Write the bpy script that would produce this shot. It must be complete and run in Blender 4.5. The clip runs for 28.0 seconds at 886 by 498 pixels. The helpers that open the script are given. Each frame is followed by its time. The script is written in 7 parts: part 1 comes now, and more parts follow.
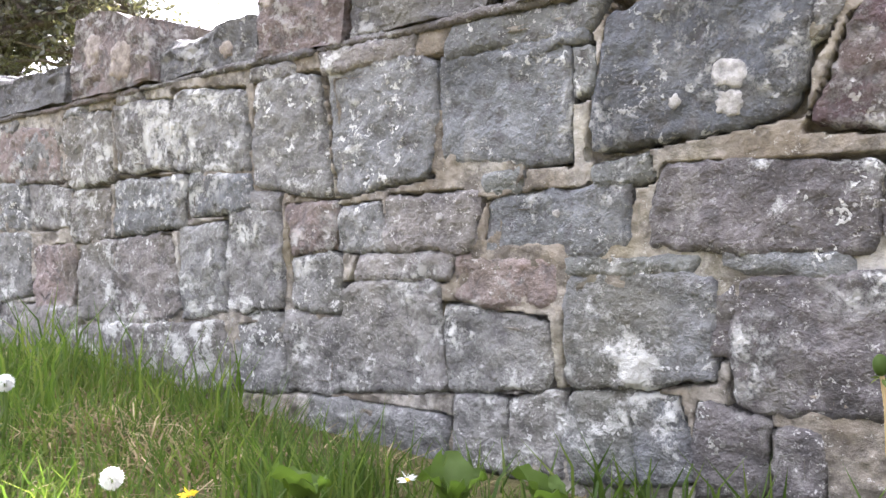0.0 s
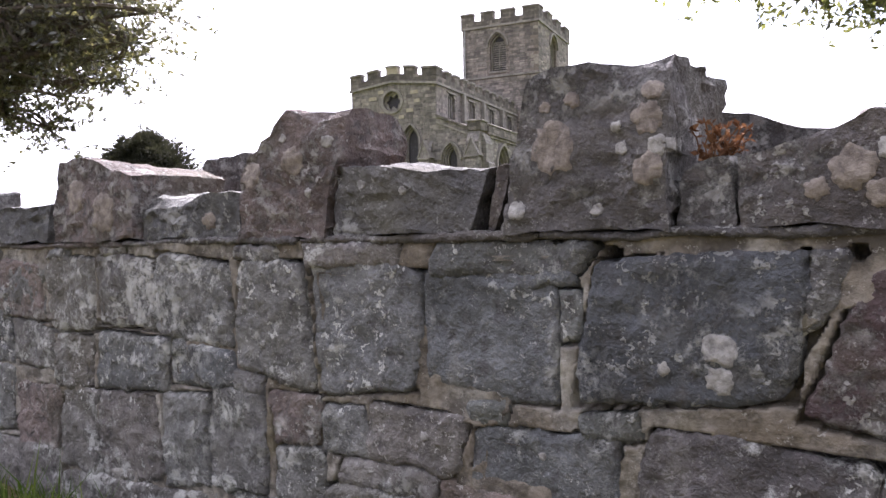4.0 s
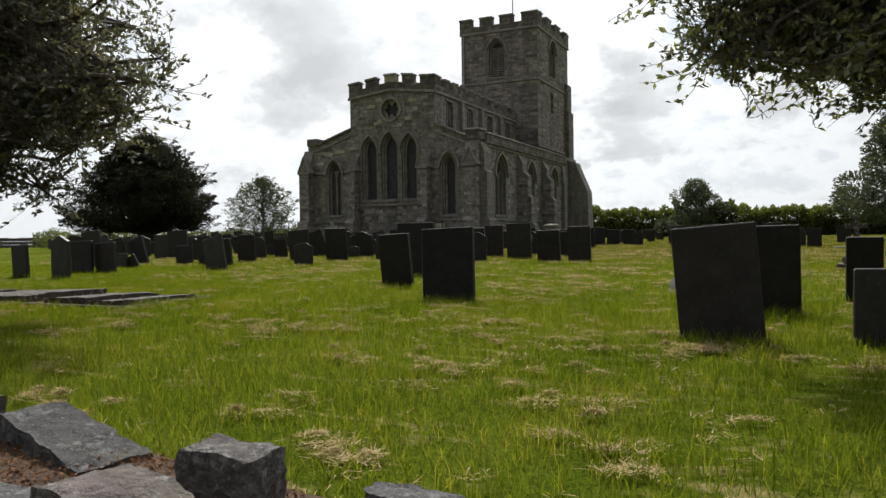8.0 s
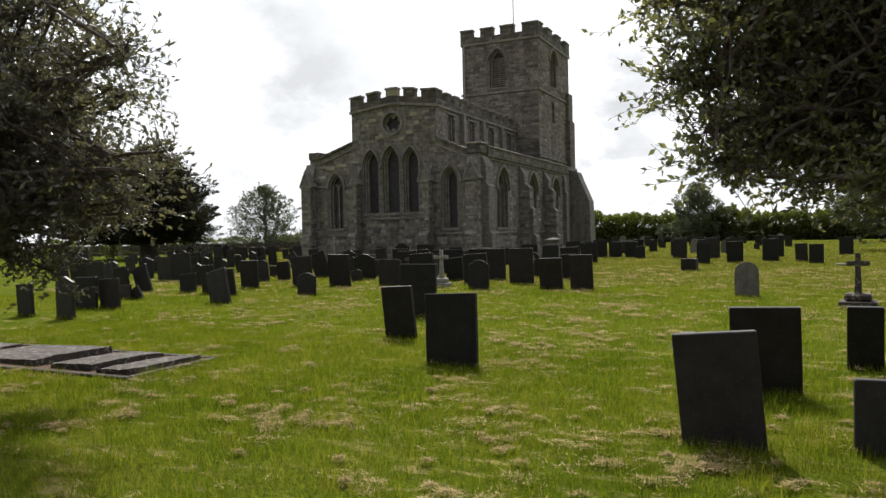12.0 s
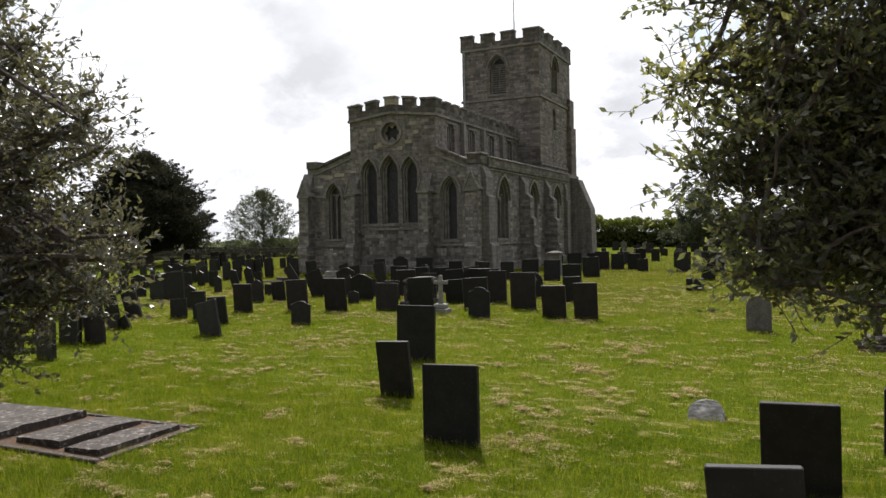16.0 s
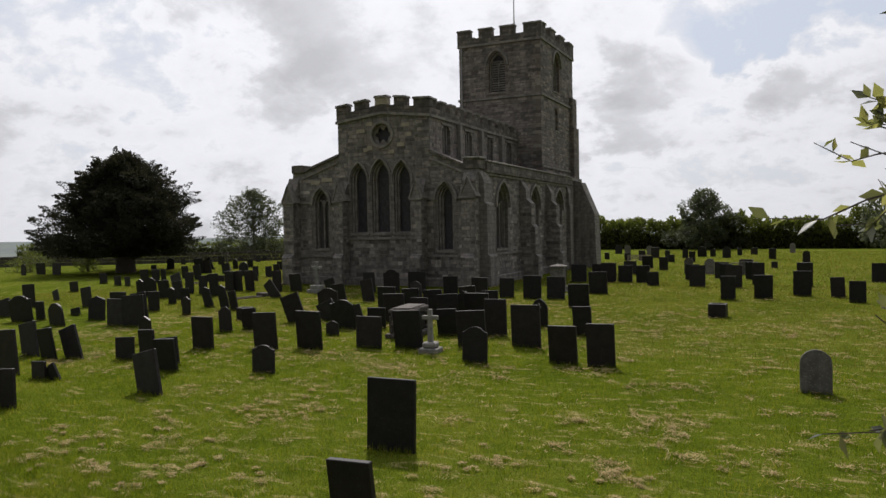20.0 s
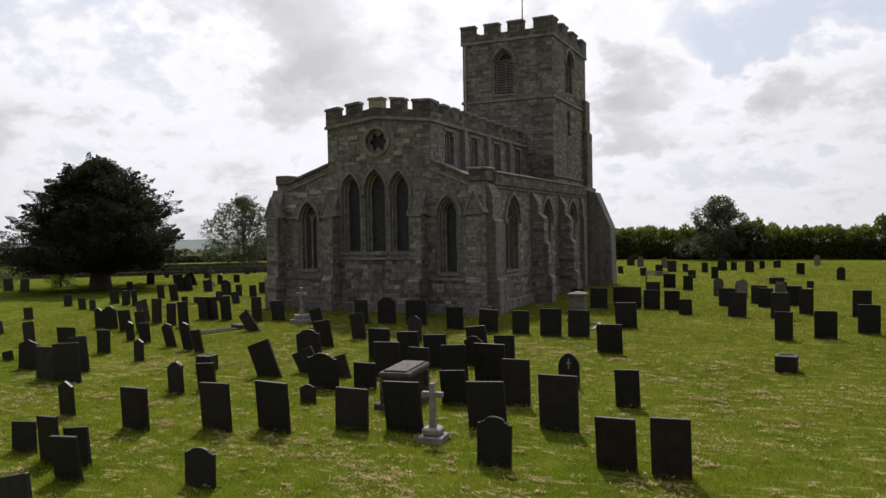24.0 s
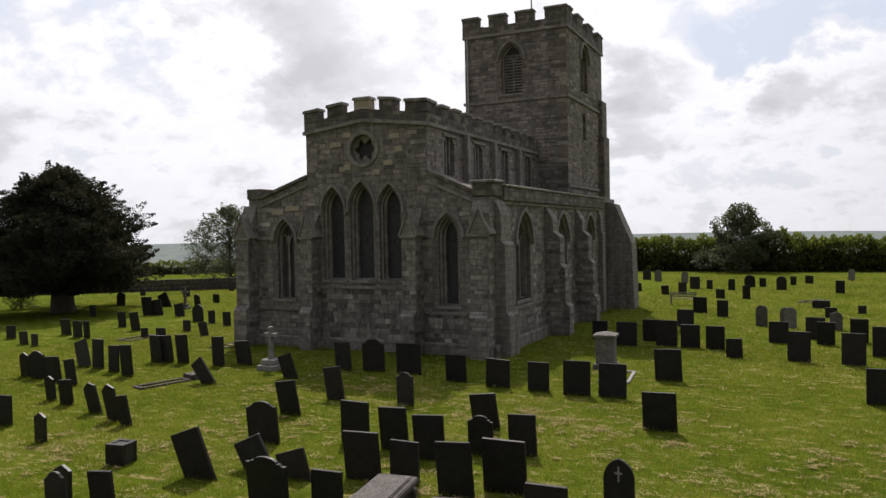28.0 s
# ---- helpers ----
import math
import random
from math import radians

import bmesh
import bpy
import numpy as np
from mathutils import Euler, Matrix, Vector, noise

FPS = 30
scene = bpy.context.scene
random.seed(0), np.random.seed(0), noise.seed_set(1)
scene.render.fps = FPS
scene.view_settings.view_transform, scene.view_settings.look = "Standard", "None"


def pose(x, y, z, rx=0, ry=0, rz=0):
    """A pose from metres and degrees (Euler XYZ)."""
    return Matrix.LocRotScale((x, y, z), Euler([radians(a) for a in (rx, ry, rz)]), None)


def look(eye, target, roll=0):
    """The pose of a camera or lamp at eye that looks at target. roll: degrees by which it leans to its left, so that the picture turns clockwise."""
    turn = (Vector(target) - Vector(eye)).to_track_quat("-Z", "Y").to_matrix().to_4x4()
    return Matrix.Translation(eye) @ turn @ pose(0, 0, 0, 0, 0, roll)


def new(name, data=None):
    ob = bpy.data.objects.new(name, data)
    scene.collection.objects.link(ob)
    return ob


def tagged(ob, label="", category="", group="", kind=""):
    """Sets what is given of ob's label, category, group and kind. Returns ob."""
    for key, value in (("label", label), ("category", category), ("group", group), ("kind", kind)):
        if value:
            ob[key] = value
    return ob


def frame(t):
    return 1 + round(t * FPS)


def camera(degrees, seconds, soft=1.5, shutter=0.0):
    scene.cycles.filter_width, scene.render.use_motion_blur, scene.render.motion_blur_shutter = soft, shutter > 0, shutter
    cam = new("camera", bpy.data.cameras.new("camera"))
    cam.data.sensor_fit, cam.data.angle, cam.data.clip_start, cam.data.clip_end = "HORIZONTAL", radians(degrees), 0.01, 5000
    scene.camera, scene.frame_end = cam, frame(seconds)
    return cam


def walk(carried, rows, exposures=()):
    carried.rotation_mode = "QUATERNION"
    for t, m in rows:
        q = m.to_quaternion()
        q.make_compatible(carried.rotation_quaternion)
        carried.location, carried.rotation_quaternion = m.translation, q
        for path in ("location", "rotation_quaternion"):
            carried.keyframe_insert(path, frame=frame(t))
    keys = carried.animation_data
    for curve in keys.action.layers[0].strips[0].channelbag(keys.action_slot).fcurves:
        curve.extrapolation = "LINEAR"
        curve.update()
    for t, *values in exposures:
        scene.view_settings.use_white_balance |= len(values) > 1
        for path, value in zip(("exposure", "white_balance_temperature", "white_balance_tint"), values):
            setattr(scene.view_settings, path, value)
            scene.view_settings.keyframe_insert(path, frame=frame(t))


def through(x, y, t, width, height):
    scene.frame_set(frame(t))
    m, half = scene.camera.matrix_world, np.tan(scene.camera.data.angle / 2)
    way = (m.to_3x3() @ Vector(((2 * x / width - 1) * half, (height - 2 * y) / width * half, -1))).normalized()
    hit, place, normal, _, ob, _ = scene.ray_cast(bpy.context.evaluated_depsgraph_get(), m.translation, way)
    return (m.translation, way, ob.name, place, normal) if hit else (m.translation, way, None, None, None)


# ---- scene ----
cam = camera(61.1, 28.0)
# seconds, place in metres, pitch, roll and yaw in degrees
ROWS = [
    (0, -0.062, -0.179, 0.305, -0.95, 0.93, 25.26),
    (0.5, -0.043, -0.163, 0.302, -0.98, 0.88, 25.26),
    (1, -0.030, -0.147, 0.317, -1.05, 0.92, 25.27),
    (1.5, -0.020, -0.135, 0.352, -1.05, 0.96, 25.26),
    (2, -0.014, -0.132, 0.401, -0.95, 0.93, 25.22),
    (2.5, -0.016, -0.130, 0.457, -0.88, 0.89, 25.22),
    (3, -0.023, -0.126, 0.510, -0.89, 0.92, 25.25),
    (3.5, -0.037, -0.128, 0.560, -0.93, 0.97, 25.26),
    (4, -0.052, -0.136, 0.620, -0.97, 1.04, 25.26),
    (4.5, -0.060, -0.146, 0.695, -1.02, 1.15, 25.25),
    (6.5, -0.044, -0.156, 1.016, -1.15, 0.75, 25.16),
    (7, -0.004, -0.162, 1.124, -1.17, 0.74, 25.12),
    (7.5, 0.009, -0.137, 1.229, -1.16, 0.78, 25.13),
    (8, 0.027, -0.112, 1.333, -1.16, 0.83, 25.17),
    (8.5, 0.066, -0.110, 1.438, -1.17, 0.88, 25.20),
    (9, 0.089, -0.118, 1.547, -1.17, 0.92, 25.21),
    (9.5, 0.087, -0.134, 1.660, -1.16, 1.00, 25.21),
    (10, 0.094, -0.163, 1.774, -1.15, 1.11, 25.22),
    (10.5, 0.092, -0.185, 1.885, -1.16, 1.16, 25.26),
    (11, 0.065, -0.179, 1.994, -1.14, 1.14, 25.30),
    (11.5, 0.051, -0.164, 2.101, -1.12, 1.17, 25.32),
    (12, 0.051, -0.153, 2.213, -1.13, 1.21, 25.32),
    (12.5, 0.034, -0.143, 2.331, -1.12, 1.17, 25.29),
    (14.5, -0.020, 0.004, 2.751, -1.14, 1.17, 25.35),
    (15, -0.081, 0.162, 2.853, -1.18, 1.21, 25.32),
    (15.5, -0.166, 0.361, 2.956, -1.21, 1.18, 25.31),
    (16, -0.280, 0.611, 3.059, -1.24, 1.12, 25.29),
    (16.5, -0.408, 0.918, 3.163, -1.30, 1.09, 25.26),
    (17, -0.538, 1.274, 3.268, -1.36, 1.12, 25.25),
    (17.5, -0.665, 1.644, 3.374, -1.40, 1.16, 25.26),
    (18, -0.789, 2.010, 3.486, -1.46, 1.13, 25.26),
    (18.5, -0.931, 2.394, 3.605, -1.50, 1.07, 25.25),
    (19, -1.111, 2.835, 3.729, -1.56, 1.04, 25.23),
    (19.5, -1.320, 3.336, 3.848, -1.60, 1.05, 25.20),
    (20, -1.538, 3.877, 3.964, -1.62, 1.05, 25.18),
    (20.5, -1.753, 4.442, 4.083, -1.62, 1.07, 25.19),
    (21, -1.974, 5.007, 4.203, -1.63, 1.13, 25.20),
    (21.5, -2.216, 5.556, 4.328, -1.65, 1.16, 25.20),
    (23.5, -3.602, 7.993, 4.830, -1.57, 1.04, 25.14),
    (24, -3.930, 8.661, 4.944, -1.52, 0.99, 25.17),
    (24.5, -4.259, 9.334, 5.072, -1.48, 1.02, 25.21),
    (25, -4.585, 9.992, 5.196, -1.46, 1.08, 25.25),
    (25.5, -4.906, 10.663, 5.328, -1.48, 1.12, 25.27),
    (26, -5.216, 11.380, 5.471, -1.49, 1.18, 25.29),
    (26.5, -5.513, 12.123, 5.611, -1.49, 1.23, 25.31),
    (27, -5.832, 12.904, 5.740, -1.47, 1.23, 25.33),
    (27.5, -6.172, 13.727, 5.841, -1.41, 1.17, 25.34),
    (28, -6.504, 14.550, 5.904, -1.31, 1.14, 25.35),
]
walk(cam, [(t, pose(x, y, z, 90 + pitch, roll, yaw)) for t, x, y, z, pitch, roll, yaw in ROWS],
     exposures=[(0.0, 3.5, 6000, 22), (1.5, 3.48, 6000, 22), (2.5, 3.17, 6010, 23), (3.0, 2.86, 6010, 25), (4.0, 2.0, 6020, 26), (4.5, 1.42, 6080, 20), (6.5, 0.54, 6280, 12), (7.0, 0.42, 6330, 10), (8.0, 0.18, 6380, 10), (10.0, 0.28, 6400, 11), (12.0, 0.42, 6420, 12), (16.0, 0.42, 6380, 14), (18.0, 0.2, 6400, 14), (20.0, -0.08, 6400, 15), (24.0, 0.04, 6430, 16), (28.0, 0.12, 6440, 16)])

# ---- sky, sun ----
SUN_TO = Vector((-0.30, 0.567, 0.766)).normalized()
world = bpy.data.worlds.new("cloudy_sky")
scene.world = world
world.use_nodes = True


class Nodes:
    """Short hand for a node tree."""
    def __init__(self, tree):
        self.t = tree

    def add(self, kind, *links, **values):
        n = self.t.nodes.new(kind)
        if "operation" in values:
            n.operation = values["operation"]
        if "data_type" in values:
            n.data_type, n.blend_type = values["data_type"], values["blend_type"]
        if "feature" in values:
            n.feature = values["feature"]
        if "offset" in values:
            n.offset = values["offset"]
        for i, v in enumerate(links):
            if v is None:
                continue
            if isinstance(v, bpy.types.NodeSocket):
                self.t.links.new(v, n.inputs[i])
            else:
                n.inputs[i].default_value = v
        return n

    def math(self, op, *links):
        return self.add("ShaderNodeMath", *links, operation=op).outputs[0]

    def vec(self, op, *links):
        return self.add("ShaderNodeVectorMath", *links, operation=op)

    def noise(self, vector, scale, detail=4.0, rough=0.55, dist=0.0):
        n = self.add("ShaderNodeTexNoise")
        self.t.links.new(vector, n.inputs["Vector"])
        for k, v in (("Scale", scale), ("Detail", detail), ("Roughness", rough), ("Distortion", dist)):
            n.inputs[k].default_value = v
        return n.outputs[0]

    def ramp(self, fac, stops, mode="LINEAR"):
        n = self.add("ShaderNodeValToRGB", fac)
        cr = n.color_ramp
        cr.interpolation = mode
        while len(cr.elements) < len(stops):
            cr.elements.new(0.5)
        for e, (p, c) in zip(cr.elements, stops):
            e.position = p
            e.color = (*c, 1) if isinstance(c, tuple) else (c, c, c, 1)
        return n.outputs[0]

    def mix(self, fac, a, b, blend="MIX"):
        n = self.add("ShaderNodeMix", data_type="RGBA", blend_type=blend)
        for i, v in ((0, fac), (6, a), (7, b)):
            if isinstance(v, bpy.types.NodeSocket):
                self.t.links.new(v, n.inputs[i])
            else:
                n.inputs[i].default_value = (*v, 1) if isinstance(v, tuple) and len(v) == 3 else v
        return n.outputs[2]


def build_sky():
    n = Nodes(world.node_tree)
    bg = world.node_tree.nodes["Background"]
    sky = n.add("ShaderNodeTexSky")
    sky.sky_type, sky.sun_disc = "NISHITA", False
    sky.sun_elevation, sky.sun_rotation = math.asin(SUN_TO.z), math.atan2(SUN_TO.x, SUN_TO.y)
    way = n.add("ShaderNodeTexCoord").outputs["Generated"]
    sep = n.add("ShaderNodeSeparateXYZ", way)
    up = n.math("MAXIMUM", sep.outputs[2], 0.0)
    # the clouds lie on one level sheet, seen ever flatter towards the horizon
    k = n.math("DIVIDE", 1.0, n.math("ADD", up, 0.5))
    flat = n.add("ShaderNodeCombineXYZ", n.math("MULTIPLY", sep.outputs[0], k), n.math("MULTIPLY", sep.outputs[1], k), 0.37).outputs[0]
    big = n.noise(flat, 1.9, 5.0, 0.52, 0.0)
    small = n.noise(flat, 7.2, 8.0, 0.62, 0.15)
    # cloud banks and clear gaps: azimuth, height, half width and half height in degrees, how thick
    az = n.math("MULTIPLY", n.math("ARCTAN2", sep.outputs[0], sep.outputs[1]), 57.2958)
    el = n.math("MULTIPLY", n.math("ARCSINE", sep.outputs[2]), 57.2958)
    az = n.math("ADD", az, n.math("MULTIPLY", n.math("SUBTRACT", small, 0.5), 11.0))
    el = n.math("ADD", el, n.math("MULTIPLY", n.math("SUBTRACT", n.noise(flat, 9.0, 7.0, 0.6, 0.3), 0.5), 7.0))
    mass = n.math("ADD", n.math("MULTIPLY", n.math("SUBTRACT", big, 0.5), 0.26), n.math("ADD", n.math("MULTIPLY", n.math("SUBTRACT", small, 0.5), 0.4), 0.49))
    for a, b, w, h, amount in ((-34.5, 12.0, 4.6, 2.0, 0.15), (-44.0, 15.8, 3.5, 1.3, 0.1), (-36.0, 16.5, 3.0, 2.0, 0.1), (-49.0, 8.2, 6.0, 1.0, 0.06), (-54.0, 15.5, 6.0, 2.6, -0.05), (-44.0, 12.2, 7.0, 1.2, -0.03), (-33.0, 6.5, 6.0, 1.4, -0.05),
                               (-11.0, 10.6, 2.6, 2.0, 0.13), (-12.0, 6.4, 3.0, 0.9, 0.1), (-0.5, 9.6, 3.2, 1.5, 0.12), (-7.0, 9.7, 2.4, 0.8, 0.06), (-4.0, 13.6, 6.5, 2.0, -0.12), (-4.5, 11.2, 1.6, 1.6, -0.09), (5.0, 9.2, 3.0, 2.4, 0.07), (-2.0, 6.0, 5.0, 0.7, 0.05), (-5.0, 3.5, 16.0, 1.6, -0.045)):
        p = n.math("POWER", n.math("DIVIDE", n.math("SUBTRACT", az, a), w), 2.0)
        q = n.math("POWER", n.math("DIVIDE", n.math("SUBTRACT", el, b), h), 2.0)
        mass = n.math("ADD", mass, n.math("MULTIPLY", n.math("EXPONENT", n.math("MULTIPLY", n.math("ADD", p, q), -0.7)), amount * 0.95))
    cover = n.ramp(mass, [(0.37, 0.42), (0.43, 0.86), (0.46, 1.0)])
    thick = n.ramp(mass, [(0.42, 1.02), (0.46, 1.15), (0.51, 1.1), (0.56, 0.88), (0.66, 0.7)])
    toward = n.vec("DOT_PRODUCT", way, tuple(SUN_TO)).outputs["Value"]
    glow = n.ramp(n.math("ADD", n.math("MULTIPLY", toward, 0.5), 0.5), [(0.0, 0.17), (0.5, 0.24), (0.7, 0.52), (0.84, 0.8), (0.93, 0.92), (1.0, 1.5)])
    cloud = n.mix(1.0, n.mix(1.0, thick, glow, "MULTIPLY"), (0.965, 0.99, 1.0), "MULTIPLY")
    blue = n.mix(1.0, sky.outputs[0], (0.075, 0.075, 0.075), "MULTIPLY")
    haze = n.mix(n.math("MULTIPLY", n.math("MULTIPLY", glow, 0.78), 1.0), blue, (0.6, 0.72, 0.86))
    n.t.links.new(n.mix(cover, haze, cloud), bg.inputs[0])
    bg.inputs[1].default_value = 1.0


build_sky()
sun = new("sun", bpy.data.lights.new("sun", "SUN"))
sun.data.energy, sun.data.angle, sun.data.color = 4.2, radians(1.0), (1.0, 0.95, 0.86)
sun.matrix_world = look((0, 0, 60), Vector((0, 0, 60)) - SUN_TO)

# ---- materials ----
def material(name):
    m = bpy.data.materials.new(name)
    m.use_nodes = True
    n = Nodes(m.node_tree)
    n.bsdf = m.node_tree.nodes["Principled BSDF"]
    n.geo = n.add("ShaderNodeNewGeometry")
    n.pos = n.geo.outputs["Position"]
    n.obj = n.add("ShaderNodeObjectInfo")
    return m, n


def finish(n, colour, rough=0.9, height=None, strength=0.4, distance=0.01, spec=0.3):
    def put(socket, v):
        if isinstance(v, bpy.types.NodeSocket):
            n.t.links.new(v, n.bsdf.inputs[socket])
        else:
            n.bsdf.inputs[socket].default_value = v
    put("Base Color", (*colour, 1) if isinstance(colour, tuple) else colour)
    put("Roughness", rough)
    put("Specular IOR Level", spec)
    if height is not None:
        b = n.add("ShaderNodeBump")
        b.inputs["Strength"].default_value, b.inputs["Distance"].default_value = strength, distance
        n.t.links.new(height, b.inputs["Height"])
        n.t.links.new(b.outputs[0], n.bsdf.inputs["Normal"])


def spots(n, vector, scale, size, rough):
    """Ragged round patches: 1 inside, 0 outside."""
    v = n.add("ShaderNodeTexVoronoi", feature="F1")
    bent = n.vec("ADD", vector, n.vec("SCALE", n.add("ShaderNodeTexNoise", vector, None, scale * 2.5, 3.0).outputs["Color"], None, None, rough).outputs[0]).outputs[0]
    n.t.links.new(bent, v.inputs["Vector"])
    v.inputs["Scale"].default_value = scale
    some = n.math("GREATER_THAN", n.add("ShaderNodeSeparateColor", v.outputs["Color"]).outputs[0], 0.45)
    return n.math("MULTIPLY", n.ramp(v.outputs["Distance"], [(size * 0.8, 1.0), (size, 0.0)]), some)


def wall_stone(name, tints, pale=1.0):
    """Weathered sandstone: each block takes a tint of its own, with grain, dark crust and pale lichen."""
    m, n = material(name)
    base = n.ramp(n.obj.outputs["Random"], [(i / (len(tints) - 1) if len(tints) > 1 else 0, c) for i, c in enumerate(tints)])
    coarse = n.noise(n.pos, 10.2, 6.0, 0.65)
    fine = n.noise(n.pos, 130.5, 4.0, 0.7)
    mid = n.noise(n.pos, 37.7, 5.0, 0.6, 0.3)
    c = n.mix(1.0, base, n.ramp(coarse, [(0.26, 0.45), (0.48, 0.95), (0.72, 1.5)]), "MULTIPLY")
    c = n.mix(1.0, c, n.ramp(fine, [(0.28, 0.7), (0.52, 1.0), (0.75, 1.2)]), "MULTIPLY")
    c = n.mix(n.ramp(mid, [(0.52, 0.0), (0.66, 0.75)]), c, (0.07, 0.066, 0.068))
    lich = n.math("MULTIPLY", spots(n, n.pos, 80.0, 0.29, 0.025), n.ramp(n.noise(n.pos, 6.5, 3.0), [(0.44, 0.0), (0.56, 1.0)]))
    crust = n.ramp(n.math("MULTIPLY", n.noise(n.pos, 21.8, 6.0, 0.75), n.noise(n.pos, 3.8, 3.0)), [(0.315, 0.0), (0.365, 0.9)])
    splash = n.math("MULTIPLY", spots(n, n.pos, 36.0, 0.3, 0.06), n.ramp(n.noise(n.pos, 4.3, 4.0, 0.6), [(0.5, 0.0), (0.57, 1.0)]))
    crust = n.math("MAXIMUM", crust, splash)
    clump = n.math("MULTIPLY", n.ramp(n.noise(n.pos, 34.0, 8.0, 0.8), [(0.47, 0.0), (0.55, 1.0)]), n.ramp(n.noise(n.pos, 5.6, 4.0, 0.55), [(0.51, 0.0), (0.6, 1.0)]))
    runs = n.ramp(n.noise(n.vec("MULTIPLY", n.pos, (1.0, 1.0, 0.3)).outputs[0], 9.0, 6.0, 0.7), [(0.57, 0.0), (0.68, 0.5)])
    crust = n.math("MAXIMUM", crust, clump)
    c = n.mix(n.ramp(n.noise(n.pos, 3.4, 5.0, 0.65), [(0.52, 0.0), (0.68, 0.5)]), c, (0.12, 0.112, 0.082))
    c = n.mix(n.math("MULTIPLY", runs, 0.7 * pale), c, (0.36, 0.345, 0.32))
    tiny = spots(n, n.pos, 175.0, 0.3, 0.008)
    c = n.mix(n.math("MULTIPLY", tiny, 0.2 * pale), c, (0.5, 0.5, 0.47))
    c = n.mix(n.math("MULTIPLY", lich, 0.45 * pale), c, (0.62, 0.61, 0.58))
    c = n.mix(n.math("MULTIPLY", crust, 0.7 * pale), c, (0.6, 0.6, 0.57))
    h = n.math("ADD", n.math("ADD", coarse, n.math("MULTIPLY", mid, -0.5)), n.math("ADD", n.math("MULTIPLY", fine, 0.22), n.math("MULTIPLY", crust, 0.12)))
    finish(n, c, 0.92, h, 1.0, 0.03)
    return m


STONE = wall_stone("weathered_sandstone", [(0.135, 0.142, 0.15), (0.178, 0.175, 0.17), (0.157, 0.15, 0.146), (0.178, 0.177, 0.17), (0.165, 0.148, 0.14), (0.142, 0.148, 0.152), (0.182, 0.175, 0.163)])
DARK_STONE = wall_stone("dark_grey_sandstone", [(0.122, 0.128, 0.134), (0.142, 0.144, 0.147), (0.135, 0.141, 0.134), (0.15, 0.145, 0.145)], 0.9)
COPING = wall_stone("coping_sandstone", [(0.132, 0.108, 0.102), (0.088, 0.088, 0.09), (0.12, 0.103, 0.098), (0.093, 0.092, 0.094)], 0.5)
INK_STONE = wall_stone("blue_black_sandstone", [(0.088, 0.093, 0.103), (0.088, 0.093, 0.103)], 0.5)
BROWN_STONE = wall_stone("dark_brown_sandstone", [(0.098, 0.088, 0.088), (0.108, 0.1, 0.098)], 0.9)
RED_COPING = wall_stone("reddish_coping_stone", [(0.13, 0.104, 0.098), (0.136, 0.106, 0.098)], 0.5)
DARK_ROCK = wall_stone("dark_layered_rock", [(0.055, 0.053, 0.055), (0.075, 0.072, 0.072)], 0.3)
PURPLE = wall_stone("purple_sandstone", [(0.082, 0.056, 0.06), (0.086, 0.058, 0.06)], 0.6)
RUSTY = wall_stone("reddish_sandstone", [(0.2, 0.158, 0.145), (0.185, 0.15, 0.142)], 0.8)

MORTAR, n = material("old_lime_mortar")
f = n.noise(n.pos, 42.0, 6.0, 0.7)
g = n.noise(n.pos, 5.0, 5.0, 0.6)
c = n.ramp(g, [(0.36, (0.155, 0.13, 0.1)), (0.47, (0.23, 0.204, 0.17)), (0.62, (0.35, 0.333, 0.305))])
c = n.mix(1.0, c, n.ramp(f, [(0.28, 0.5), (0.5, 0.95), (0.7, 1.3)]), "MULTIPLY")
c = n.mix(n.ramp(n.noise(n.pos, 17.0, 5.0, 0.7), [(0.48, 0.0), (0.6, 0.8)]), c, (0.075, 0.066, 0.056))
c = n.mix(n.ramp(n.noise(n.pos, 2.7, 4.0, 0.6), [(0.55, 0.0), (0.66, 0.45)]), c, (0.17, 0.15, 0.06))
c = n.mix(n.math("MULTIPLY", spots(n, n.pos, 75.0, 0.24, 0.03), 0.4), c, (0.5, 0.49, 0.46))
finish(n, c, 0.95, n.math("ADD", f, n.math("MULTIPLY", g, 0.4)), 1.0, 0.012)

LICHEN, n = material("tan_lichen_crust")
f = n.noise(n.pos, 70.0, 5.0, 0.7)
finish(n, n.ramp(f, [(0.36, (0.12, 0.102, 0.092)), (0.5, (0.2, 0.172, 0.15)), (0.68, (0.31, 0.275, 0.24))]), 0.95, f, 0.6, 0.01)
LICHEN_GREY, n = material("pale_grey_lichen_crust")
f = n.noise(n.pos, 80.0, 5.0, 0.7)
finish(n, n.ramp(f, [(0.35, (0.15, 0.145, 0.138)), (0.52, (0.27, 0.26, 0.245)), (0.7, (0.38, 0.37, 0.35))]), 0.95, f, 0.6, 0.01)

SOIL, n = material("soil_and_leaf_litter")
f = n.noise(n.pos, 45.0, 6.0, 0.75)
finish(n, n.ramp(f, [(0.3, (0.035, 0.025, 0.018)), (0.5, (0.11, 0.07, 0.045)), (0.62, (0.2, 0.11, 0.06)), (0.75, (0.3, 0.2, 0.12))]), 0.95, f, 1.0, 0.03)

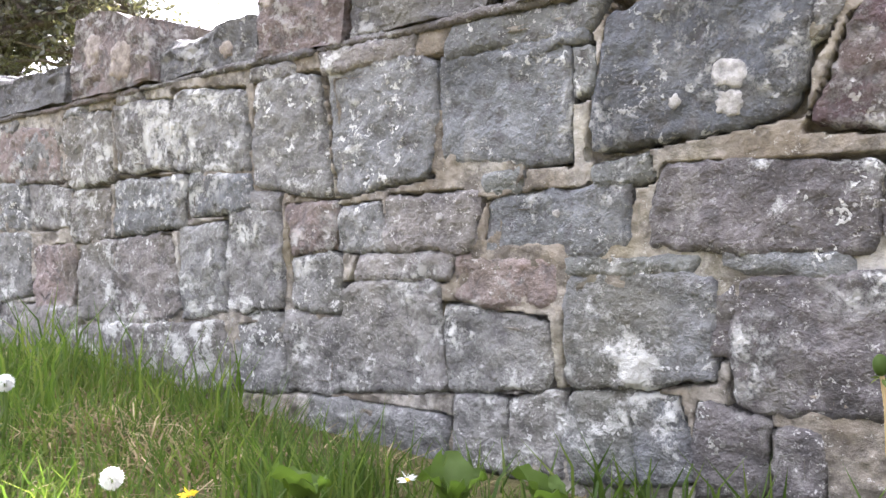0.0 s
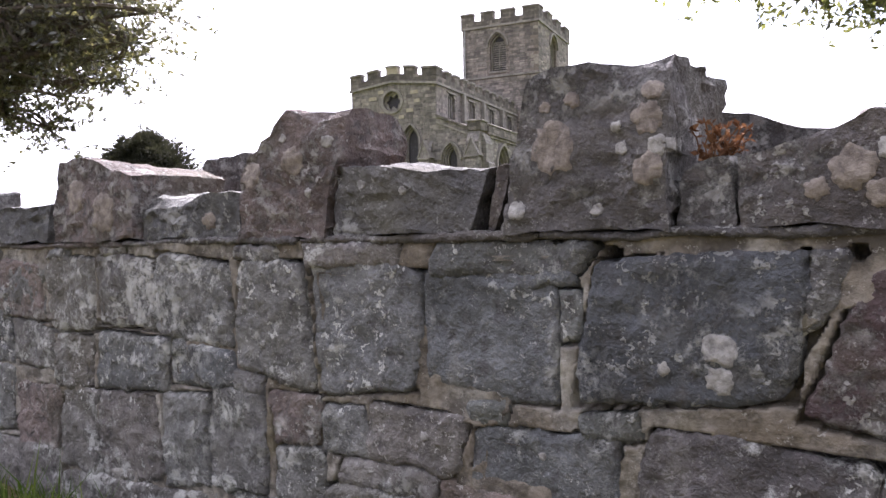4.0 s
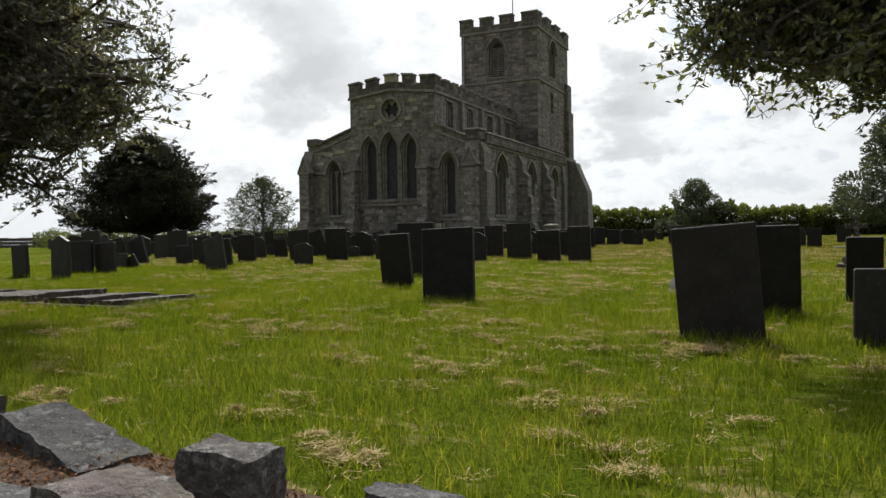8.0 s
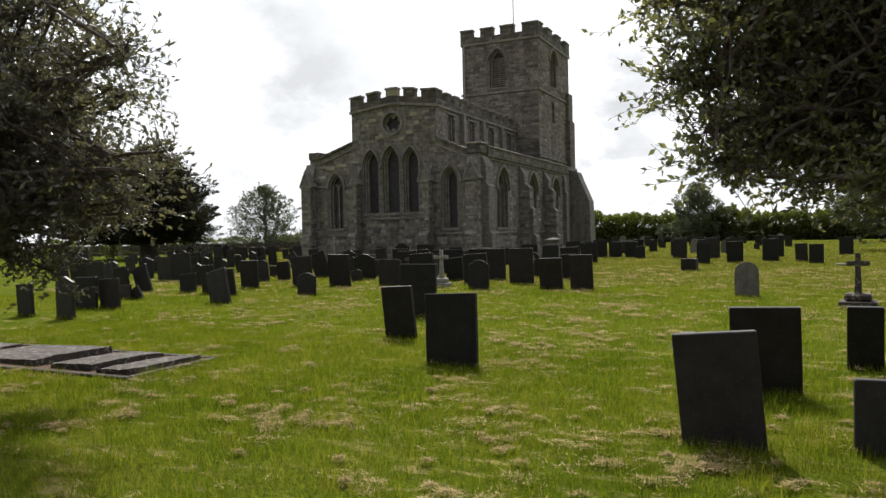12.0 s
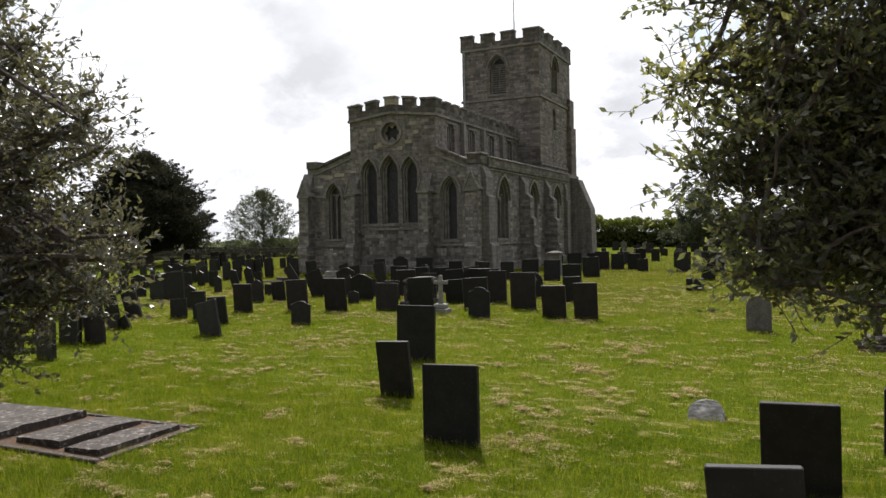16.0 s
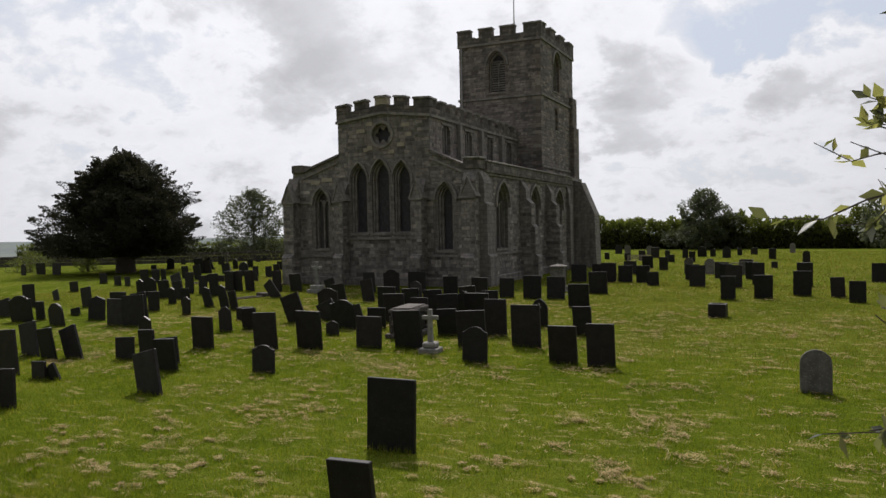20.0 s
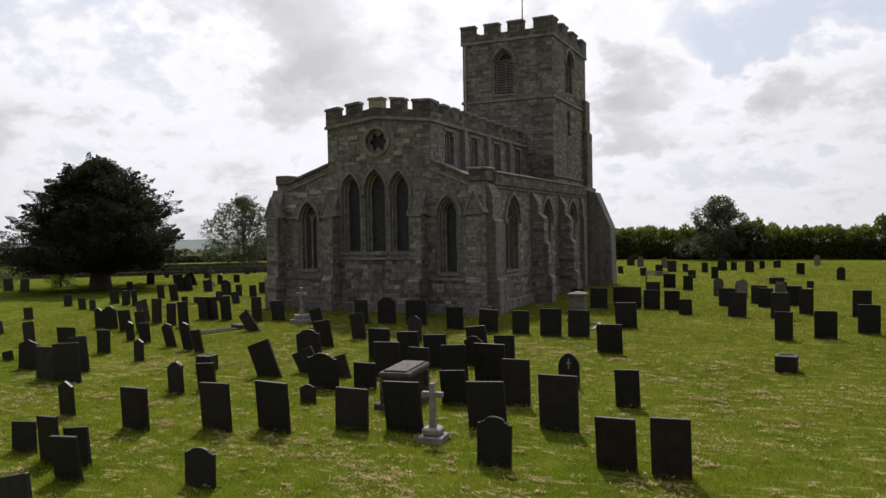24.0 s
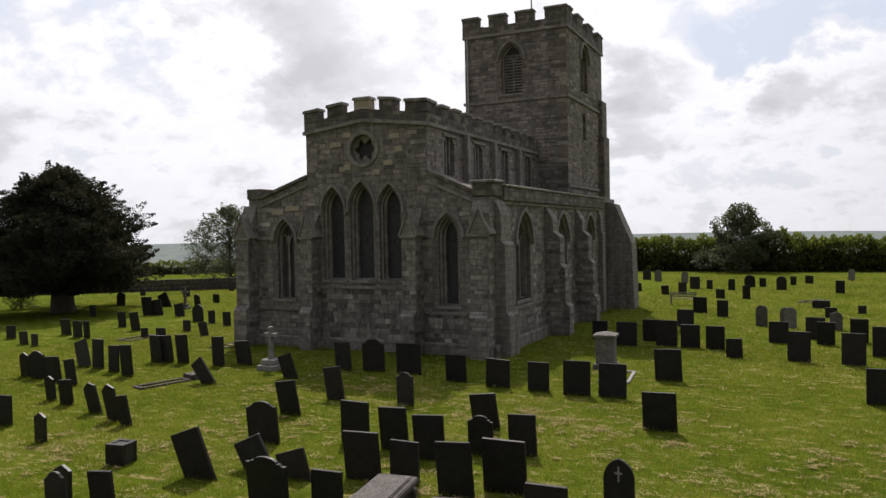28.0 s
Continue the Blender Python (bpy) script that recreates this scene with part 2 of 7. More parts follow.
LAWN, n = material("mown_lawn")
a = n.noise(n.pos, 0.22, 4.0, 0.6)
b = n.noise(n.pos, 1.6, 5.0, 0.65)
d = n.noise(n.pos, 30.0, 4.0, 0.7)
long = n.add("ShaderNodeMapping", n.pos, None, (0, 0, radians(-10)), (0.55, 1.5, 1.0)).outputs[0]
dry = n.noise(long, 2.6, 5.0, 0.7, 0.4)
c = n.ramp(n.math("ADD", n.math("MULTIPLY", a, 0.5), n.math("MULTIPLY", b, 0.5)), [(0.35, (0.046, 0.07, 0.006)), (0.5, (0.077, 0.102, 0.01)), (0.65, (0.113, 0.128, 0.018))])
c = n.mix(1.0, c, n.ramp(d, [(0.3, 0.45), (0.65, 1.35)]), "MULTIPLY")
c = n.mix(n.ramp(dry, [(0.56, 0.0), (0.66, 0.7)]), c, (0.3, 0.24, 0.11))
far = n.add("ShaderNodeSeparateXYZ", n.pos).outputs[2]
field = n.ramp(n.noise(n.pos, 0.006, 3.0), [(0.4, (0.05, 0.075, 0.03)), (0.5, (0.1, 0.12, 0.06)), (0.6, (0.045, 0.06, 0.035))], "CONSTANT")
# aerial haze painted into the distant fields' colour as a flat blue-grey mix
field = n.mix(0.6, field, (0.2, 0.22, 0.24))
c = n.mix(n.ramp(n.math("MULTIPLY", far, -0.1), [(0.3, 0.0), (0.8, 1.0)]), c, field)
# rank dry growth outside the wall, where the ground lies lower
c = n.mix(n.ramp(n.math("MULTIPLY", n.math("ADD", far, 1.0), 0.5), [(0.41, 0.0), (0.42, 0.85), (0.58, 0.85), (0.62, 0.0)]), c, n.ramp(b, [(0.35, (0.07, 0.062, 0.033)), (0.65, (0.15, 0.125, 0.07))]))
finish(n, c, 0.9, d, 0.8, 0.05, 0.0)


def leaf_like(name, stops, through, rough=0.5, scale=1.2, spec=0.4, mixing=0.45):
    """Leaves and blades, which let light through; each one takes its own tint."""
    m, n = material(name)
    r = n.geo.outputs["Random Per Island"]
    p = n.noise(n.pos, scale, 3.0)
    c = n.ramp(n.math("ADD", n.math("MULTIPLY", r, 0.5), n.math("MULTIPLY", p, 0.5)), stops)
    finish(n, c, rough, None, spec=spec)
    tr = n.add("ShaderNodeBsdfTranslucent", n.mix(1.0, c, through, "MULTIPLY"))
    mixer = n.add("ShaderNodeMixShader", mixing, n.bsdf.outputs[0], tr.outputs[0])
    n.t.links.new(mixer.outputs[0], n.t.nodes["Material Output"].inputs[0])
    return m


BLADE = leaf_like("lawn_blades", [(0.2, (0.036, 0.068, 0.008)), (0.42, (0.09, 0.128, 0.014)), (0.62, (0.152, 0.178, 0.023)), (0.85, (0.26, 0.225, 0.07))], (1.52, 1.5, 0.55), 0.8, 0.9, 0.0, 0.5)
DRY_BLADE = leaf_like("drier_lawn_blades", [(0.2, (0.048, 0.062, 0.013)), (0.42, (0.099, 0.109, 0.023)), (0.62, (0.157, 0.152, 0.039)), (0.85, (0.265, 0.216, 0.088))], (1.5, 1.45, 0.7), 0.8, 0.9, 0.0, 0.5)
TALL = leaf_like("tall_grass_blades", [(0.2, (0.038, 0.068, 0.014)), (0.55, (0.074, 0.114, 0.024)), (0.85, (0.145, 0.162, 0.05))], (1.3, 1.4, 0.7), 0.6, 2.0, 0.2, 0.5)
STRAW = leaf_like("dry_cut_grass", [(0.2, (0.22, 0.168, 0.08)), (0.55, (0.4, 0.31, 0.165)), (0.85, (0.58, 0.465, 0.27))], (1, 0.95, 0.8), 0.9, 3.0, 0.0, 0.25)
OLD_STRAW = leaf_like("old_dead_straw", [(0.2, (0.12, 0.095, 0.05)), (0.55, (0.23, 0.185, 0.105)), (0.85, (0.38, 0.32, 0.2))], (1, 0.95, 0.8), 0.9, 9.0, 0.0, 0.25)
HOLLY = leaf_like("glossy_evergreen_leaves", [(0.2, (0.055, 0.062, 0.05)), (0.5, (0.105, 0.112, 0.08)), (0.7, (0.17, 0.172, 0.11)), (0.9, (0.33, 0.3, 0.17))], (1.8, 1.8, 0.75), 0.26, 1.0, 0.8, 0.5)
DARK_LEAF = leaf_like("dark_evergreen_leaves", [(0.2, (0.046, 0.048, 0.045)), (0.5, (0.085, 0.086, 0.074)), (0.75, (0.135, 0.132, 0.1)), (0.95, (0.24, 0.22, 0.13))], (1.6, 1.55, 0.8), 0.28, 1.0, 0.8, 0.42)
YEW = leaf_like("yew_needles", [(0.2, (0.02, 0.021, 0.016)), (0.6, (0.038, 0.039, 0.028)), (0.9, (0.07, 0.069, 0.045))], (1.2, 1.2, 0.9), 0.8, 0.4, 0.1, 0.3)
HEDGE = leaf_like("hedge_leaves", [(0.2, (0.043, 0.05, 0.018)), (0.55, (0.088, 0.098, 0.03)), (0.9, (0.19, 0.195, 0.055))], (1.5, 1.7, 0.8), 0.6, 0.25, 0.3, 0.4)
THIN = leaf_like("spring_leaves", [(0.2, (0.048, 0.0576, 0.036)), (0.6, (0.078, 0.09, 0.0504)), (0.9, (0.12, 0.132, 0.072))], (1.1, 1.15, 0.9), 0.6, 0.4, 0.3, 0.4)
LITTER = leaf_like("dead_leaf_litter", [(0.2, (0.06, 0.03, 0.018)), (0.5, (0.15, 0.075, 0.04)), (0.85, (0.28, 0.16, 0.09))], (1, 0.8, 0.6), 0.9, 20.0, 0.1, 0.2)
PETAL = leaf_like("daisy_petals", [(0.2, (0.75, 0.75, 0.7)), (0.9, (0.8, 0.8, 0.78))], (1, 1, 1), 0.6, 5.0)
YELLOW = leaf_like("yellow_florets", [(0.2, (0.7, 0.5, 0.03)), (0.9, (0.8, 0.6, 0.05))], (1, 1, 0.5), 0.6, 5.0)
FLUFF = leaf_like("dandelion_down", [(0.2, (0.7, 0.7, 0.68)), (0.9, (0.8, 0.8, 0.78))], (1, 1, 1), 0.8, 5.0, 0.2, 0.6)

BARK, n = material("grey_brown_bark")
f = n.noise(n.vec("MULTIPLY", n.pos, (6, 6, 1.5)).outputs[0], 4.0, 5.0, 0.7)
finish(n, n.ramp(f, [(0.3, (0.045, 0.035, 0.03)), (0.55, (0.11, 0.09, 0.075)), (0.75, (0.2, 0.18, 0.15))]), 0.9, f, 0.8, 0.02)


def ashlar(name, low, high, size=(0.62, 0.3), crust=0.5):
    """Coursed squared stone: courses follow the height, stones run along both walls; soot and lime vary it."""
    m, n = material(name)
    s = n.add("ShaderNodeSeparateXYZ", n.pos)
    along = n.math("ADD", s.outputs[0], s.outputs[1])
    uv = n.add("ShaderNodeCombineXYZ", along, s.outputs[2], 0.0).outputs[0]
    br = n.add("ShaderNodeTexBrick")
    n.t.links.new(uv, br.inputs["Vector"])
    for k, v in (("Color1", (0.0, 0.0, 0.0, 1)), ("Color2", (1, 1, 1, 1)), ("Mortar", (0.5, 0.5, 0.5, 1)), ("Scale", 1.0), ("Mortar Size", 0.012), ("Mortar Smooth", 0.3), ("Bias", 0.0), ("Brick Width", size[0]), ("Row Height", size[1])):
        br.inputs[k].default_value = v
    coarse = n.noise(n.pos, 0.55, 6.0, 0.65)
    mid = n.noise(n.pos, 3.5, 6.0, 0.65)
    fine = n.noise(n.pos, 22.0, 4.0, 0.7)
    runs = n.noise(n.vec("MULTIPLY", n.pos, (2.2, 2.2, 0.22)).outputs[0], 1.0, 5.0, 0.65)
    each = n.add("ShaderNodeSeparateColor", br.outputs["Color"]).outputs[0]
    c = n.mix(each, low, high)
    c = n.mix(n.ramp(n.math("MULTIPLY", each, mid), [(0.38, 0.0), (0.46, 0.7)]), c, (0.235, 0.205, 0.185))
    c = n.mix(1.0, c, n.ramp(mid, [(0.3, 0.6), (0.5, 0.95), (0.7, 1.3)]), "MULTIPLY")
    c = n.mix(1.0, c, n.ramp(fine, [(0.3, 0.78), (0.65, 1.15)]), "MULTIPLY")
    c = n.mix(n.ramp(runs, [(0.45, 0.0), (0.66, crust)]), c, (0.05, 0.047, 0.043))
    c = n.mix(n.ramp(coarse, [(0.56, 0.0), (0.7, 0.45)]), c, (0.3, 0.28, 0.24))
    c = n.mix(n.math("MULTIPLY", br.outputs["Fac"], 0.7), c, (0.075, 0.07, 0.062))
    h = n.math("ADD", n.math("MULTIPLY", br.outputs["Fac"], -1.2), n.math("ADD", n.math("MULTIPLY", each, 0.35), n.math("MULTIPLY", mid, 0.7)))
    finish(n, c, 0.92, h, 0.7, 0.04)
    return m


CHURCH = ashlar("church_ashlar", (0.2, 0.186, 0.172), (0.27, 0.25, 0.23), (0.52, 0.26))


def course_stone(name, stops, soot, each=False):
    """Squared blocks, each with its own tone, under grain, soot runs and lime stains."""
    m, n = material(name)
    mid = n.noise(n.pos, 3.5, 6.0, 0.65)
    fine = n.noise(n.pos, 24.0, 4.0, 0.7)
    runs = n.noise(n.vec("MULTIPLY", n.pos, (1.6, 1.6, 0.25)).outputs[0], 1.0, 5.0, 0.65)
    c = n.ramp(n.obj.outputs["Random"] if each else n.geo.outputs["Random Per Island"], stops)
    c = n.mix(1.0, c, n.ramp(mid, [(0.3, 0.65), (0.5, 0.95), (0.7, 1.25)]), "MULTIPLY")
    c = n.mix(1.0, c, n.ramp(fine, [(0.3, 0.8), (0.65, 1.15)]), "MULTIPLY")
    c = n.mix(n.ramp(runs, [(0.45, 0.0), (0.68, soot)]), c, (0.055, 0.05, 0.046))
    c = n.mix(n.ramp(n.noise(n.pos, 0.7, 6.0, 0.65), [(0.56, 0.0), (0.7, 0.4)]), c, (0.32, 0.3, 0.255))
    finish(n, c, 0.92, n.math("ADD", mid, n.math("MULTIPLY", fine, 0.3)), 0.6, 0.03)
    return m


TONES = [(0.0, (0.125, 0.116, 0.109)), (0.22, (0.18, 0.168, 0.157)), (0.45, (0.232, 0.216, 0.202)), (0.72, (0.29, 0.266, 0.244)), (0.93, (0.35, 0.314, 0.284)), (1.0, (0.5, 0.465, 0.415))]
COURSES = course_stone("coursed_sandstone", TONES, 0.6)
COURSE_BLOCK = course_stone("squared_sandstone_block", TONES, 0.6, True)
BUFF, n = material("renewed_buff_stone")
f = n.noise(n.pos, 6.0, 5.0, 0.65)
finish(n, n.ramp(f, [(0.3, (0.27, 0.24, 0.18)), (0.7, (0.42, 0.38, 0.3))]), 0.9, f, 0.4, 0.02)
TOWER_COURSES = course_stone("tower_sandstone", [(0.0, (0.125, 0.115, 0.109)), (0.25, (0.19, 0.173, 0.163)), (0.5, (0.235, 0.211, 0.198)), (0.78, (0.28, 0.247, 0.229)), (0.96, (0.32, 0.275, 0.248)), (1.0, (0.42, 0.385, 0.345))], 0.6)
TOWER = ashlar("tower_rubble", (0.15, 0.13, 0.118), (0.25, 0.212, 0.19), (0.7, 0.26), 0.45)
DRESSED, n = material("dressed_sandstone")
f = n.noise(n.pos, 2.0, 6.0, 0.65)
g = n.noise(n.pos, 25.0, 4.0, 0.7)
c = n.mix(1.0, n.ramp(f, [(0.3, (0.125, 0.116, 0.107)), (0.5, (0.215, 0.2, 0.184)), (0.72, (0.33, 0.306, 0.276))]), n.ramp(g, [(0.3, 0.75), (0.65, 1.15)]), "MULTIPLY")
finish(n, c, 0.9, n.math("ADD", f, n.math("MULTIPLY", g, 0.4)), 0.5, 0.02)
QUOIN, n = material("renewed_stone_block")
f = n.noise(n.pos, 6.0, 5.0, 0.65)
c = n.mix(1.0, n.ramp(n.obj.outputs["Random"], [(0.0, (0.1, 0.09, 0.08)), (0.4, (0.17, 0.15, 0.13)), (0.75, (0.21, 0.175, 0.15)), (1.0, (0.3, 0.275, 0.235))]), n.ramp(f, [(0.3, 0.7), (0.7, 1.2)]), "MULTIPLY")
finish(n, c, 0.9, f, 0.5, 0.02)
SOOTY = ashlar("sooty_parapet_stone", (0.1, 0.09, 0.08), (0.17, 0.152, 0.134), (0.5, 0.24))
LEADROOF, n = material("grey_lead_roof")
f = n.noise(n.pos, 2.5, 5.0, 0.6)
finish(n, n.ramp(f, [(0.3, (0.08, 0.08, 0.082)), (0.7, (0.14, 0.14, 0.142))]), 0.75, f, 0.3, 0.02)

GLASS, n = material("leaded_church_glass")
s = n.add("ShaderNodeSeparateXYZ", n.pos)
uv = n.add("ShaderNodeCombineXYZ", n.math("ADD", s.outputs[0], s.outputs[1]), s.outputs[2], 0.0).outputs[0]
br = n.add("ShaderNodeTexBrick", offset=0.0)
n.t.links.new(uv, br.inputs["Vector"])
for k, v in (("Color1", (0.032, 0.029, 0.038, 1)), ("Color2", (0.052, 0.048, 0.06, 1)), ("Mortar", (0.03, 0.03, 0.03, 1)), ("Scale", 1.0), ("Mortar Size", 0.012), ("Brick Width", 0.16), ("Row Height", 0.2)):
    br.inputs[k].default_value = v
finish(n, br.outputs["Color"], 0.45, n.noise(n.pos, 5.0, 2.0), 0.15, 0.02, 0.35)

DULL_GLASS, n = material("dull_grey_leaded_glass")
f = n.noise(n.vec("MULTIPLY", n.pos, (6.0, 6.0, 2.0)).outputs[0], 1.0, 4.0)
finish(n, n.ramp(f, [(0.3, (0.045, 0.042, 0.044)), (0.7, (0.095, 0.088, 0.09))]), 0.4, f, 0.2, 0.02, 0.3)


def slate_like(name, stops, rough, warm, pale, spec=0.15, patch=24.0):
    m, n = material(name)
    f = n.noise(n.pos, 5.0, 6.0, 0.6)
    g = n.noise(n.vec("MULTIPLY", n.pos, (1.0, 1.0, 0.25)).outputs[0], 22.0, 4.0, 0.65)
    c = n.ramp(n.obj.outputs["Random"], stops)
    c = n.mix(1.0, c, n.ramp(f, [(0.3, 0.7), (0.7, 1.35)]), "MULTIPLY")
    c = n.mix(n.ramp(g, [(0.5, 0.0), (0.75, 0.4)]), c, warm)
    c = n.mix(n.math("MULTIPLY", spots(n, n.pos, patch, 0.3, 0.75 / patch), pale), c, (0.28, 0.28, 0.25))
    finish(n, c, rough, n.math("ADD", f, n.math("MULTIPLY", g, 0.3)), 0.25, 0.008, spec)
    return m


SLATE = slate_like("dark_slate", [(0.0, (0.0125, 0.0115, 0.0115)), (0.4, (0.0175, 0.0158, 0.016)), (0.7, (0.021, 0.0172, 0.0162)), (1.0, (0.03, 0.0275, 0.0275))], 0.5, (0.021, 0.0168, 0.014), 0.04, 0.22)
GREYSTONE = slate_like("weathered_grey_gravestone", [(0.0, (0.08, 0.072, 0.068)), (1.0, (0.15, 0.14, 0.13))], 0.85, (0.1, 0.095, 0.07), 0.7)
PALE = slate_like("pale_stone", [(0.0, (0.2, 0.195, 0.185)), (1.0, (0.28, 0.27, 0.255))], 0.8, (0.2, 0.19, 0.16), 0.3)
LEDGER, n = material("weathered_ledger_slab")
f = n.noise(n.pos, 3.2, 7.0, 0.72)
g = n.noise(n.pos, 11.0, 6.0, 0.75)
c = n.ramp(f, [(0.3, (0.033, 0.027, 0.023)), (0.5, (0.056, 0.047, 0.041)), (0.7, (0.085, 0.073, 0.064))])
c = n.mix(n.ramp(g, [(0.54, 0.0), (0.62, 0.85)]), c, (0.27, 0.25, 0.225))
c = n.mix(n.ramp(n.noise(n.pos, 26.0, 5.0, 0.7), [(0.3, 0.6), (0.42, 0.0)]), c, (0.035, 0.03, 0.026))
finish(n, c, 0.85, n.math("ADD", f, n.math("MULTIPLY", g, 0.4)), 0.4, 0.01, 0.2)
WOOD, n = material("weathered_bench_wood")
f = n.noise(n.vec("MULTIPLY", n.pos, (1, 12, 12)).outputs[0], 6.0, 4.0, 0.6)
finish(n, n.ramp(f, [(0.3, (0.16, 0.14, 0.12)), (0.7, (0.3, 0.27, 0.23))]), 0.8, f, 0.4, 0.01)
IRON, n = material("dull_grey_metal")
f = n.noise(n.pos, 8.0, 3.0)
finish(n, n.ramp(f, [(0.3, (0.25, 0.25, 0.25)), (0.7, (0.4, 0.4, 0.4))]), 0.5, f, 0.1, 0.01)
n.bsdf.inputs["Metallic"].default_value = 0.6

# ---- helpers for shapes ----
from mathutils.bvhtree import BVHTree
from mathutils.geometry import tessellate_polygon
rng = random.Random(7)
WALL = pose(-0.012, 0.734, 0, 0, 0, -10.09)      # the boundary wall's line: x along it, y into the yard
WALL_FRAME = pose(-0.012, 0.734, 0.356, 0, 0, -10.09) @ Matrix.Diagonal((0.65, 0.65, 0.65, 1))
GROUND = 0.42


def mesh_of(name, bm, mat, smooth=False):
    me = bpy.data.meshes.new(name)
    bm.to_mesh(me)
    bm.free()
    me.materials.append(mat)
    if smooth:
        me.shade_smooth()
        if smooth == 2:
            me.set_sharp_from_angle(angle=radians(32))
    return me


def part(name, bm, mat, parent=None, label="", smooth=False):
    """Links a bmesh as one mesh object under a thing or under a part."""
    ob = new(name, mesh_of(name, bm, mat, smooth))
    ob.parent = parent
    return tagged(ob, label)


def sheet(name, verts, faces, mat, parent=None, label="", smooth=False):
    me = bpy.data.meshes.new(name)
    me.from_pydata(verts, [], faces)
    me.materials.append(mat)
    if smooth:
        me.shade_smooth()
    ob = new(name, me)
    ob.parent = parent
    return tagged(ob, label)


def thing(name, m, label, category, group="", kind=""):
    ob = new(name)
    ob.matrix_world = m
    ob.empty_display_size = 0.2
    return tagged(ob, label, category, group, kind)


def add_box(bm, x0, x1, y0, y1, z0, z1):
    v = [bm.verts.new(p) for p in ((x0, y0, z0), (x1, y0, z0), (x1, y1, z0), (x0, y1, z0), (x0, y0, z1), (x1, y0, z1), (x1, y1, z1), (x0, y1, z1))]
    for f in ((3, 2, 1, 0), (4, 5, 6, 7), (0, 1, 5, 4), (1, 2, 6, 5), (2, 3, 7, 6), (3, 0, 4, 7)):
        bm.faces.new([v[i] for i in f])
    return bm


def box_bm(*b, bevel=0.0):
    bm = add_box(bmesh.new(), *b)
    if bevel:
        bmesh.ops.bevel(bm, geom=bm.edges[:], offset=bevel, segments=1, affect="EDGES")
    return bm


def extrude(bm, outline, put, a, b):
    """A prism: the outline (u, v) laid out by put(u, v, depth) between two depths."""
    lo = [bm.verts.new(put(u, v, a)) for u, v in outline]
    hi = [bm.verts.new(put(u, v, b)) for u, v in outline]
    bm.faces.new(lo[::-1])
    bm.faces.new(hi)
    k = len(outline)
    for i in range(k):
        bm.faces.new((lo[i], lo[(i + 1) % k], hi[(i + 1) % k], hi[i]))
    return bm


def pierced(bm, outline, holes, put, a, b):
    """A wall slab of the outline with holes through it."""
    from_loops = [[Vector((u, v, 0)) for u, v in loop] for loop in (outline, *holes)]
    flat = [p for loop in from_loops for p in loop]
    tris = tessellate_polygon(from_loops)
    lo = [bm.verts.new(put(p.x, p.y, a)) for p in flat]
    hi = [bm.verts.new(put(p.x, p.y, b)) for p in flat]
    for t in tris:
        bm.faces.new([lo[i] for i in t])
        bm.faces.new([hi[i] for i in reversed(t)])
    k = 0
    for loop in from_loops:
        for i in range(len(loop)):
            j = (i + 1) % len(loop)
            bm.faces.new((lo[k + i], lo[k + j], hi[k + j], hi[k + i]))
        k += len(loop)
    bmesh.ops.recalc_face_normals(bm, faces=bm.faces[:])
    return bm


def pointed(c, half, sill, spring, apex, steps=7):
    """The outline of a pointed window, anticlockwise from its sill."""
    pts = [(c - half, sill), (c + half, sill)]
    rise = apex - spring
    r = (half * half + rise * rise) / (2 * half)
    top = math.acos((r - half) / r) if r > half else math.pi / 2
    for i in range(steps + 1):
        a = top * i / steps
        pts.append((c + half - r + r * math.cos(a), spring + r * math.sin(a) * rise / (r * math.sin(top))))
    for i in range(steps - 1, -1, -1):
        a = top * i / steps
        pts.append((c - half + r - r * math.cos(a), spring + r * math.sin(a) * rise / (r * math.sin(top))))
    return pts


def arch_band(bm, c, half, spring, apex, width, put, a, b, drop=0.0):
    """A hood mould or arch order over a pointed window."""
    inner = pointed(c, half, spring - drop, spring, apex)[1:] + [(c - half, spring - drop)]
    outer = pointed(c, half + width, spring - drop, spring, apex + width * 1.25)[1:] + [(c - half - width, spring - drop)]
    vs = [[bm.verts.new(put(u, v, d)) for u, v in loop] for loop in (inner, outer) for d in (a, b)]
    k = len(inner)
    for i in range(k - 1):
        for p, q in ((vs[0], vs[1]), (vs[3], vs[2]), (vs[2], vs[0]), (vs[1], vs[3])):
            bm.faces.new((p[i], p[i + 1], q[i + 1], q[i]))
    for i in (0, k - 1):
        bm.faces.new((vs[0][i], vs[1][i], vs[3][i], vs[2][i]))
    bmesh.ops.recalc_face_normals(bm, faces=bm.faces[:])
    return bm


def tube(verts, faces, pts, radii, sides=6):
    """Adds a tapering limb along the points to the lists."""
    base = len(verts)
    for i, p in enumerate(pts):
        d = (pts[min(i + 1, len(pts) - 1)] - pts[max(i - 1, 0)]).normalized()
        side = d.orthogonal().normalized()
        other = d.cross(side)
        for k in range(sides):
            a = 2 * math.pi * k / sides
            verts.append(p + (side * math.cos(a) + other * math.sin(a)) * radii[i])
    for i in range(len(pts) - 1):
        for k in range(sides):
            k2 = (k + 1) % sides
            faces.append((base + i * sides + k, base + i * sides + k2, base + (i + 1) * sides + k2, base + (i + 1) * sides + k))


# ---- ground: one sheet, outside the wall and in the yard, out to the far hills ----
def local(x, y):
    p = WALL.inverted() @ Vector((x, y, 0))
    return p.x, p.y


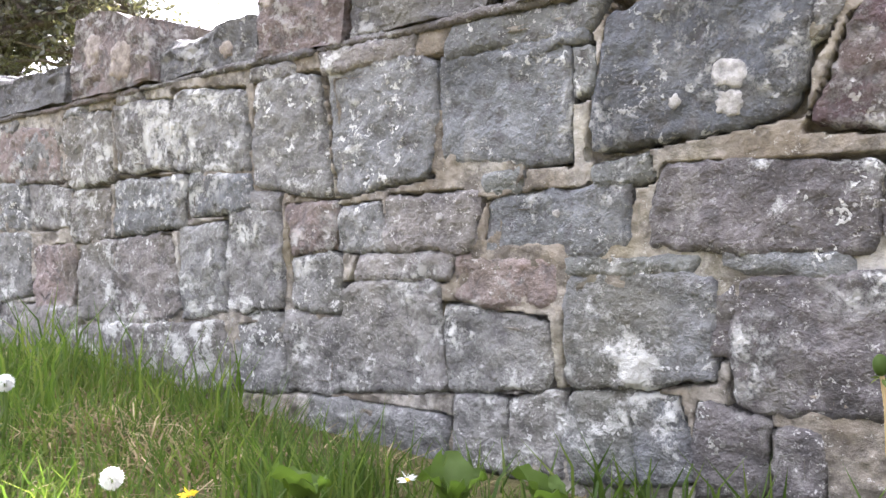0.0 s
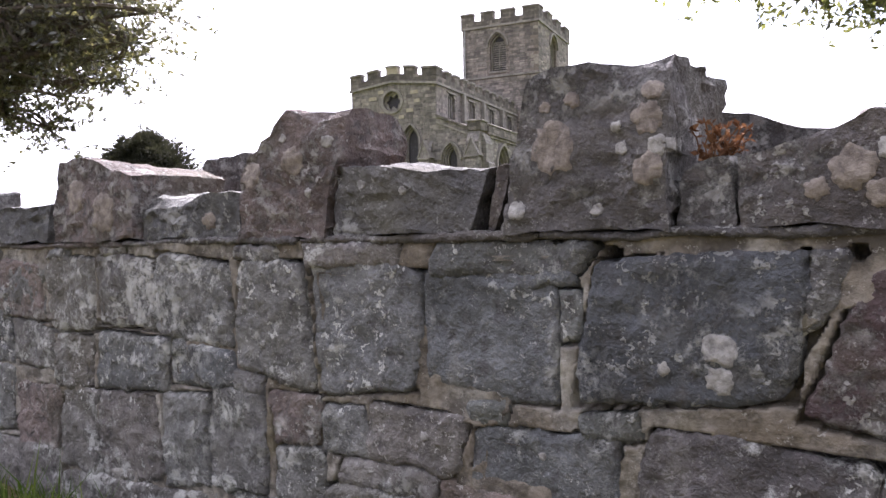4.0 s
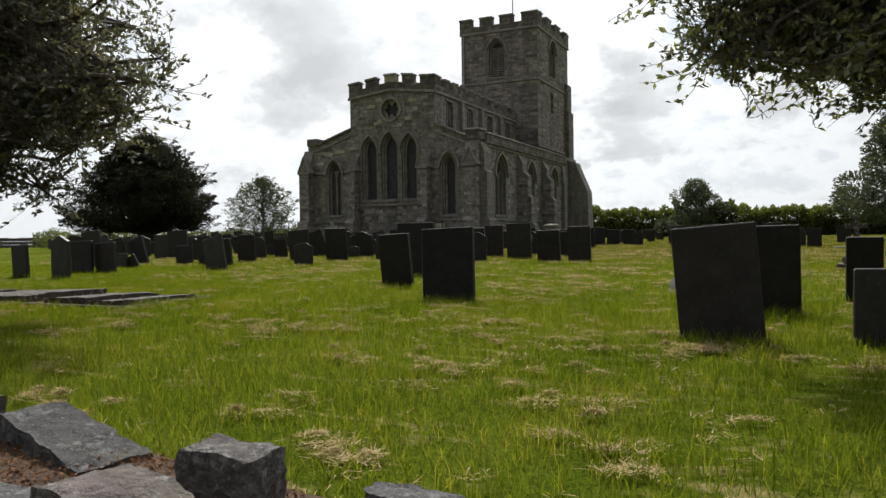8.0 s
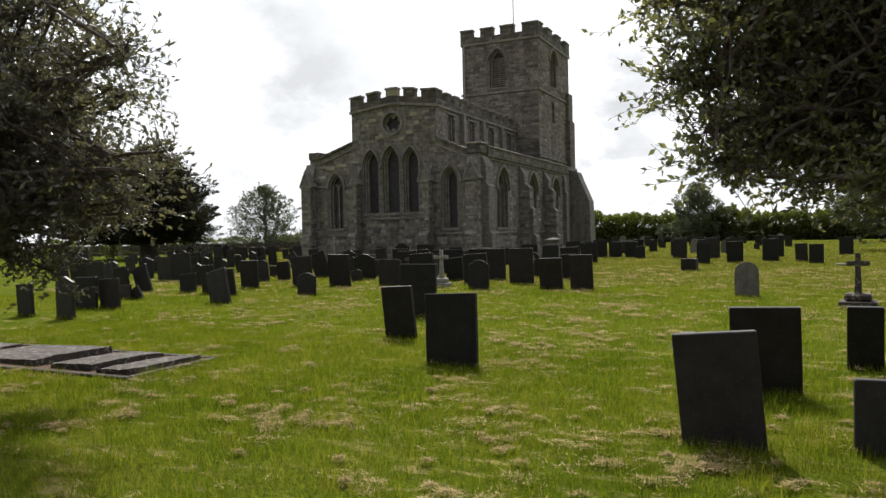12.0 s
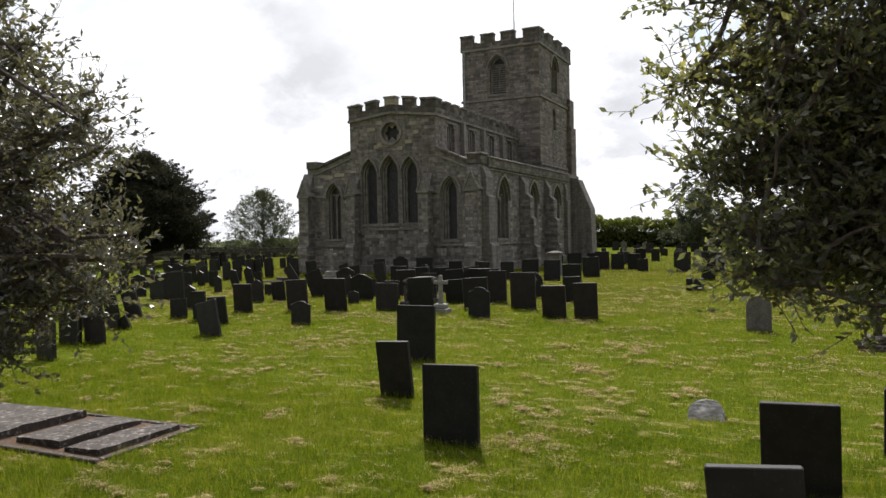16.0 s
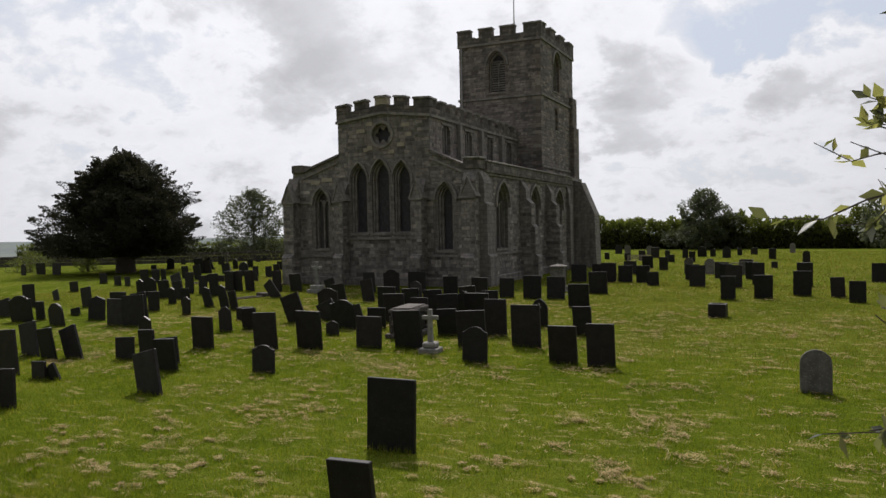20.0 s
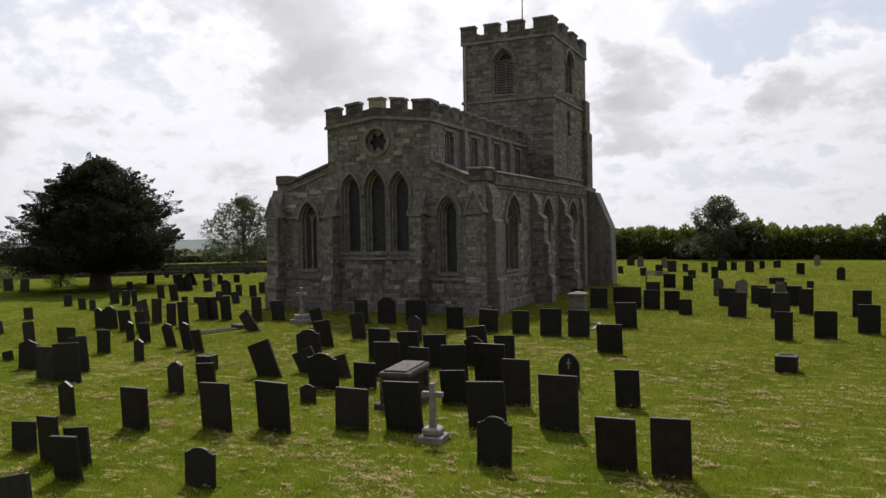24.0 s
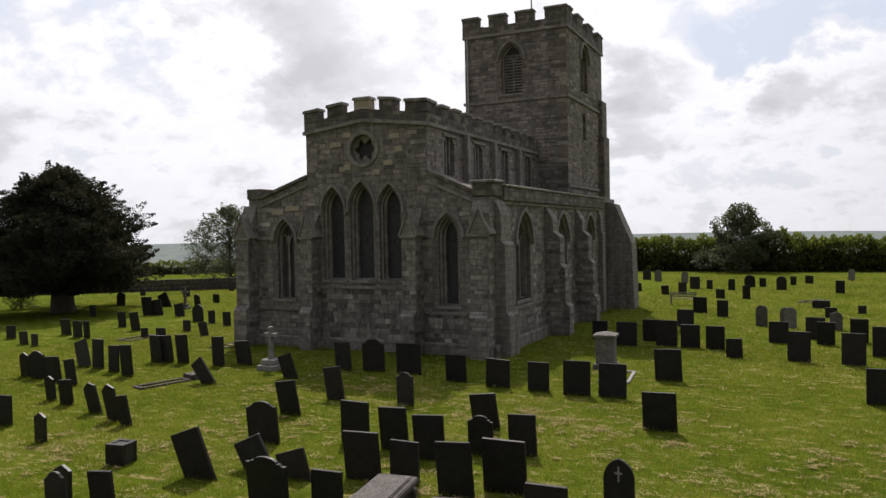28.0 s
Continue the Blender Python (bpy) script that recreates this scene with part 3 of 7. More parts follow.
def ground_z(x, y):
    u, d = local(x, y)
    if d < 0.19:
        rise = min(max((-u - 0.58) / 0.85, 0), 1)
        return -0.06 + 0.11 * rise + 0.012 * noise.noise((x * 2.2, y * 2.2, 3.0)) - 0.01 * min(-d, 3)
    r = math.hypot(x + 20, (y - 55))
    z = GROUND + 0.035 * noise.noise((x * 0.22, y * 0.22, 1.0)) + 0.015 * noise.noise((x * 0.9, y * 0.9, 5.0))
    if r > 105:
        z -= 55 * (1 - math.exp(-((r - 105) / 260) ** 1.5))
    if r > 900:
        z += 42 * max(0, noise.noise((x * 0.0011, y * 0.0011, 8.0)) + 0.35) * min((r - 900) / 900, 1)
    return z


def build_ground():
    def axis(fine, lo, hi):
        a, s = sorted(fine), 1.0
        while a[-1] < hi:
            s *= 1.25
            a.append(a[-1] + s)
        s = 1.0
        while a[0] > lo:
            s *= 1.25
            a.insert(0, a[0] - s)
        return a
    us = axis([-45 + i * 1.0 for i in range(66)], -4300, 4300)
    ds = axis([-1.6, -1.3, -1.0, -0.7, -0.4, -0.15, 0.05, 0.17, 0.22, 0.5, 0.8, 1.2, 1.6] + [2.0 + i * 1.0 for i in range(60)], -4300, 4300)
    verts, faces = [], []
    for d in ds:
        for u in us:
            p = WALL @ Vector((u, d, 0))
            verts.append((p.x, p.y, ground_z(p.x, p.y)))
    k = len(us)
    for j in range(len(ds) - 1):
        for i in range(k - 1):
            faces.append((j * k + i, j * k + i + 1, (j + 1) * k + i + 1, (j + 1) * k + i))
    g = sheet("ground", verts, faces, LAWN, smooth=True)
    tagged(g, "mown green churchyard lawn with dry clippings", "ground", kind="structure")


build_ground()


# ---- boundary wall of irregular stones ----
def rough_block(x0, x1, z0, z1, y0, y1, bulge=0.012, jag=0.012, nx=9, nz=7, seed=0.0, corners=None):
    """A stone with a worn, uneven face towards -y, and rounded arrises."""
    bm = bmesh.new()
    w, h = x1 - x0, z1 - z0

    r = random.Random(int(seed * 100))
    round_off = [r.uniform(0.02, 0.1) for q in range(4)]
    skew = [Vector((r.uniform(-1, 1) * min(0.018, w * 0.08), 0, r.uniform(-1, 1) * min(0.016, h * 0.1))) for q in range(4)]
    if corners:
        skew = [Vector((dx, 0, dz)) for dx, dz in corners]
    grid = []
    for j in range(nz + 1):
        row = []
        for i in range(nx + 1):
            s, t = i / nx, j / nz
            # an uneven four-sided outline with blunt corners and wandering edges
            blunt = 1 - round_off[(s > 0.5) + 2 * (t > 0.5)] * abs((2 * s - 1) * (2 * t - 1)) ** 4
            p = Vector((x0 + w * (0.5 + (s - 0.5) * blunt), 0, z0 + h * (0.5 + (t - 0.5) * blunt)))
            p += skew[0] * (1 - s) * (1 - t) + skew[1] * s * (1 - t) + skew[2] * s * t + skew[3] * (1 - s) * t
            p.x += noise.noise((p.x * 7, p.z * 7, seed)) * jag * 0.6 + noise.noise((p.x * 24, p.z * 24, seed)) * jag * 0.3 + noise.noise((p.x * 60, p.z * 60, seed)) * jag * 0.35
            p.z += noise.noise((p.x * 7, p.z * 7, seed + 9.7)) * jag * 0.6 + noise.noise((p.x * 24, p.z * 24, seed + 4)) * jag * 0.3 + noise.noise((p.x * 60, p.z * 60, seed + 4)) * jag * 0.35
            edge = min(min(min(s, 1 - s) * w, min(t, 1 - t) * h) / 0.009, 1)
            p.y = y0 + bulge * (1 - edge) - 0.003 * edge
            p.y += 0.009 * noise.noise((p.x * 6, p.z * 6, seed + 3)) + 0.009 * noise.noise((p.x * 16, p.z * 19, seed + 5)) + 0.006 * noise.noise((p.x * 45, p.z * 50, seed + 7))
            row.append(bm.verts.new(p))
        grid.append(row)
    back = {}
    ring = [(i, 0) for i in range(nx + 1)] + [(nx, j) for j in range(1, nz + 1)] + [(i, nz) for i in range(nx - 1, -1, -1)] + [(0, j) for j in range(nz - 1, 0, -1)]
    for i, j in ring:
        p = grid[j][i].co.copy()
        p.y = y1
        p.z += 0.02 * noise.noise((p.x * 9, p.z * 9, seed + 2))
        back[i, j] = bm.verts.new(p)
    for j in range(nz):
        for i in range(nx):
            bm.faces.new((grid[j][i], grid[j][i + 1], grid[j + 1][i + 1], grid[j + 1][i]))
    for k in range(len(ring)):
        (i, j), (i2, j2) = ring[k], ring[(k + 1) % len(ring)]
        bm.faces.new((grid[j][i], back[i, j], back[i2, j2], grid[j2][i2]))
    bm.faces.new([back[q] for q in ring])
    return bm


def worn_rock(x0, x1, y0, y1, z0, z1, seed, jag=0.03, chips=9, cuts=()):
    """A rough squared rock with chipped arrises and a broken top: for the coping."""
    r = random.Random(int(seed * 10))
    bm = box_bm(-0.5, 0.5, -0.5, 0.5, -0.5, 0.5)
    w, d, h = x1 - x0, y1 - y0, z1 - z0
    c = Vector(((x0 + x1) / 2, (y0 + y1) / 2, (z0 + z1) / 2))
    for v in bm.verts:
        v.co = Vector((v.co.x * w, v.co.y * d, v.co.z * h))
    planes = [(Vector((u - c.x, 0, z - c.z)), Vector((nx, 0.0, nz)).normalized()) for u, z, nx, nz in cuts]
    for k in range(chips + len(planes)):
        n = Vector((r.choice((-1, 1, r.uniform(-0.5, 0.5))) / w, r.choice((-1, 1, r.uniform(-0.4, 0.4))) / d, r.choice((1, 1, 0.6, 0.1)) / h)).normalized()
        far = max(n.dot(v.co) for v in bm.verts)
        at = n * (far - r.uniform(0.03, 0.16) * min(w, h, d) ** 0.6 * 0.5)
        if k >= chips:
            at, n = planes[k - chips]
        cut = bmesh.ops.bisect_plane(bm, geom=bm.verts[:] + bm.edges[:] + bm.faces[:], plane_co=at, plane_no=n, clear_outer=True)
        rim = [q for q in cut["geom_cut"] if isinstance(q, bmesh.types.BMEdge)]
        if len(rim) > 2:
            bmesh.ops.contextual_create(bm, geom=rim)
    for k in range(4):
        bmesh.ops.triangulate(bm, faces=bm.faces[:])
        bmesh.ops.subdivide_edges(bm, edges=[q for q in bm.edges if q.calc_length() > 0.032], cuts=1)
    bmesh.ops.triangulate(bm, faces=bm.faces[:])
    for v in bm.verts:
        p = v.co + c
        top = max(0.0, v.co.z / h + 0.5)
        q = Vector((p.x, p.y, p.z))
        big = Vector((noise.noise(q * 5 + Vector((seed, 0, 0))), noise.noise(q * 5 + Vector((0, seed, 0))), (0.5 + top) * noise.noise(q * 5 + Vector((0, 0, seed)))))
        fine = noise.noise(Vector((q.x * 13, q.y * 13, q.z * 34)) + Vector((seed, 1, 2))) + 0.6 * noise.noise(Vector((q.x * 30, q.y * 30, q.z * 60)) + Vector((seed, 4, 2)))
        ridge = abs(noise.noise(Vector((q.x * 9, q.y * 9, q.z * 26)) + Vector((seed, 7, 5)))) + 0.5 * abs(noise.noise(Vector((q.x * 22, q.y * 22, q.z * 50)) + Vector((seed, 3, 8))))
        v.co = p + big * jag * 0.55 + v.normal * (fine * 0.3 - ridge * 0.45) * jag
    bmesh.ops.recalc_face_normals(bm, faces=bm.faces[:])
    return bm


# each stone: along from, to, foot, top, lean of its two sides, slope of its foot and of its top
UPPER = [(-2.789, -2.468, 0.156, 0.324, 0.011, -0.011, 0.015, -0.007), (-2.439, -2.156, 0.118, 0.358, -0.033, -0.001, 0.018, -0.022), (-2.121, -1.834, 0.147, 0.355, 0.002, 0.007, -0.006, -0.019), (-1.814, -1.485, 0.128, 0.354, 0.008, -0.029, -0.023, -0.03), (-1.444, -1.185, 0.054, 0.345, 0.008, -0.036, -0.044, -0.002), (-1.153, -0.839, 0.05, 0.335, -0.04, 0.021, 0.039, -0.027), (-0.811, -0.506, 0.079, 0.31, -0.003, 0.003, -0.015, -0.025), (-0.43, -0.06, 0.103, 0.362, 0.051, 0.025, 0.049, 0.03), (-0.009, 0.22, 0.084, 0.345, 0.085, -0.038, -0.032, 0.06), (-0.045, -0.003, 0.254, 0.365, 0.016, 0.028, 0.065, -0.004), (-1.179, -0.9, 0.348, 0.385, -0.008, 0.009, 0.01, 0.003), (-0.789, -0.43, 0.33, 0.385, 0.024, 0.04, 0.014, 0.006)]
SECOND = [(-2.915, -2.483, 0.154, 0.343, 0.01, -0.049, -0.026, -0.017), (-2.926, -2.705, -0.022, 0.139, 0.009, -0.009, -0.004, -0.011), (-2.673, -2.42, -0.022, 0.121, -0.012, -0.021, 0.005, -0.043), (-2.39, -2.174, -0.071, 0.092, 0.008, 0.013, 0.017, 0.009), (-2.13, -1.766, -0.044, 0.116, 0.001, 0.005, 0.02, -0.012), (-1.738, -1.467, 0.003, 0.105, 0.004, -0.009, 0.007, -0.024), (-1.312, -1.154, -0.107, 0.006, -0.018, 0.003, 0.007, 0.003), (-1.128, -0.998, -0.104, -0.004, -0.003, -0.019, -0.001, 0.003), (-0.976, -0.733, -0.106, 0.013, 0.017, 0.047, -0.007, -0.002), (-0.689, -0.378, -0.121, 0.003, 0.009, 0.002, 0.002, 0.009), (-0.317, 0.042, -0.108, 0.036, 0.034, 0.013, -0.002, -0.006), (0.061, 0.2, -0.1, 0.013, 0.005, 0.0, -0.001, -0.007)]
THIRD = [(-2.939, -2.705, -0.281, -0.043, 0.014, -0.01, 0.03, -0.003), (-2.676, -2.399, -0.307, -0.093, 0.011, 0.01, 0.021, 0.009), (-2.363, -2.154, -0.339, -0.085, 0.011, 0.011, -0.009, 0.008), (-2.137, -1.816, -0.324, -0.069, 0.011, -0.048, 0.036, 0.006), (-1.783, -1.582, -0.293, -0.04, -0.01, -0.004, 0.026, 0.021), (-1.563, -1.359, -0.267, -0.005, 0.009, -0.004, 0.009, 0.002), (-1.295, -1.136, -0.26, -0.129, -0.007, 0.0, -0.001, 0.008), (-1.075, -0.795, -0.181, -0.12, 0.029, 0.009, 0.015, 0.011), (-0.774, -0.531, -0.22, -0.128, 0.005, 0.001, -0.006, 0.001), (-1.132, -0.829, -0.443, -0.193, 0.006, -0.019, 0.03, 0.015), (-0.81, -0.559, -0.408, -0.249, 0.004, -0.011, 0.033, -0.024), (-0.509, -0.222, -0.37, -0.162, -0.001, 0.007, 0.05, 0.009)]
FOOT = [(-0.178, 0.2, -0.376, -0.161, 0.007, 0.001, 0.03, 0.015), (-1.541, -1.355, -0.492, -0.285, -0.055, -0.005, 0.017, 0.022), (-1.338, -1.146, -0.472, -0.28, 0.006, 0.005, 0.02, 0.009), (-2.954, -2.41, -0.561, -0.312, 0.015, 0.011, 0.05, 0.012), (-2.375, -1.566, -0.537, -0.343, 0.009, -0.056, 0.069, 0.043), (-1.239, -0.819, -0.684, -0.497, -0.015, -0.005, 0.075, -0.004), (-0.79, -0.664, -0.594, -0.436, 0.003, 0.003, 0.021, 0.002), (-0.643, -0.523, -0.581, -0.422, 0.003, -0.01, 0.022, 0.027), (-0.513, -0.383, -0.57, -0.401, 0.002, 0.002, 0.023, 0.023), (-0.372, -0.276, -0.549, -0.395, 0.002, -0.035, 0.026, -0.008), (-0.243, -0.14, -0.556, -0.407, 0.002, 0.011, 0.019, -0.007), (-0.115, -0.046, -0.544, -0.43, 0.001, 0.001, 0.013, 0.005)]
boundary_wall = thing("boundary_wall", WALL_FRAME, "low rough sandstone churchyard wall with lime mortar", "wall", kind="structure")
stone_parts = []
extra = random.Random(3)
LAID = []


def lay(stones, seed):
    for k, (a, b, z0, z1, *skew) in enumerate(stones):
        left, right, foot, top = skew or (extra.uniform(-0.02, 0.02), extra.uniform(-0.02, 0.02), extra.uniform(-0.015, 0.015), extra.uniform(-0.015, 0.015))
        mat = PURPLE if (a, z0) == (-0.009, 0.084) else INK_STONE if (a, z0) == (-0.43, 0.103) else RUSTY if (a, z0) in ((-2.676, -0.307), (-1.312, -0.107), (-0.774, -0.22), (-2.915, 0.154)) else BROWN_STONE if a > -0.33 and z0 < 0.05 and z1 - z0 > 0.06 else DARK_STONE if (a > -0.9 and z0 > -0.15) or a > -0.52 else STONE
        wide = max(8, min(48, int((b - a) / 0.009)))
        corners = ((-left / 2, -foot / 2), (-right / 2, foot / 2), (right / 2, top / 2), (left / 2, -top / 2))
        bm = rough_block(a - 0.011, b + 0.011, z0 - 0.01, z1 + 0.011, -0.006 - extra.uniform(-0.003, 0.004), 0.1, 0.006, 0.02, wide, max(6, min(32, int((z1 - z0) / 0.009))), seed + k * 1.7, corners)
        LAID.append([(x, z) for x, z in zip((a - left / 2, b - right / 2, b + right / 2, a + left / 2), (z0 - foot / 2, z0 + foot / 2, z1 + top / 2, z1 - top / 2))])
        stone_parts.append(part("stone", bm, mat, boundary_wall, smooth=True))


for stones, seed in ((UPPER, 1.0), (SECOND, 31.0), (THIRD, 71.0), (FOOT, 111.0)):
    lay(stones, seed)
# small stones that fill the joints
lay([(-2.9, -2.78, 0.345, 0.378), (-2.42, -2.3, 0.362, 0.384), (-2.1, -1.98, 0.368, 0.386), (-1.45, -1.3, 0.36, 0.388), (-1.46, -1.36, 0.01, 0.05), (-0.7, -0.62, 0.022, 0.052), (-0.44, -0.34, 0.02, 0.06), (-0.2, 0.0, -0.15, -0.122), (-0.72, -0.46, 0.308, 0.326), (-0.21, -0.185, -0.3, -0.19), (-0.48, -0.452, 0.2, 0.29), (-0.5, -0.25, -0.155, -0.13)], 171.0)
# the wall goes on out of sight in the same coursing
for side in (-1, 1):
    for z0, z1 in ((-0.62, -0.4), (-0.38, -0.13), (-0.11, 0.1), (0.11, 0.36)):
        u = 0.23 if side > 0 else -2.97
        while abs(u) < (3.0 if side > 0 else 7.0):
            w = extra.uniform(0.25, 0.5)
            lay([(u, u + w, z0, z1) if side > 0 else (u - w, u, z0, z1)], 200 + u)
            u += side * (w + 0.02)

# mortar and core, one slab with a rough face
verts, faces = [], []
along = np.concatenate([np.linspace(-7.2, -3.2, 40)[:-1], np.linspace(-3.2, 0.4, 700), np.linspace(0.4, 3.0, 30)[1:]])
heights = np.linspace(-0.75, 0.4, 224)
nu, nv = len(along) - 1, len(heights) - 1
UU, ZZ = np.meshgrid(along, heights)
gap = np.full(UU.shape, 9.0)
for quad in LAID:
    lo, hi = np.searchsorted(along, (min(p[0] for p in quad) - 0.1, max(p[0] for p in quad) + 0.1))
    far_out = np.full((nv + 1, hi - lo), -9.0)
    for (x0, z0), (x1, z1) in zip(quad, quad[1:] + quad[:1]):
        length = math.hypot(x1 - x0, z1 - z0)
        far_out = np.maximum(far_out, ((UU[:, lo:hi] - x0) * (z1 - z0) - (ZZ[:, lo:hi] - z0) * (x1 - x0)) / length)
    gap[:, lo:hi] = np.minimum(gap[:, lo:hi], far_out)
# open holes in the joints: along, up, size
HOLES = ((-0.384, 0.361, 0.022), (-0.05, 0.362, 0.014), (-1.3, 0.04, 0.012), (-0.46, 0.012, 0.012), (0.03, 0.37, 0.014))
# flush pointing that laps over the arrises, with open cracks along some of the stones
for j in range(nv + 1):
    for i in range(nu + 1):
        u, z, g = along[i], heights[j], gap[j, i]
        y = -0.003 + 0.009 * noise.noise((u * 3.2, z * 3.2, 2.0)) + 0.007 * noise.noise((u * 13, z * 13, 6.0)) + 0.005 * noise.noise((u * 45, z * 45, 7.0))
        if g < -0.024:
            y += min(0.04, (-0.024 - g) * 3)
        elif -0.02 < g < 0.012 and noise.noise((u * 2.6, z * 4.0, 11.0)) > -0.12:
            y += 0.05
        for hu, hz, hr in HOLES:
            if math.hypot(u - hu, z - hz) < hr * (1 + 0.5 * noise.noise((u * 40, z * 40, 1.0))):
                y += 0.09
        verts.append((u, y, z))
for j in range(nv):
    for i in range(nu):
        faces.append((j * (nu + 1) + i, j * (nu + 1) + i + 1, (j + 1) * (nu + 1) + i + 1, (j + 1) * (nu + 1) + i))
k = len(verts)
verts += [(-7.2, 0.95, -0.75), (3.0, 0.95, -0.75), (3.0, 0.95, 0.385), (-7.2, 0.95, 0.385)]
top = nv * (nu + 1)
faces += [(k, k + 1, k + 2, k + 3)[::-1], (top, top + nu, k + 2, k + 3)]
sheet("mortar", verts, faces, MORTAR, boundary_wall, "sandy lime mortar between the stones", True)
# thin ledge course under the coping
u = -7.0
while u < 2.9:
    w = extra.uniform(0.35, 0.8)
    z = 0.388 if u < -2 else 0.394
    bm = rough_block(u, u + w - 0.006, z, z + 0.02, -0.014, 0.5, 0.006, 0.01, 60, 3, u, ((0, 0), (0, 0), (0, 0.004), (0, -0.004)))
    part("ledge_slab", bm, COPING, boundary_wall, smooth=True)
    u += w

# coping stones: along from, to, top, depth from, to, lean
COPE = [(-3.03, -2.405, 0.535, -0.02, 0.21), (-2.4, -1.885, 0.67, -0.03, 0.36), (-1.872, -1.42, 0.535, -0.01, 0.21), (-1.41, -1.06, 0.74, -0.02, 0.28), (-1.09, -0.635, 0.59, -0.01, 0.20), (-0.665, -0.60, 0.555, -0.005, 0.15), (-0.64, -0.262, 0.742, -0.03, 0.36), (-0.255, -0.155, 0.525, 0.0, 0.16), (-0.15, 0.42, 0.595, -0.02, 0.25), (0.45, 0.95, 0.6, -0.02, 0.29), (1.0, 1.5, 0.62, 0.0, 0.33), (-3.6, -3.06, 0.62, -0.01, 0.25), (-4.3, -3.65, 0.56, 0.0, 0.33), (-5.0, -4.35, 0.66, 0.0, 0.33)]
# broken shoulders: a point along and up the stone, and the way the break faces
SHOULDERS = {1: ((-2.32, 0.64, -1.0, 0.6), (-2.1, 0.66, 0.22, 1.0)), 3: ((-1.32, 0.655, -0.85, 1.0), (-1.12, 0.725, 0.05, 1.0), (-1.09, 0.5, 1.0, -0.25)), 6: ((-0.585, 0.57, -1.0, 0.33), (-0.42, 0.728, -0.08, 1.0)), 4: ((-0.95, 0.575, 0.1, 1.0), (-0.66, 0.5, 1.0, -0.35)), 8: ((-0.05, 0.565, -0.3, 1.0),), 5: ((-0.655, 0.5, -1.0, 0.3), (-0.615, 0.5, 1.0, -0.3))}
for k, (a, b, top, y0, y1) in enumerate(COPE):
    bm = worn_rock(a, b, y0, y0 + (y1 - y0) * 0.9, 0.408, top, 40 + k * 3.1, 0.032, 9, SHOULDERS.get(k, ()))
    cope = part("coping_stone", bm, RED_COPING if k in (1, 3) else COPING, boundary_wall, smooth=2)
    stone_parts.append(cope)
# the wall goes on plainly to both sides
for u0, u1 in ((-26.0, -7.25), (3.05, 16.0)):
    bm = bmesh.new()
    for z0, z1 in ((-0.75, -0.42), (-0.42, -0.14), (-0.14, 0.12), (0.12, 0.38), (0.38, 0.6)):
        u = u0
        while u < u1:
            w = extra.uniform(0.3, 0.75)
            add_box(bm, u, min(u + w, u1) - 0.015, 0.0 + extra.uniform(-0.02, 0.02), 0.8 + extra.uniform(-0.03, 0.03), z0, z1 - 0.012 + (extra.uniform(-0.05, 0.12) if z0 > 0.3 else 0))
            u += w
    tagged(part("wall_stones", bm, STONE, boundary_wall, "plain stretch of the same wall"), kind="stuff")
# rocks along the back of the wall top, and soil between
BACK = [(-5.3, -4.4, 0.62, 0.55, 0.85, 0), (-4.12, -2.98, 0.6, 0.62, 0.98, -6), (-2.2, -1.82, 0.725, 0.44, 0.66, 6), (-1.47, -1.08, 0.625, 0.64, 0.84, 4), (-0.45, 0.22, 0.69, 0.5, 0.82, 14), (0.6, 1.4, 0.62, 0.5, 0.75, 0), (-2.85, -2.5, 0.5, 0.5, 0.64, 0), (-1.75, -1.5, 0.47, 0.62, 0.72, -10)]
for k, (a, b, top, y0, y1, turn) in enumerate(BACK):
    bm = worn_rock(a, b, y0, y1, 0.36, top, 90 + k * 2.3, 0.034, 9, ((a + 0.1, top - 0.01, 0.12 if k in (1, 4) else 0.03, 1.0),))
    bmesh.ops.rotate(bm, verts=bm.verts[:], cent=(a, y0, 0), matrix=Matrix.Rotation(radians(turn), 3, "Z"))
    part("back_stone", bm, DARK_ROCK if k in (1, 4) else COPING, boundary_wall, smooth=2)
verts, faces = [], []
for j in range(15):
    for i in range(200):
        u, d = -6.8 + 9.6 * i / 199, 0.05 + 0.95 * j / 14
        verts.append((u, d, 0.435 + 0.03 * noise.noise((u * 2.2, d * 3, 4)) + 0.012 * noise.noise((u * 14, d * 14, 4)) - 0.05 * (j in (0, 14))))
for j in range(14):
    for i in range(199):
        faces.append((j * 200 + i, j * 200 + i + 1, (j + 1) * 200 + i + 1, (j + 1) * 200 + i))
sheet("soil_fill", verts, faces, SOIL, boundary_wall, "brown soil and leaf litter on the wall top", True)


face_verts, face_tris = [], []
for o in stone_parts:
    k = len(face_verts)
    face_verts += [v.co.copy() for v in o.data.vertices]
    face_tris += [[k + i for i in q.vertices] for q in o.data.polygons]
WALL_FACE = BVHTree.FromPolygons(face_verts, face_tris)


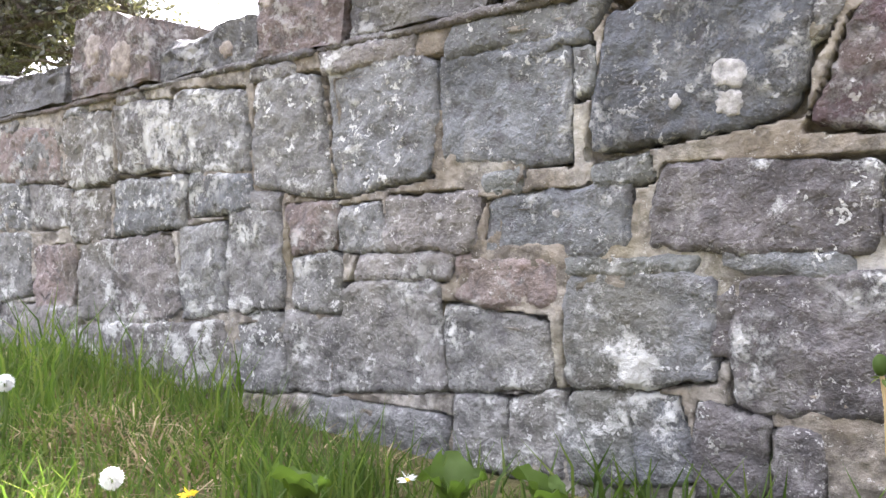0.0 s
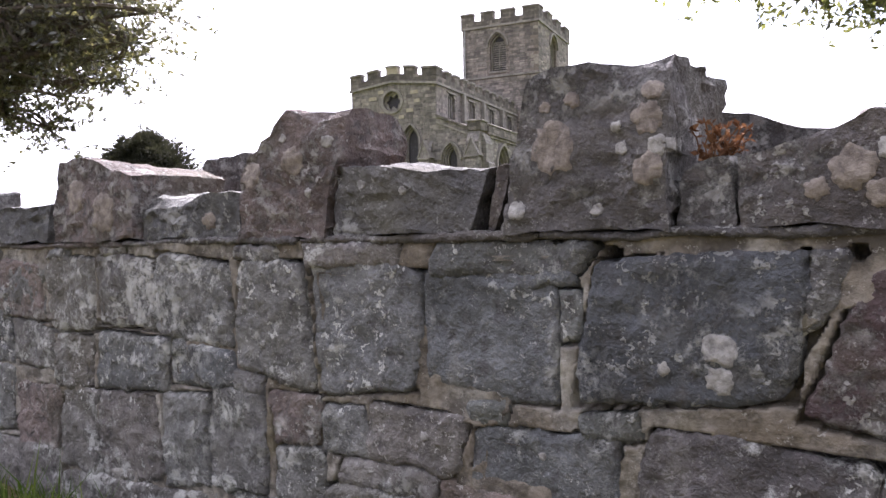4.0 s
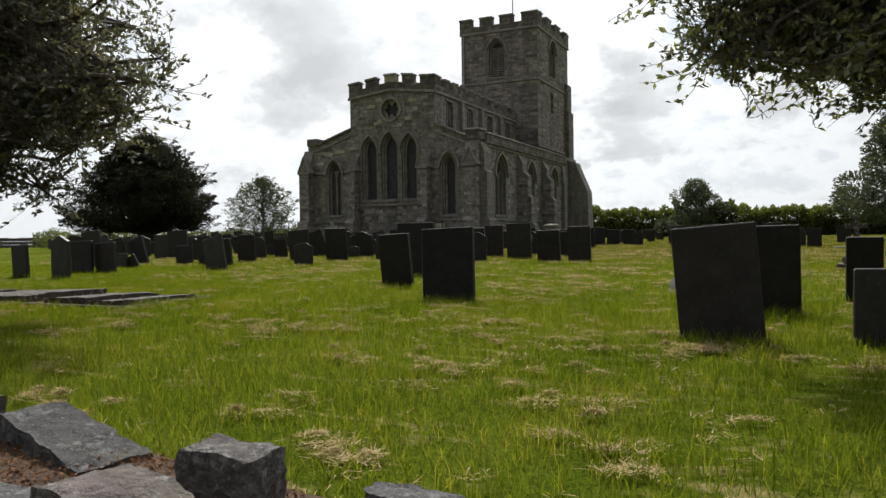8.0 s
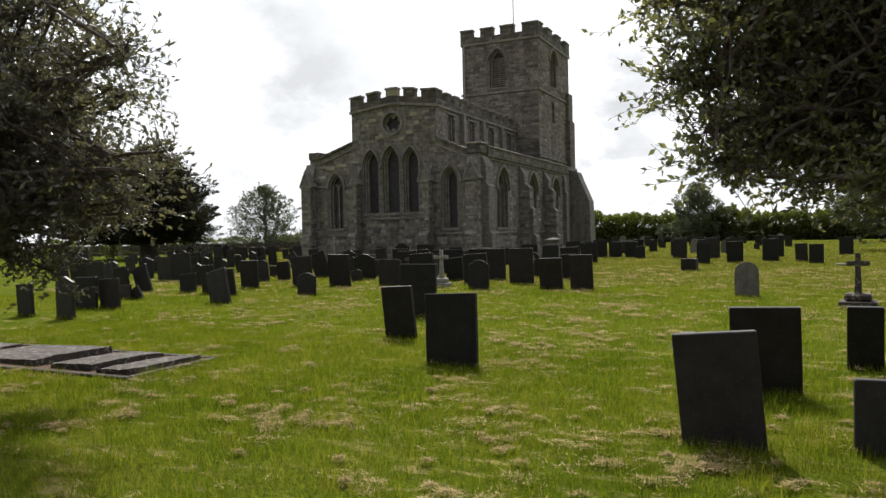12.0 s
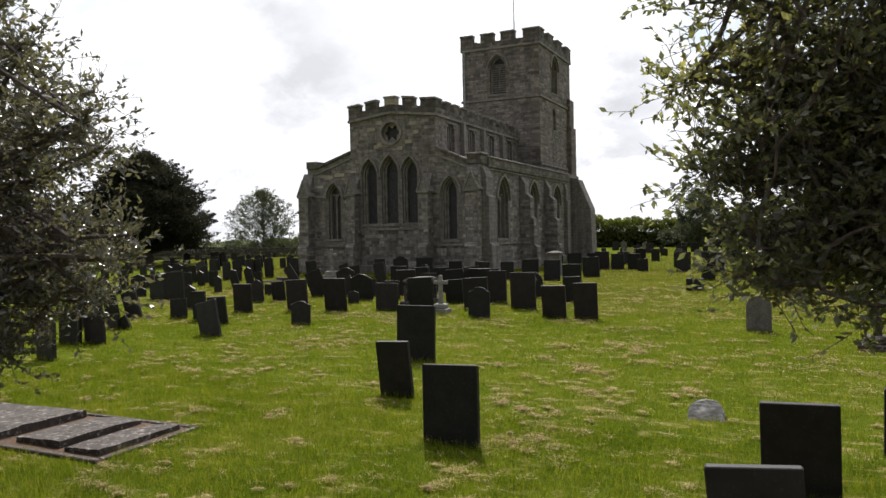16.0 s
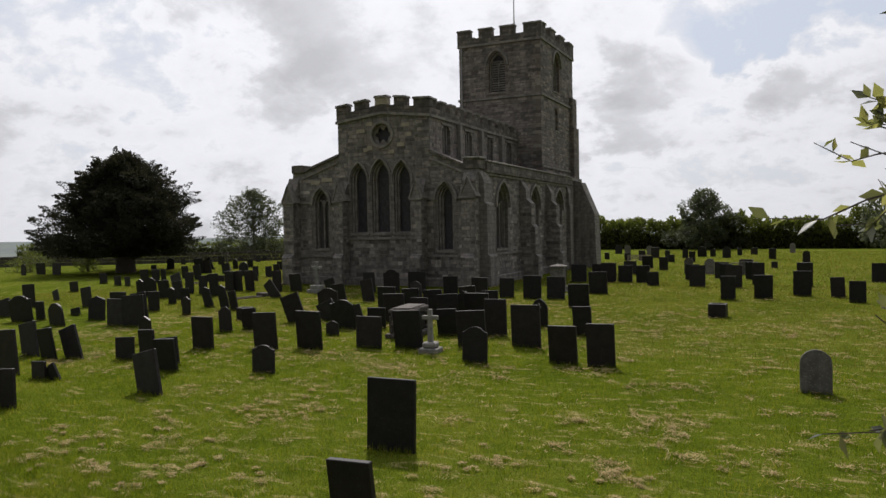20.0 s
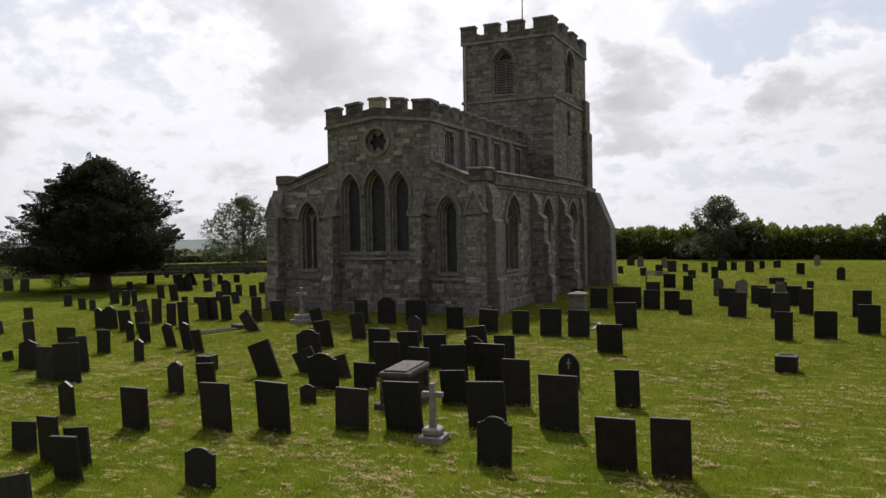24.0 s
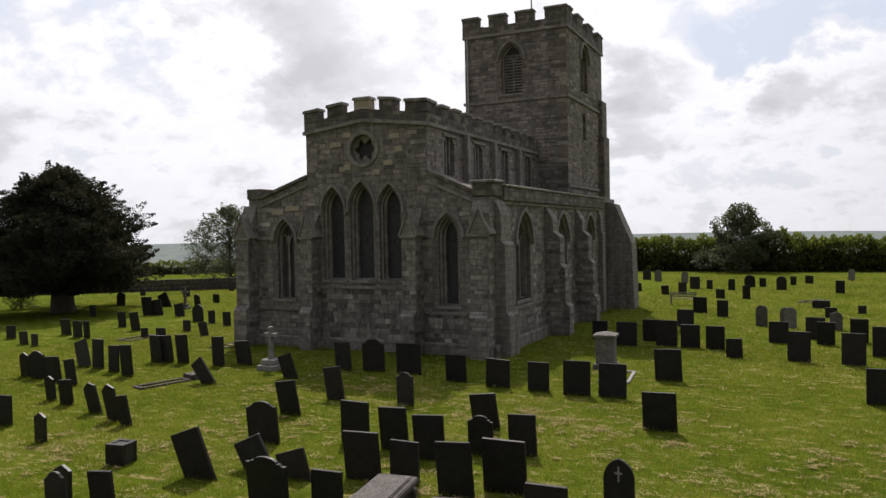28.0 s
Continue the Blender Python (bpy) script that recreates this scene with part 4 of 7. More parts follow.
def lichen(u, z, r, mat, seed):
    """A ragged crust that follows a stone's face."""
    bm = bmesh.new()
    rings = []
    for f, lift in ((1.0, -0.004), (0.93, 0.0022), (0.6, 0.003), (0.25, 0.003)):
        ring = []
        for i in range(30):
            a = 2 * math.pi * i / 30
            q = f * r * (1 + 0.3 * noise.noise((math.cos(a) * 1.8, math.sin(a) * 1.8, seed)) + 0.24 * noise.noise((math.cos(a) * 6, math.sin(a) * 6, seed)))
            p = Vector((u + q * math.cos(a), -0.6, z + q * math.sin(a)))
            hit = WALL_FACE.ray_cast(p, Vector((0, 1, 0)), 1.0)[0]
            p.y = (hit.y if hit else 0.0) - lift
            ring.append(bm.verts.new(p))
        rings.append(ring)
    for a, b in zip(rings, rings[1:]):
        for i in range(30):
            bm.faces.new((a[i], a[(i + 1) % 30], b[(i + 1) % 30], b[i]))
    bm.faces.new(rings[-1])
    part("lichen_patch", bm, mat, boundary_wall, "pale round lichen crust", True)


for k, (u, z, r, mat) in enumerate(((-0.484, 0.573, 0.05, LICHEN), (-1.215, 0.6, 0.037, LICHEN), (-1.365, 0.575, 0.035, LICHEN), (-2.215, 0.555, 0.055, LICHEN), (-2.05, 0.50, 0.06, LICHEN), (-0.445, 0.66, 0.016, LICHEN), (-0.57, 0.455, 0.02, LICHEN_GREY), (-0.3, 0.52, 0.03, LICHEN), (-0.30, 0.61, 0.03, LICHEN),
                                  (-0.185, 0.205, 0.031, LICHEN_GREY), (-0.185, 0.150, 0.025, LICHEN_GREY), (-0.28, 0.162, 0.013, LICHEN_GREY), (-0.82, -0.035, 0.012, LICHEN_GREY), (-0.53, -0.035, 0.009, LICHEN_GREY), (0.02, 0.5, 0.035, LICHEN), (-0.03, 0.47, 0.02, LICHEN), (0.06, 0.46, 0.022, LICHEN), (0.07, 0.53, 0.018, LICHEN_GREY), (-0.35, 0.56, 0.013, LICHEN_GREY), (-0.36, 0.6, 0.012, LICHEN_GREY), (-0.4, 0.45, 0.012, LICHEN_GREY), (-0.5, 0.65, 0.012, LICHEN), (-0.29, 0.66, 0.02, LICHEN), (-0.28, 0.56, 0.02, LICHEN_GREY), (-1.25, 0.66, 0.012, LICHEN_GREY), (-1.16, 0.52, 0.012, LICHEN_GREY), (-1.1, 0.64, 0.016, LICHEN_GREY), (-2.0, 0.58, 0.012, LICHEN_GREY), (-1.55, 0.46, 0.025, LICHEN), (-1.0, 0.53, 0.012, LICHEN_GREY), (-0.87, 0.51, 0.01, LICHEN_GREY))):
    lichen(u, z, r, mat, k * 3.3)

# ---- church ----
church = thing("church", pose(0, 0, 0), "grey-brown sandstone parish church with battlemented tower and aisles", "church")
EAST, BASE = 44.8, 0.2


def on_east(y):
    return lambda u, v, d: (u, y + d, v)


def on_side(x):
    return lambda u, v, d: (x - d, u, v)


def window(c, half, sill, spring, apex, put, depth, lights=1, parent=None, hood=True, louvre=False, glass=GLASS, orders=1):
    """A pointed window in its opening: glass, stone frame, mullions, hood mould and sill."""
    g = pointed(c, half, sill, spring, apex)
    w = part("window", extrude(bmesh.new(), g, put, depth, depth + 0.06), glass, parent or church, "dark leaded window glass")
    # stepped orders of the jambs and arch, each set further in
    for i in range(orders):
        o, step = half - 0.12 * i, depth / (orders + 1)
        bm = bmesh.new()
        pierced(bm, pointed(c, o + 0.02, sill - 0.02, spring, apex - 0.1 * i + 0.03), [pointed(c, o - 0.11, sill + 0.03 * (i + 1), spring, apex - 0.1 * i - 0.13)], put, step * (i + 1), depth - 0.003 * (orders - i))
        part("window_frame", bm, DRESSED, w)
    for i in range(1, lights):
        u = c - half + 2 * half * i / lights
        part("mullion", extrude(bmesh.new(), [(u - 0.05, sill), (u + 0.05, sill), (u + 0.05, spring + 0.3), (u - 0.05, spring + 0.3)], put, depth - 0.14, depth - 0.004), DRESSED, w)
    if lights > 1:
        for i in range(lights):
            q = half / lights
            cc = c - half + q * (2 * i + 1)
            part("tracery", arch_band(bmesh.new(), cc, q - 0.09, spring - 0.1, spring + q * 1.1, 0.07, put, depth - 0.13, depth - 0.005), DRESSED, w)
    if louvre:
        z = sill + 0.2
        while z < spring + 0.5:
            part("louvre", extrude(bmesh.new(), [(c - half + 0.08, z), (c + half - 0.08, z), (c + half - 0.08, z + 0.09), (c - half + 0.08, z + 0.09)], put, depth - 0.12, depth - 0.006), DRESSED, w)
            z += 0.19
    if hood:
        part("hood_mould", arch_band(bmesh.new(), c, half + 0.14, spring, apex + 0.12, 0.15, put, -0.17, 0.03), DRESSED, w)
    part("sill", extrude(bmesh.new(), [(c - half - 0.1, sill - 0.14), (c + half + 0.1, sill - 0.14), (c + half + 0.1, sill), (c - half - 0.1, sill)], put, -0.07, depth - 0.01), DRESSED, w)
    return w


def string_course(u0, u1, z, put, rise=0.0, tall=0.14, out=0.11):
    part("string_course", extrude(bmesh.new(), [(u0, z), (u1, z + rise), (u1, z + rise + tall), (u0, z + tall)], put, -out, 0.05), DRESSED, church)


def buttress(x0, x1, y0, y1, z, steps, axis):
    """A stepped buttress with sloping offsets; steps: (height, how far it stands out) from the foot up."""
    prof = []
    for i, (h, out) in enumerate(steps):
        prof.append((out, BASE if i == 0 else steps[i - 1][0] + (steps[i - 1][1] - out) * 0.9))
        prof.append((out, h))
    prof += [(0.0, z), (-0.25, z), (-0.25, BASE)]
    put = (lambda u, v, d: (d, y0 - u, v)) if axis == "y" else (lambda u, v, d: (x1 + u, d, v))
    bm = extrude(bmesh.new(), prof, put, *((x0, x1) if axis == "y" else (y0, y1)))
    bmesh.ops.recalc_face_normals(bm, faces=bm.faces[:])
    part("buttress", bm, CHURCH, church, "stepped stone buttress")


# east wall: chancel gable with three lancets and a round window
e = on_east(EAST)
lancets = [(-26.6, 0.6, 3.72, 7.02, 8.1), (-25.02, 0.66, 3.72, 7.12, 8.28), (-23.5, 0.6, 3.72, 7.02, 8.1)]
holes = [pointed(*q) for q in lancets]
rose = [(-24.9 + 0.66 * math.cos(i * math.pi / 12), 9.85 + 0.66 * math.sin(i * math.pi / 12)) for i in range(24)]
part("east_wall", pierced(bmesh.new(), [(-28.1, BASE), (-21.6, BASE), (-21.6, 10.75), (-24.87, 11.15), (-28.1, 10.75)], holes + [rose], e, 0.0, 0.9), CHURCH, church)
for q in lancets:
    window(*q, e, 0.46, hood=False, orders=2)
    part("hood_mould", arch_band(bmesh.new(), q[0], q[1] + 0.04, q[3], q[4] + 0.05, 0.11, e, -0.13, 0.02, 0.2), DRESSED, church)
rw = part("rose_window", extrude(bmesh.new(), [(-24.9 + 0.7 * (u + 24.9) / 0.66, 9.85 + 0.7 * (v - 9.85) / 0.66) for u, v in rose], e, 0.42, 0.5), GLASS, church, "round window with cinquefoil tracery")
star = [(-24.9 + (0.44 + 0.11 * abs(math.cos(3 * a))) * math.cos(a), 9.85 + (0.42 + 0.13 * math.cos(6 * a)) * math.sin(a)) for a in [i * math.pi / 30 for i in range(60)]]
part("tracery", pierced(bmesh.new(), [(-24.9 + 0.67 * math.cos(i * math.pi / 12), 9.85 + 0.67 * math.sin(i * math.pi / 12)) for i in range(24)], [star], e, 0.2, 0.36), DRESSED, rw)
ring_out = [(-24.9 + 0.86 * math.cos(i * math.pi / 16), 9.85 + 0.86 * math.sin(i * math.pi / 16)) for i in range(32)]
ring_in = [(-24.9 + 0.68 * math.cos(i * math.pi / 16), 9.85 + 0.68 * math.sin(i * math.pi / 16)) for i in range(32)]
part("ring_mould", pierced(bmesh.new(), ring_out, [ring_in], e, -0.09, 0.03), DRESSED, rw)
# aisle ends
part("aisle_wall", pierced(bmesh.new(), [(-31.7, BASE), (-28.1, BASE), (-28.1, 8.62), (-30.8, 7.72), (-31.7, 7.72)], [pointed(-29.47, 0.5, 2.75, 5.6, 6.55)], e, 0.004, 0.8), CHURCH, church)
part("aisle_wall", pierced(bmesh.new(), [(-21.6, BASE), (-18.5, BASE), (-18.5, 7.6), (-19.4, 7.6), (-21.6, 8.55)], [pointed(-20.56, 0.52, 2.6, 5.65, 6.6)], e, 0.004, 0.8), CHURCH, church)
window(-29.47, 0.5, 2.75, 5.6, 6.55, e, 0.4, 2, glass=DULL_GLASS)
window(-20.56, 0.52, 2.6, 5.65, 6.6, e, 0.46, 1, orders=2)
# aisle copings, lean-to roofs, corner caps
for (u0, z0, u1, z1) in ((-31.0, 7.68, -28.1, 8.64), (-21.6, 8.57, -19.3, 7.58)):
    part("coping", extrude(bmesh.new(), [(u0, z0), (u1, z1), (u1, z1 + 0.16), (u0, z0 + 0.16)], e, -0.12, 0.85), SOOTY, church)
    string_course(u0, u1, z0 - 0.42, e, z1 - z0, 0.12, 0.08)
part("corner_cap", box_bm(-31.72, -30.85, 44.66, 45.7, 7.72, 8.24, bevel=0.04), SOOTY, church)
part("corner_pier", box_bm(-19.35, -18.36, 44.68, 45.8, 7.4, 8.0, bevel=0.04), SOOTY, church)
part("corner_cap", box_bm(-19.42, -18.29, 44.61, 45.87, 8.0, 8.13, bevel=0.03), DRESSED, church)
part("lead_roof", extrude(bmesh.new(), [(-31.7, 7.5), (-28.0, 8.5), (-28.0, 8.6), (-31.7, 7.6)], on_east(EAST), 0.6, 19.0), LEADROOF, church)
part("lead_roof", extrude(bmesh.new(), [(-21.7, 8.36), (-18.6, 7.45), (-18.6, 7.35), (-21.7, 8.26)], on_east(EAST), 0.6, 19.0), LEADROOF, church)
part("chancel_roof", box_bm(-28.05, -21.65, 45.6, 61.0, 10.55, 10.72), LEADROOF, church)
for u0, u1, z in ((-31.6, -30.12, 5.68), (-28.82, -28.15, 5.68), (-21.85, -21.24, 5.68), (-19.88, -19.3, 5.68), (-22.9, -22.55, 5.68), (-31.6, -28.15, 2.2), (-21.55, -19.3, 2.2), (-28.0, -22.0, 3.3)):
    string_course(u0, u1, z, e)
part("plinth", box_bm(-32.1, -18.2, 44.62, 45.4, BASE - 0.2, 0.95, bevel=0.05), CHURCH, church)
# gable string and battlements
string_course(-28.2, -24.87, 10.7, e, 0.4, 0.16, 0.14)
string_course(-24.87, -21.5, 11.1, e, -0.4, 0.16, 0.14)
parapet = part("parapet", extrude(bmesh.new(), [(-28.15, 10.84), (-24.87, 11.24), (-21.5, 10.84), (-21.5, 11.28), (-24.87, 11.72), (-28.15, 11.28)], e, -0.06, 0.42), SOOTY, church, "battlemented gable parapet")


def merlon(bm, parent, cap=True):
    return part("merlon", bm, SOOTY, parent)


def merlon_east(u0, u1, z0, z1, y, parent, lift=0.0):
    put = on_east(y)
    m = merlon(extrude(bmesh.new(), [(u0, z0), (u1, z0 + lift), (u1, z1 + lift), (u0, z1)], put, 0.0, 0.46), parent)
    if u0 == -25.3:
        m.data.materials[0] = BUFF
        tagged(m, "renewed pale buff merlon")
    part("merlon_coping", extrude(bmesh.new(), [(u0 - 0.06, z1), (u1 + 0.06, z1 + lift), (u1 + 0.02, z1 + lift + 0.13), (u0 - 0.02, z1 + 0.13)], put, -0.07, 0.52), DRESSED, parent)


def merlon_side(y0, y1, z0, z1, x, parent):
    put = on_side(x)
    merlon(extrude(bmesh.new(), [(y0, z0), (y1, z0), (y1, z1), (y0, z1)], put, 0.0, 0.46), parent)
    part("merlon_coping", extrude(bmesh.new(), [(y0 - 0.06, z1), (y1 + 0.06, z1), (y1 + 0.02, z1 + 0.13), (y0 - 0.02, z1 + 0.13)], put, -0.07, 0.52), DRESSED, parent)


for u0, u1, z, l in ((-28.15, -27.3, 11.26, 0.1), (-26.8, -25.95, 11.44, 0.1), (-25.3, -24.45, 11.66, 0.0), (-23.95, -23.1, 11.60, -0.1), (-22.6, -21.5, 11.38, -0.06)):
    merlon_east(u0, u1, z, z + 0.47, EAST - 0.06, parapet, l)
# buttresses of the east front
FRONT = [(-28.05, -27.4, 7.0, ((2.2, 1.0), (5.75, 0.75))), (-22.55, -21.85, 7.0, ((2.2, 1.0), (5.75, 0.75))), (-32.0, -31.2, 7.4, ((2.2, 1.0), (5.75, 0.75), (6.6, 0.4))), (-19.3, -18.45, 7.5, ((2.2, 0.85), (5.75, 0.6), (6.7, 0.4)))]
for a, b, top, steps in FRONT:
    buttress(a, b, EAST, 0, top, steps, "y")
    out = steps[1][1]
    c, w = (a + b) / 2, (b - a) / 2
    # a gabled head with its own coping, on a moulded string
    part("gablet", extrude(bmesh.new(), [(c - w, 5.8), (c + w, 5.8), (c, 6.85)], e, -out - 0.015, 0.1), CHURCH, church, "steep gabled buttress head")
    for sx in (-1, 1):
        part("gablet_coping", extrude(bmesh.new(), [(c + sx * (w + 0.06), 5.74), (c, 6.87), (c, 6.98), (c + sx * (w + 0.14), 5.78)], e, -out - 0.06, 0.1), DRESSED, church)
    part("string_course", box_bm(a - 0.07, b + 0.07, EAST - out - 0.09, EAST - out + 0.1, 5.66, 5.78, bevel=0.02), DRESSED, church)

# north aisle side, windows between buttresses
AX = -18.5
s = on_side(AX)
bays = [48.85, 55.3, 61.3]
aisle_holes = [pointed(c, 1.05, 2.6, 5.2, 6.7) for c in bays]
part("aisle_side_wall", pierced(bmesh.new(), [(EAST + 0.8, BASE), (64.6, BASE), (64.6, 7.45), (EAST + 0.8, 7.45)], aisle_holes, s, 0.0, 0.8), CHURCH, church)
for c in bays:
    window(c, 1.05, 2.6, 5.2, 6.7, s, 0.45, 3, glass=DULL_GLASS)
string_course(EAST, 64.6, 7.1, s, 0.0, 0.14, 0.12)
string_course(EAST + 1.0, 64.6, 2.2, s)
part("aisle_parapet", box_bm(-18.62, -18.26, 45.8, 64.7, 7.24, 7.86, bevel=0.04), SOOTY, church)
part("parapet_coping", box_bm(-18.68, -18.2, 45.87, 64.7, 7.86, 7.98, bevel=0.03), DRESSED, church)
part("aisle_plinth", box_bm(-18.6, -18.3, 45.4, 64.6, BASE - 0.2, 0.95, bevel=0.05), CHURCH, church)
buttress(0, AX + 0.1, 45.0, 46.2, 7.3, [(2.2, 0.6), (5.3, 0.42), (6.6, 0.25)], "x")
for y in (52.3, 58.1):
    buttress(0, AX, y, y + 0.85, 7.2, [(1.9, 1.25), (3.9, 1.05), (5.5, 0.8), (6.4, 0.45)], "x")
buttress(0, AX, 63.6, 64.4, 7.4, [(5.6, 0.35), (6.6, 0.25)], "x")
part("raking_buttress", extrude(bmesh.new(), [(-18.6, 7.75), (-17.85, 7.55), (-17.6, 6.9), (-16.75, 4.9), (-16.6, BASE), (-18.6, BASE)], on_east(66.0), 0.0, 1.6), CHURCH, church, "tall raking stone buttress")
part("west_aisle_block", box_bm(-21.6, -18.5, 64.6, 68.0, BASE, 7.7), CHURCH, church)
part("west_aisle_cap", box_bm(-21.6, -18.35, 64.4, 68.1, 7.7, 7.95), DRESSED, church)

# clerestory on the north side
CX = -21.6
cs = on_side(CX)
cl = [47.3, 50.9, 54.8, 58.8]
square = [[(c - 0.6, 8.6), (c + 0.6, 8.6), (c + 0.6, 10.15), (c + 0.3, 10.4), (c - 0.3, 10.4), (c - 0.6, 10.15)] for c in cl]
part("clerestory_wall", pierced(bmesh.new(), [(EAST + 0.9, 7.6), (60.9, 7.6), (60.9, 10.8), (EAST + 0.9, 10.8)], square, cs, 0.0, 0.7), CHURCH, church)
for c, q in zip(cl, square):
    w = part("clerestory_window", extrude(bmesh.new(), q, cs, 0.2, 0.26), DULL_GLASS, church, "dark square-headed clerestory window")
    for u in (c - 0.2, c + 0.2):
        part("mullion", extrude(bmesh.new(), [(u - 0.045, 8.6), (u + 0.045, 8.6), (u + 0.045, 10.38), (u - 0.045, 10.38)], cs, 0.08, 0.196), DRESSED, w)
    part("label_mould", extrude(bmesh.new(), [(c - 0.78, 10.42), (c + 0.78, 10.42), (c + 0.78, 10.54), (c - 0.78, 10.54)], cs, -0.09, 0.02), DRESSED, w)
for y in (49.1, 52.8, 56.8):
    part("pilaster", box_bm(CX - 0.1, CX + 0.28, y - 0.16, y + 0.16, 7.9, 10.7, bevel=0.03), DRESSED, church)
string_course(EAST, 60.8, 10.7, cs, 0.0, 0.16, 0.14)
side_parapet = part("side_parapet", box_bm(CX - 0.4, CX + 0.08, EAST + 0.4, 60.8, 10.86, 11.26), SOOTY, church, "battlemented clerestory parapet")
y = EAST + 0.75
merlon_side(EAST + 0.41, EAST + 0.9, 11.26, 11.76, CX + 0.08, side_parapet)
y = EAST + 1.5
while y < 60.3:
    merlon_side(y, y + 0.82, 11.26, 11.72, CX + 0.08, side_parapet)
    y += 1.42
# far clerestory wall and body, so that the church is closed
part("south_wall", box_bm(-28.1, -27.4, 45.7, 61.0, BASE, 10.8), CHURCH, church)
part("south_aisle_wall", box_bm(-31.7, -31.0, 45.6, 64.6, BASE, 7.5), CHURCH, church)
part("west_wall", box_bm(-31.7, -26.6, 63.8, 64.6, BASE, 8.4), CHURCH, church)
south_parapet = part("south_parapet", box_bm(-28.18, -27.7, 45.3, 60.8, 10.84, 11.26), CHURCH, church)

# tower
TX0, TX1, TY0, TY1 = -26.55, -19.6, 60.8, 70.05
t_e, t_s = on_east(TY0), on_side(TX1)
part("tower_east_wall", pierced(bmesh.new(), [(TX0, BASE), (TX1, BASE), (TX1, 18.7), (TX0, 18.7)], [pointed(-23.25, 0.72, 14.8, 16.9, 18.0)], t_e, 0.0, 1.0), TOWER, church)
part("tower_north_wall", pierced(bmesh.new(), [(TY0 + 1.0, BASE), (TY1, BASE), (TY1, 18.7), (TY0 + 1.0, 18.7)], [pointed(65.0, 0.95, 15.1, 17.2, 18.25), pointed(64.9, 0.42, 11.9, 13.3, 13.8)], t_s, 0.0, 1.0), TOWER, church)
part("tower_south_wall", box_bm(TX0, TX0 + 1.0, TY0 + 1.0, TY1, BASE, 18.7), TOWER, church)
part("tower_west_wall", box_bm(TX0 + 1.0, TX1 - 1.0, TY1 - 1.0, TY1, BASE, 18.7), TOWER, church)
part("tower_roof", box_bm(TX0 + 0.3, TX1 - 0.3, TY0 + 0.3, TY1 - 0.3, 18.45, 18.68), LEADROOF, church)
window(-23.25, 0.72, 14.8, 16.9, 18.0, t_e, 0.5, 2, louvre=True)
window(65.0, 0.95, 15.1, 17.2, 18.25, t_s, 0.5, 2, louvre=True)
window(64.9, 0.42, 11.9, 13.3, 13.8, t_s, 0.4, 1, hood=False)
for z in (14.25, 18.62):
    string_course(TX0 - 0.1, TX1 + 0.1, z, t_e, 0.0, 0.18, 0.13)
    string_course(TY0 - 0.1, TY1 + 0.1, z, t_s, 0.0, 0.18, 0.13)
string_course(TY0, TY1, 8.6, t_s, 0.0, 0.18, 0.12)
tower_parapet = part("tower_parapet", add_box(add_box(add_box(box_bm(TX0 - 0.1, TX1 + 0.1, TY0 - 0.1, TY0 + 0.36, 18.78, 19.28), TX1 - 0.36, TX1 + 0.1, TY0 + 0.36, TY1 + 0.1, 18.78, 19.28), TX0 - 0.1, TX0 + 0.36, TY0 + 0.36, TY1 + 0.1, 18.78, 19.28), TX0 + 0.36, TX1 - 0.36, TY1 - 0.36, TY1 + 0.1, 18.78, 19.28), SOOTY, church, "battlemented tower parapet")
for u0, u1 in ((-26.65, -25.5), (-24.77, -23.59), (-22.93, -21.71), (-20.95, -19.5)):
    merlon_east(u0, u1, 19.28, 19.9, TY0 - 0.1, tower_parapet)
    merlon_east(u0, u1, 19.28, 19.9, TY1 - 0.36, tower_parapet)
for y0, y1 in ((61.17, 61.95), (63.1, 64.6), (65.8, 67.3), (68.5, 69.68)):
    merlon_side(y0, y1, 19.28, 19.9, TX1 + 0.1, tower_parapet)
    merlon_side(y0, y1, 19.28, 19.9, TX0 + 0.36, tower_parapet)
part("tower_buttress", box_bm(-19.7, -19.3, 68.9, 70.3, BASE, 15.2, bevel=0.05), TOWER, church)
part("tower_buttress", box_bm(-19.7, -19.15, 68.8, 70.4, BASE, 12.6, bevel=0.05), TOWER, church)
part("tower_buttress", box_bm(-26.75, -26.3, 60.5, 61.4, BASE, 12.9, bevel=0.05), TOWER, church)
verts, faces = [], []
tube(verts, faces, [Vector((-26.3, 60.68, 8.4)), Vector((-26.3, 60.68, 18.6))], [0.06, 0.06], 8)
sheet("rainwater_pipe", verts, faces, IRON, church, "grey rainwater pipe", True)
verts, faces = [], []
tube(verts, faces, [Vector((-23.3, 65.2, 18.6)), Vector((-23.3, 65.2, 22)), Vector((-23.3, 65.2, 25.5))], [0.06, 0.05, 0.03], 8)
sheet("flagpole", verts, faces, PALE, church, "thin white flagpole", True)

# blocks that stand a little proud of the walls and differ in colour
block = mesh_of("stone_block", box_bm(-0.5, 0.5, -0.5, 0.5, -0.5, 0.5, bevel=0.04), QUOIN)
PALE_BLOCK = mesh_of("stone_block", box_bm(-0.5, 0.5, -0.5, 0.5, -0.5, 0.5, bevel=0.04), BUFF)
COURSE_MESH = mesh_of("stone_block", box_bm(-0.5, 0.5, -0.5, 0.5, -0.5, 0.5, bevel=0.03), COURSE_BLOCK)


def proud(x, y, z, w, h, along, mesh=None):
    ob = new("stone_block", mesh or block)
    ob.parent = church
    ob.location = (x, y, z)
    ob.scale = (w, 0.05, h) if along == "x" else (0.05, w, h)


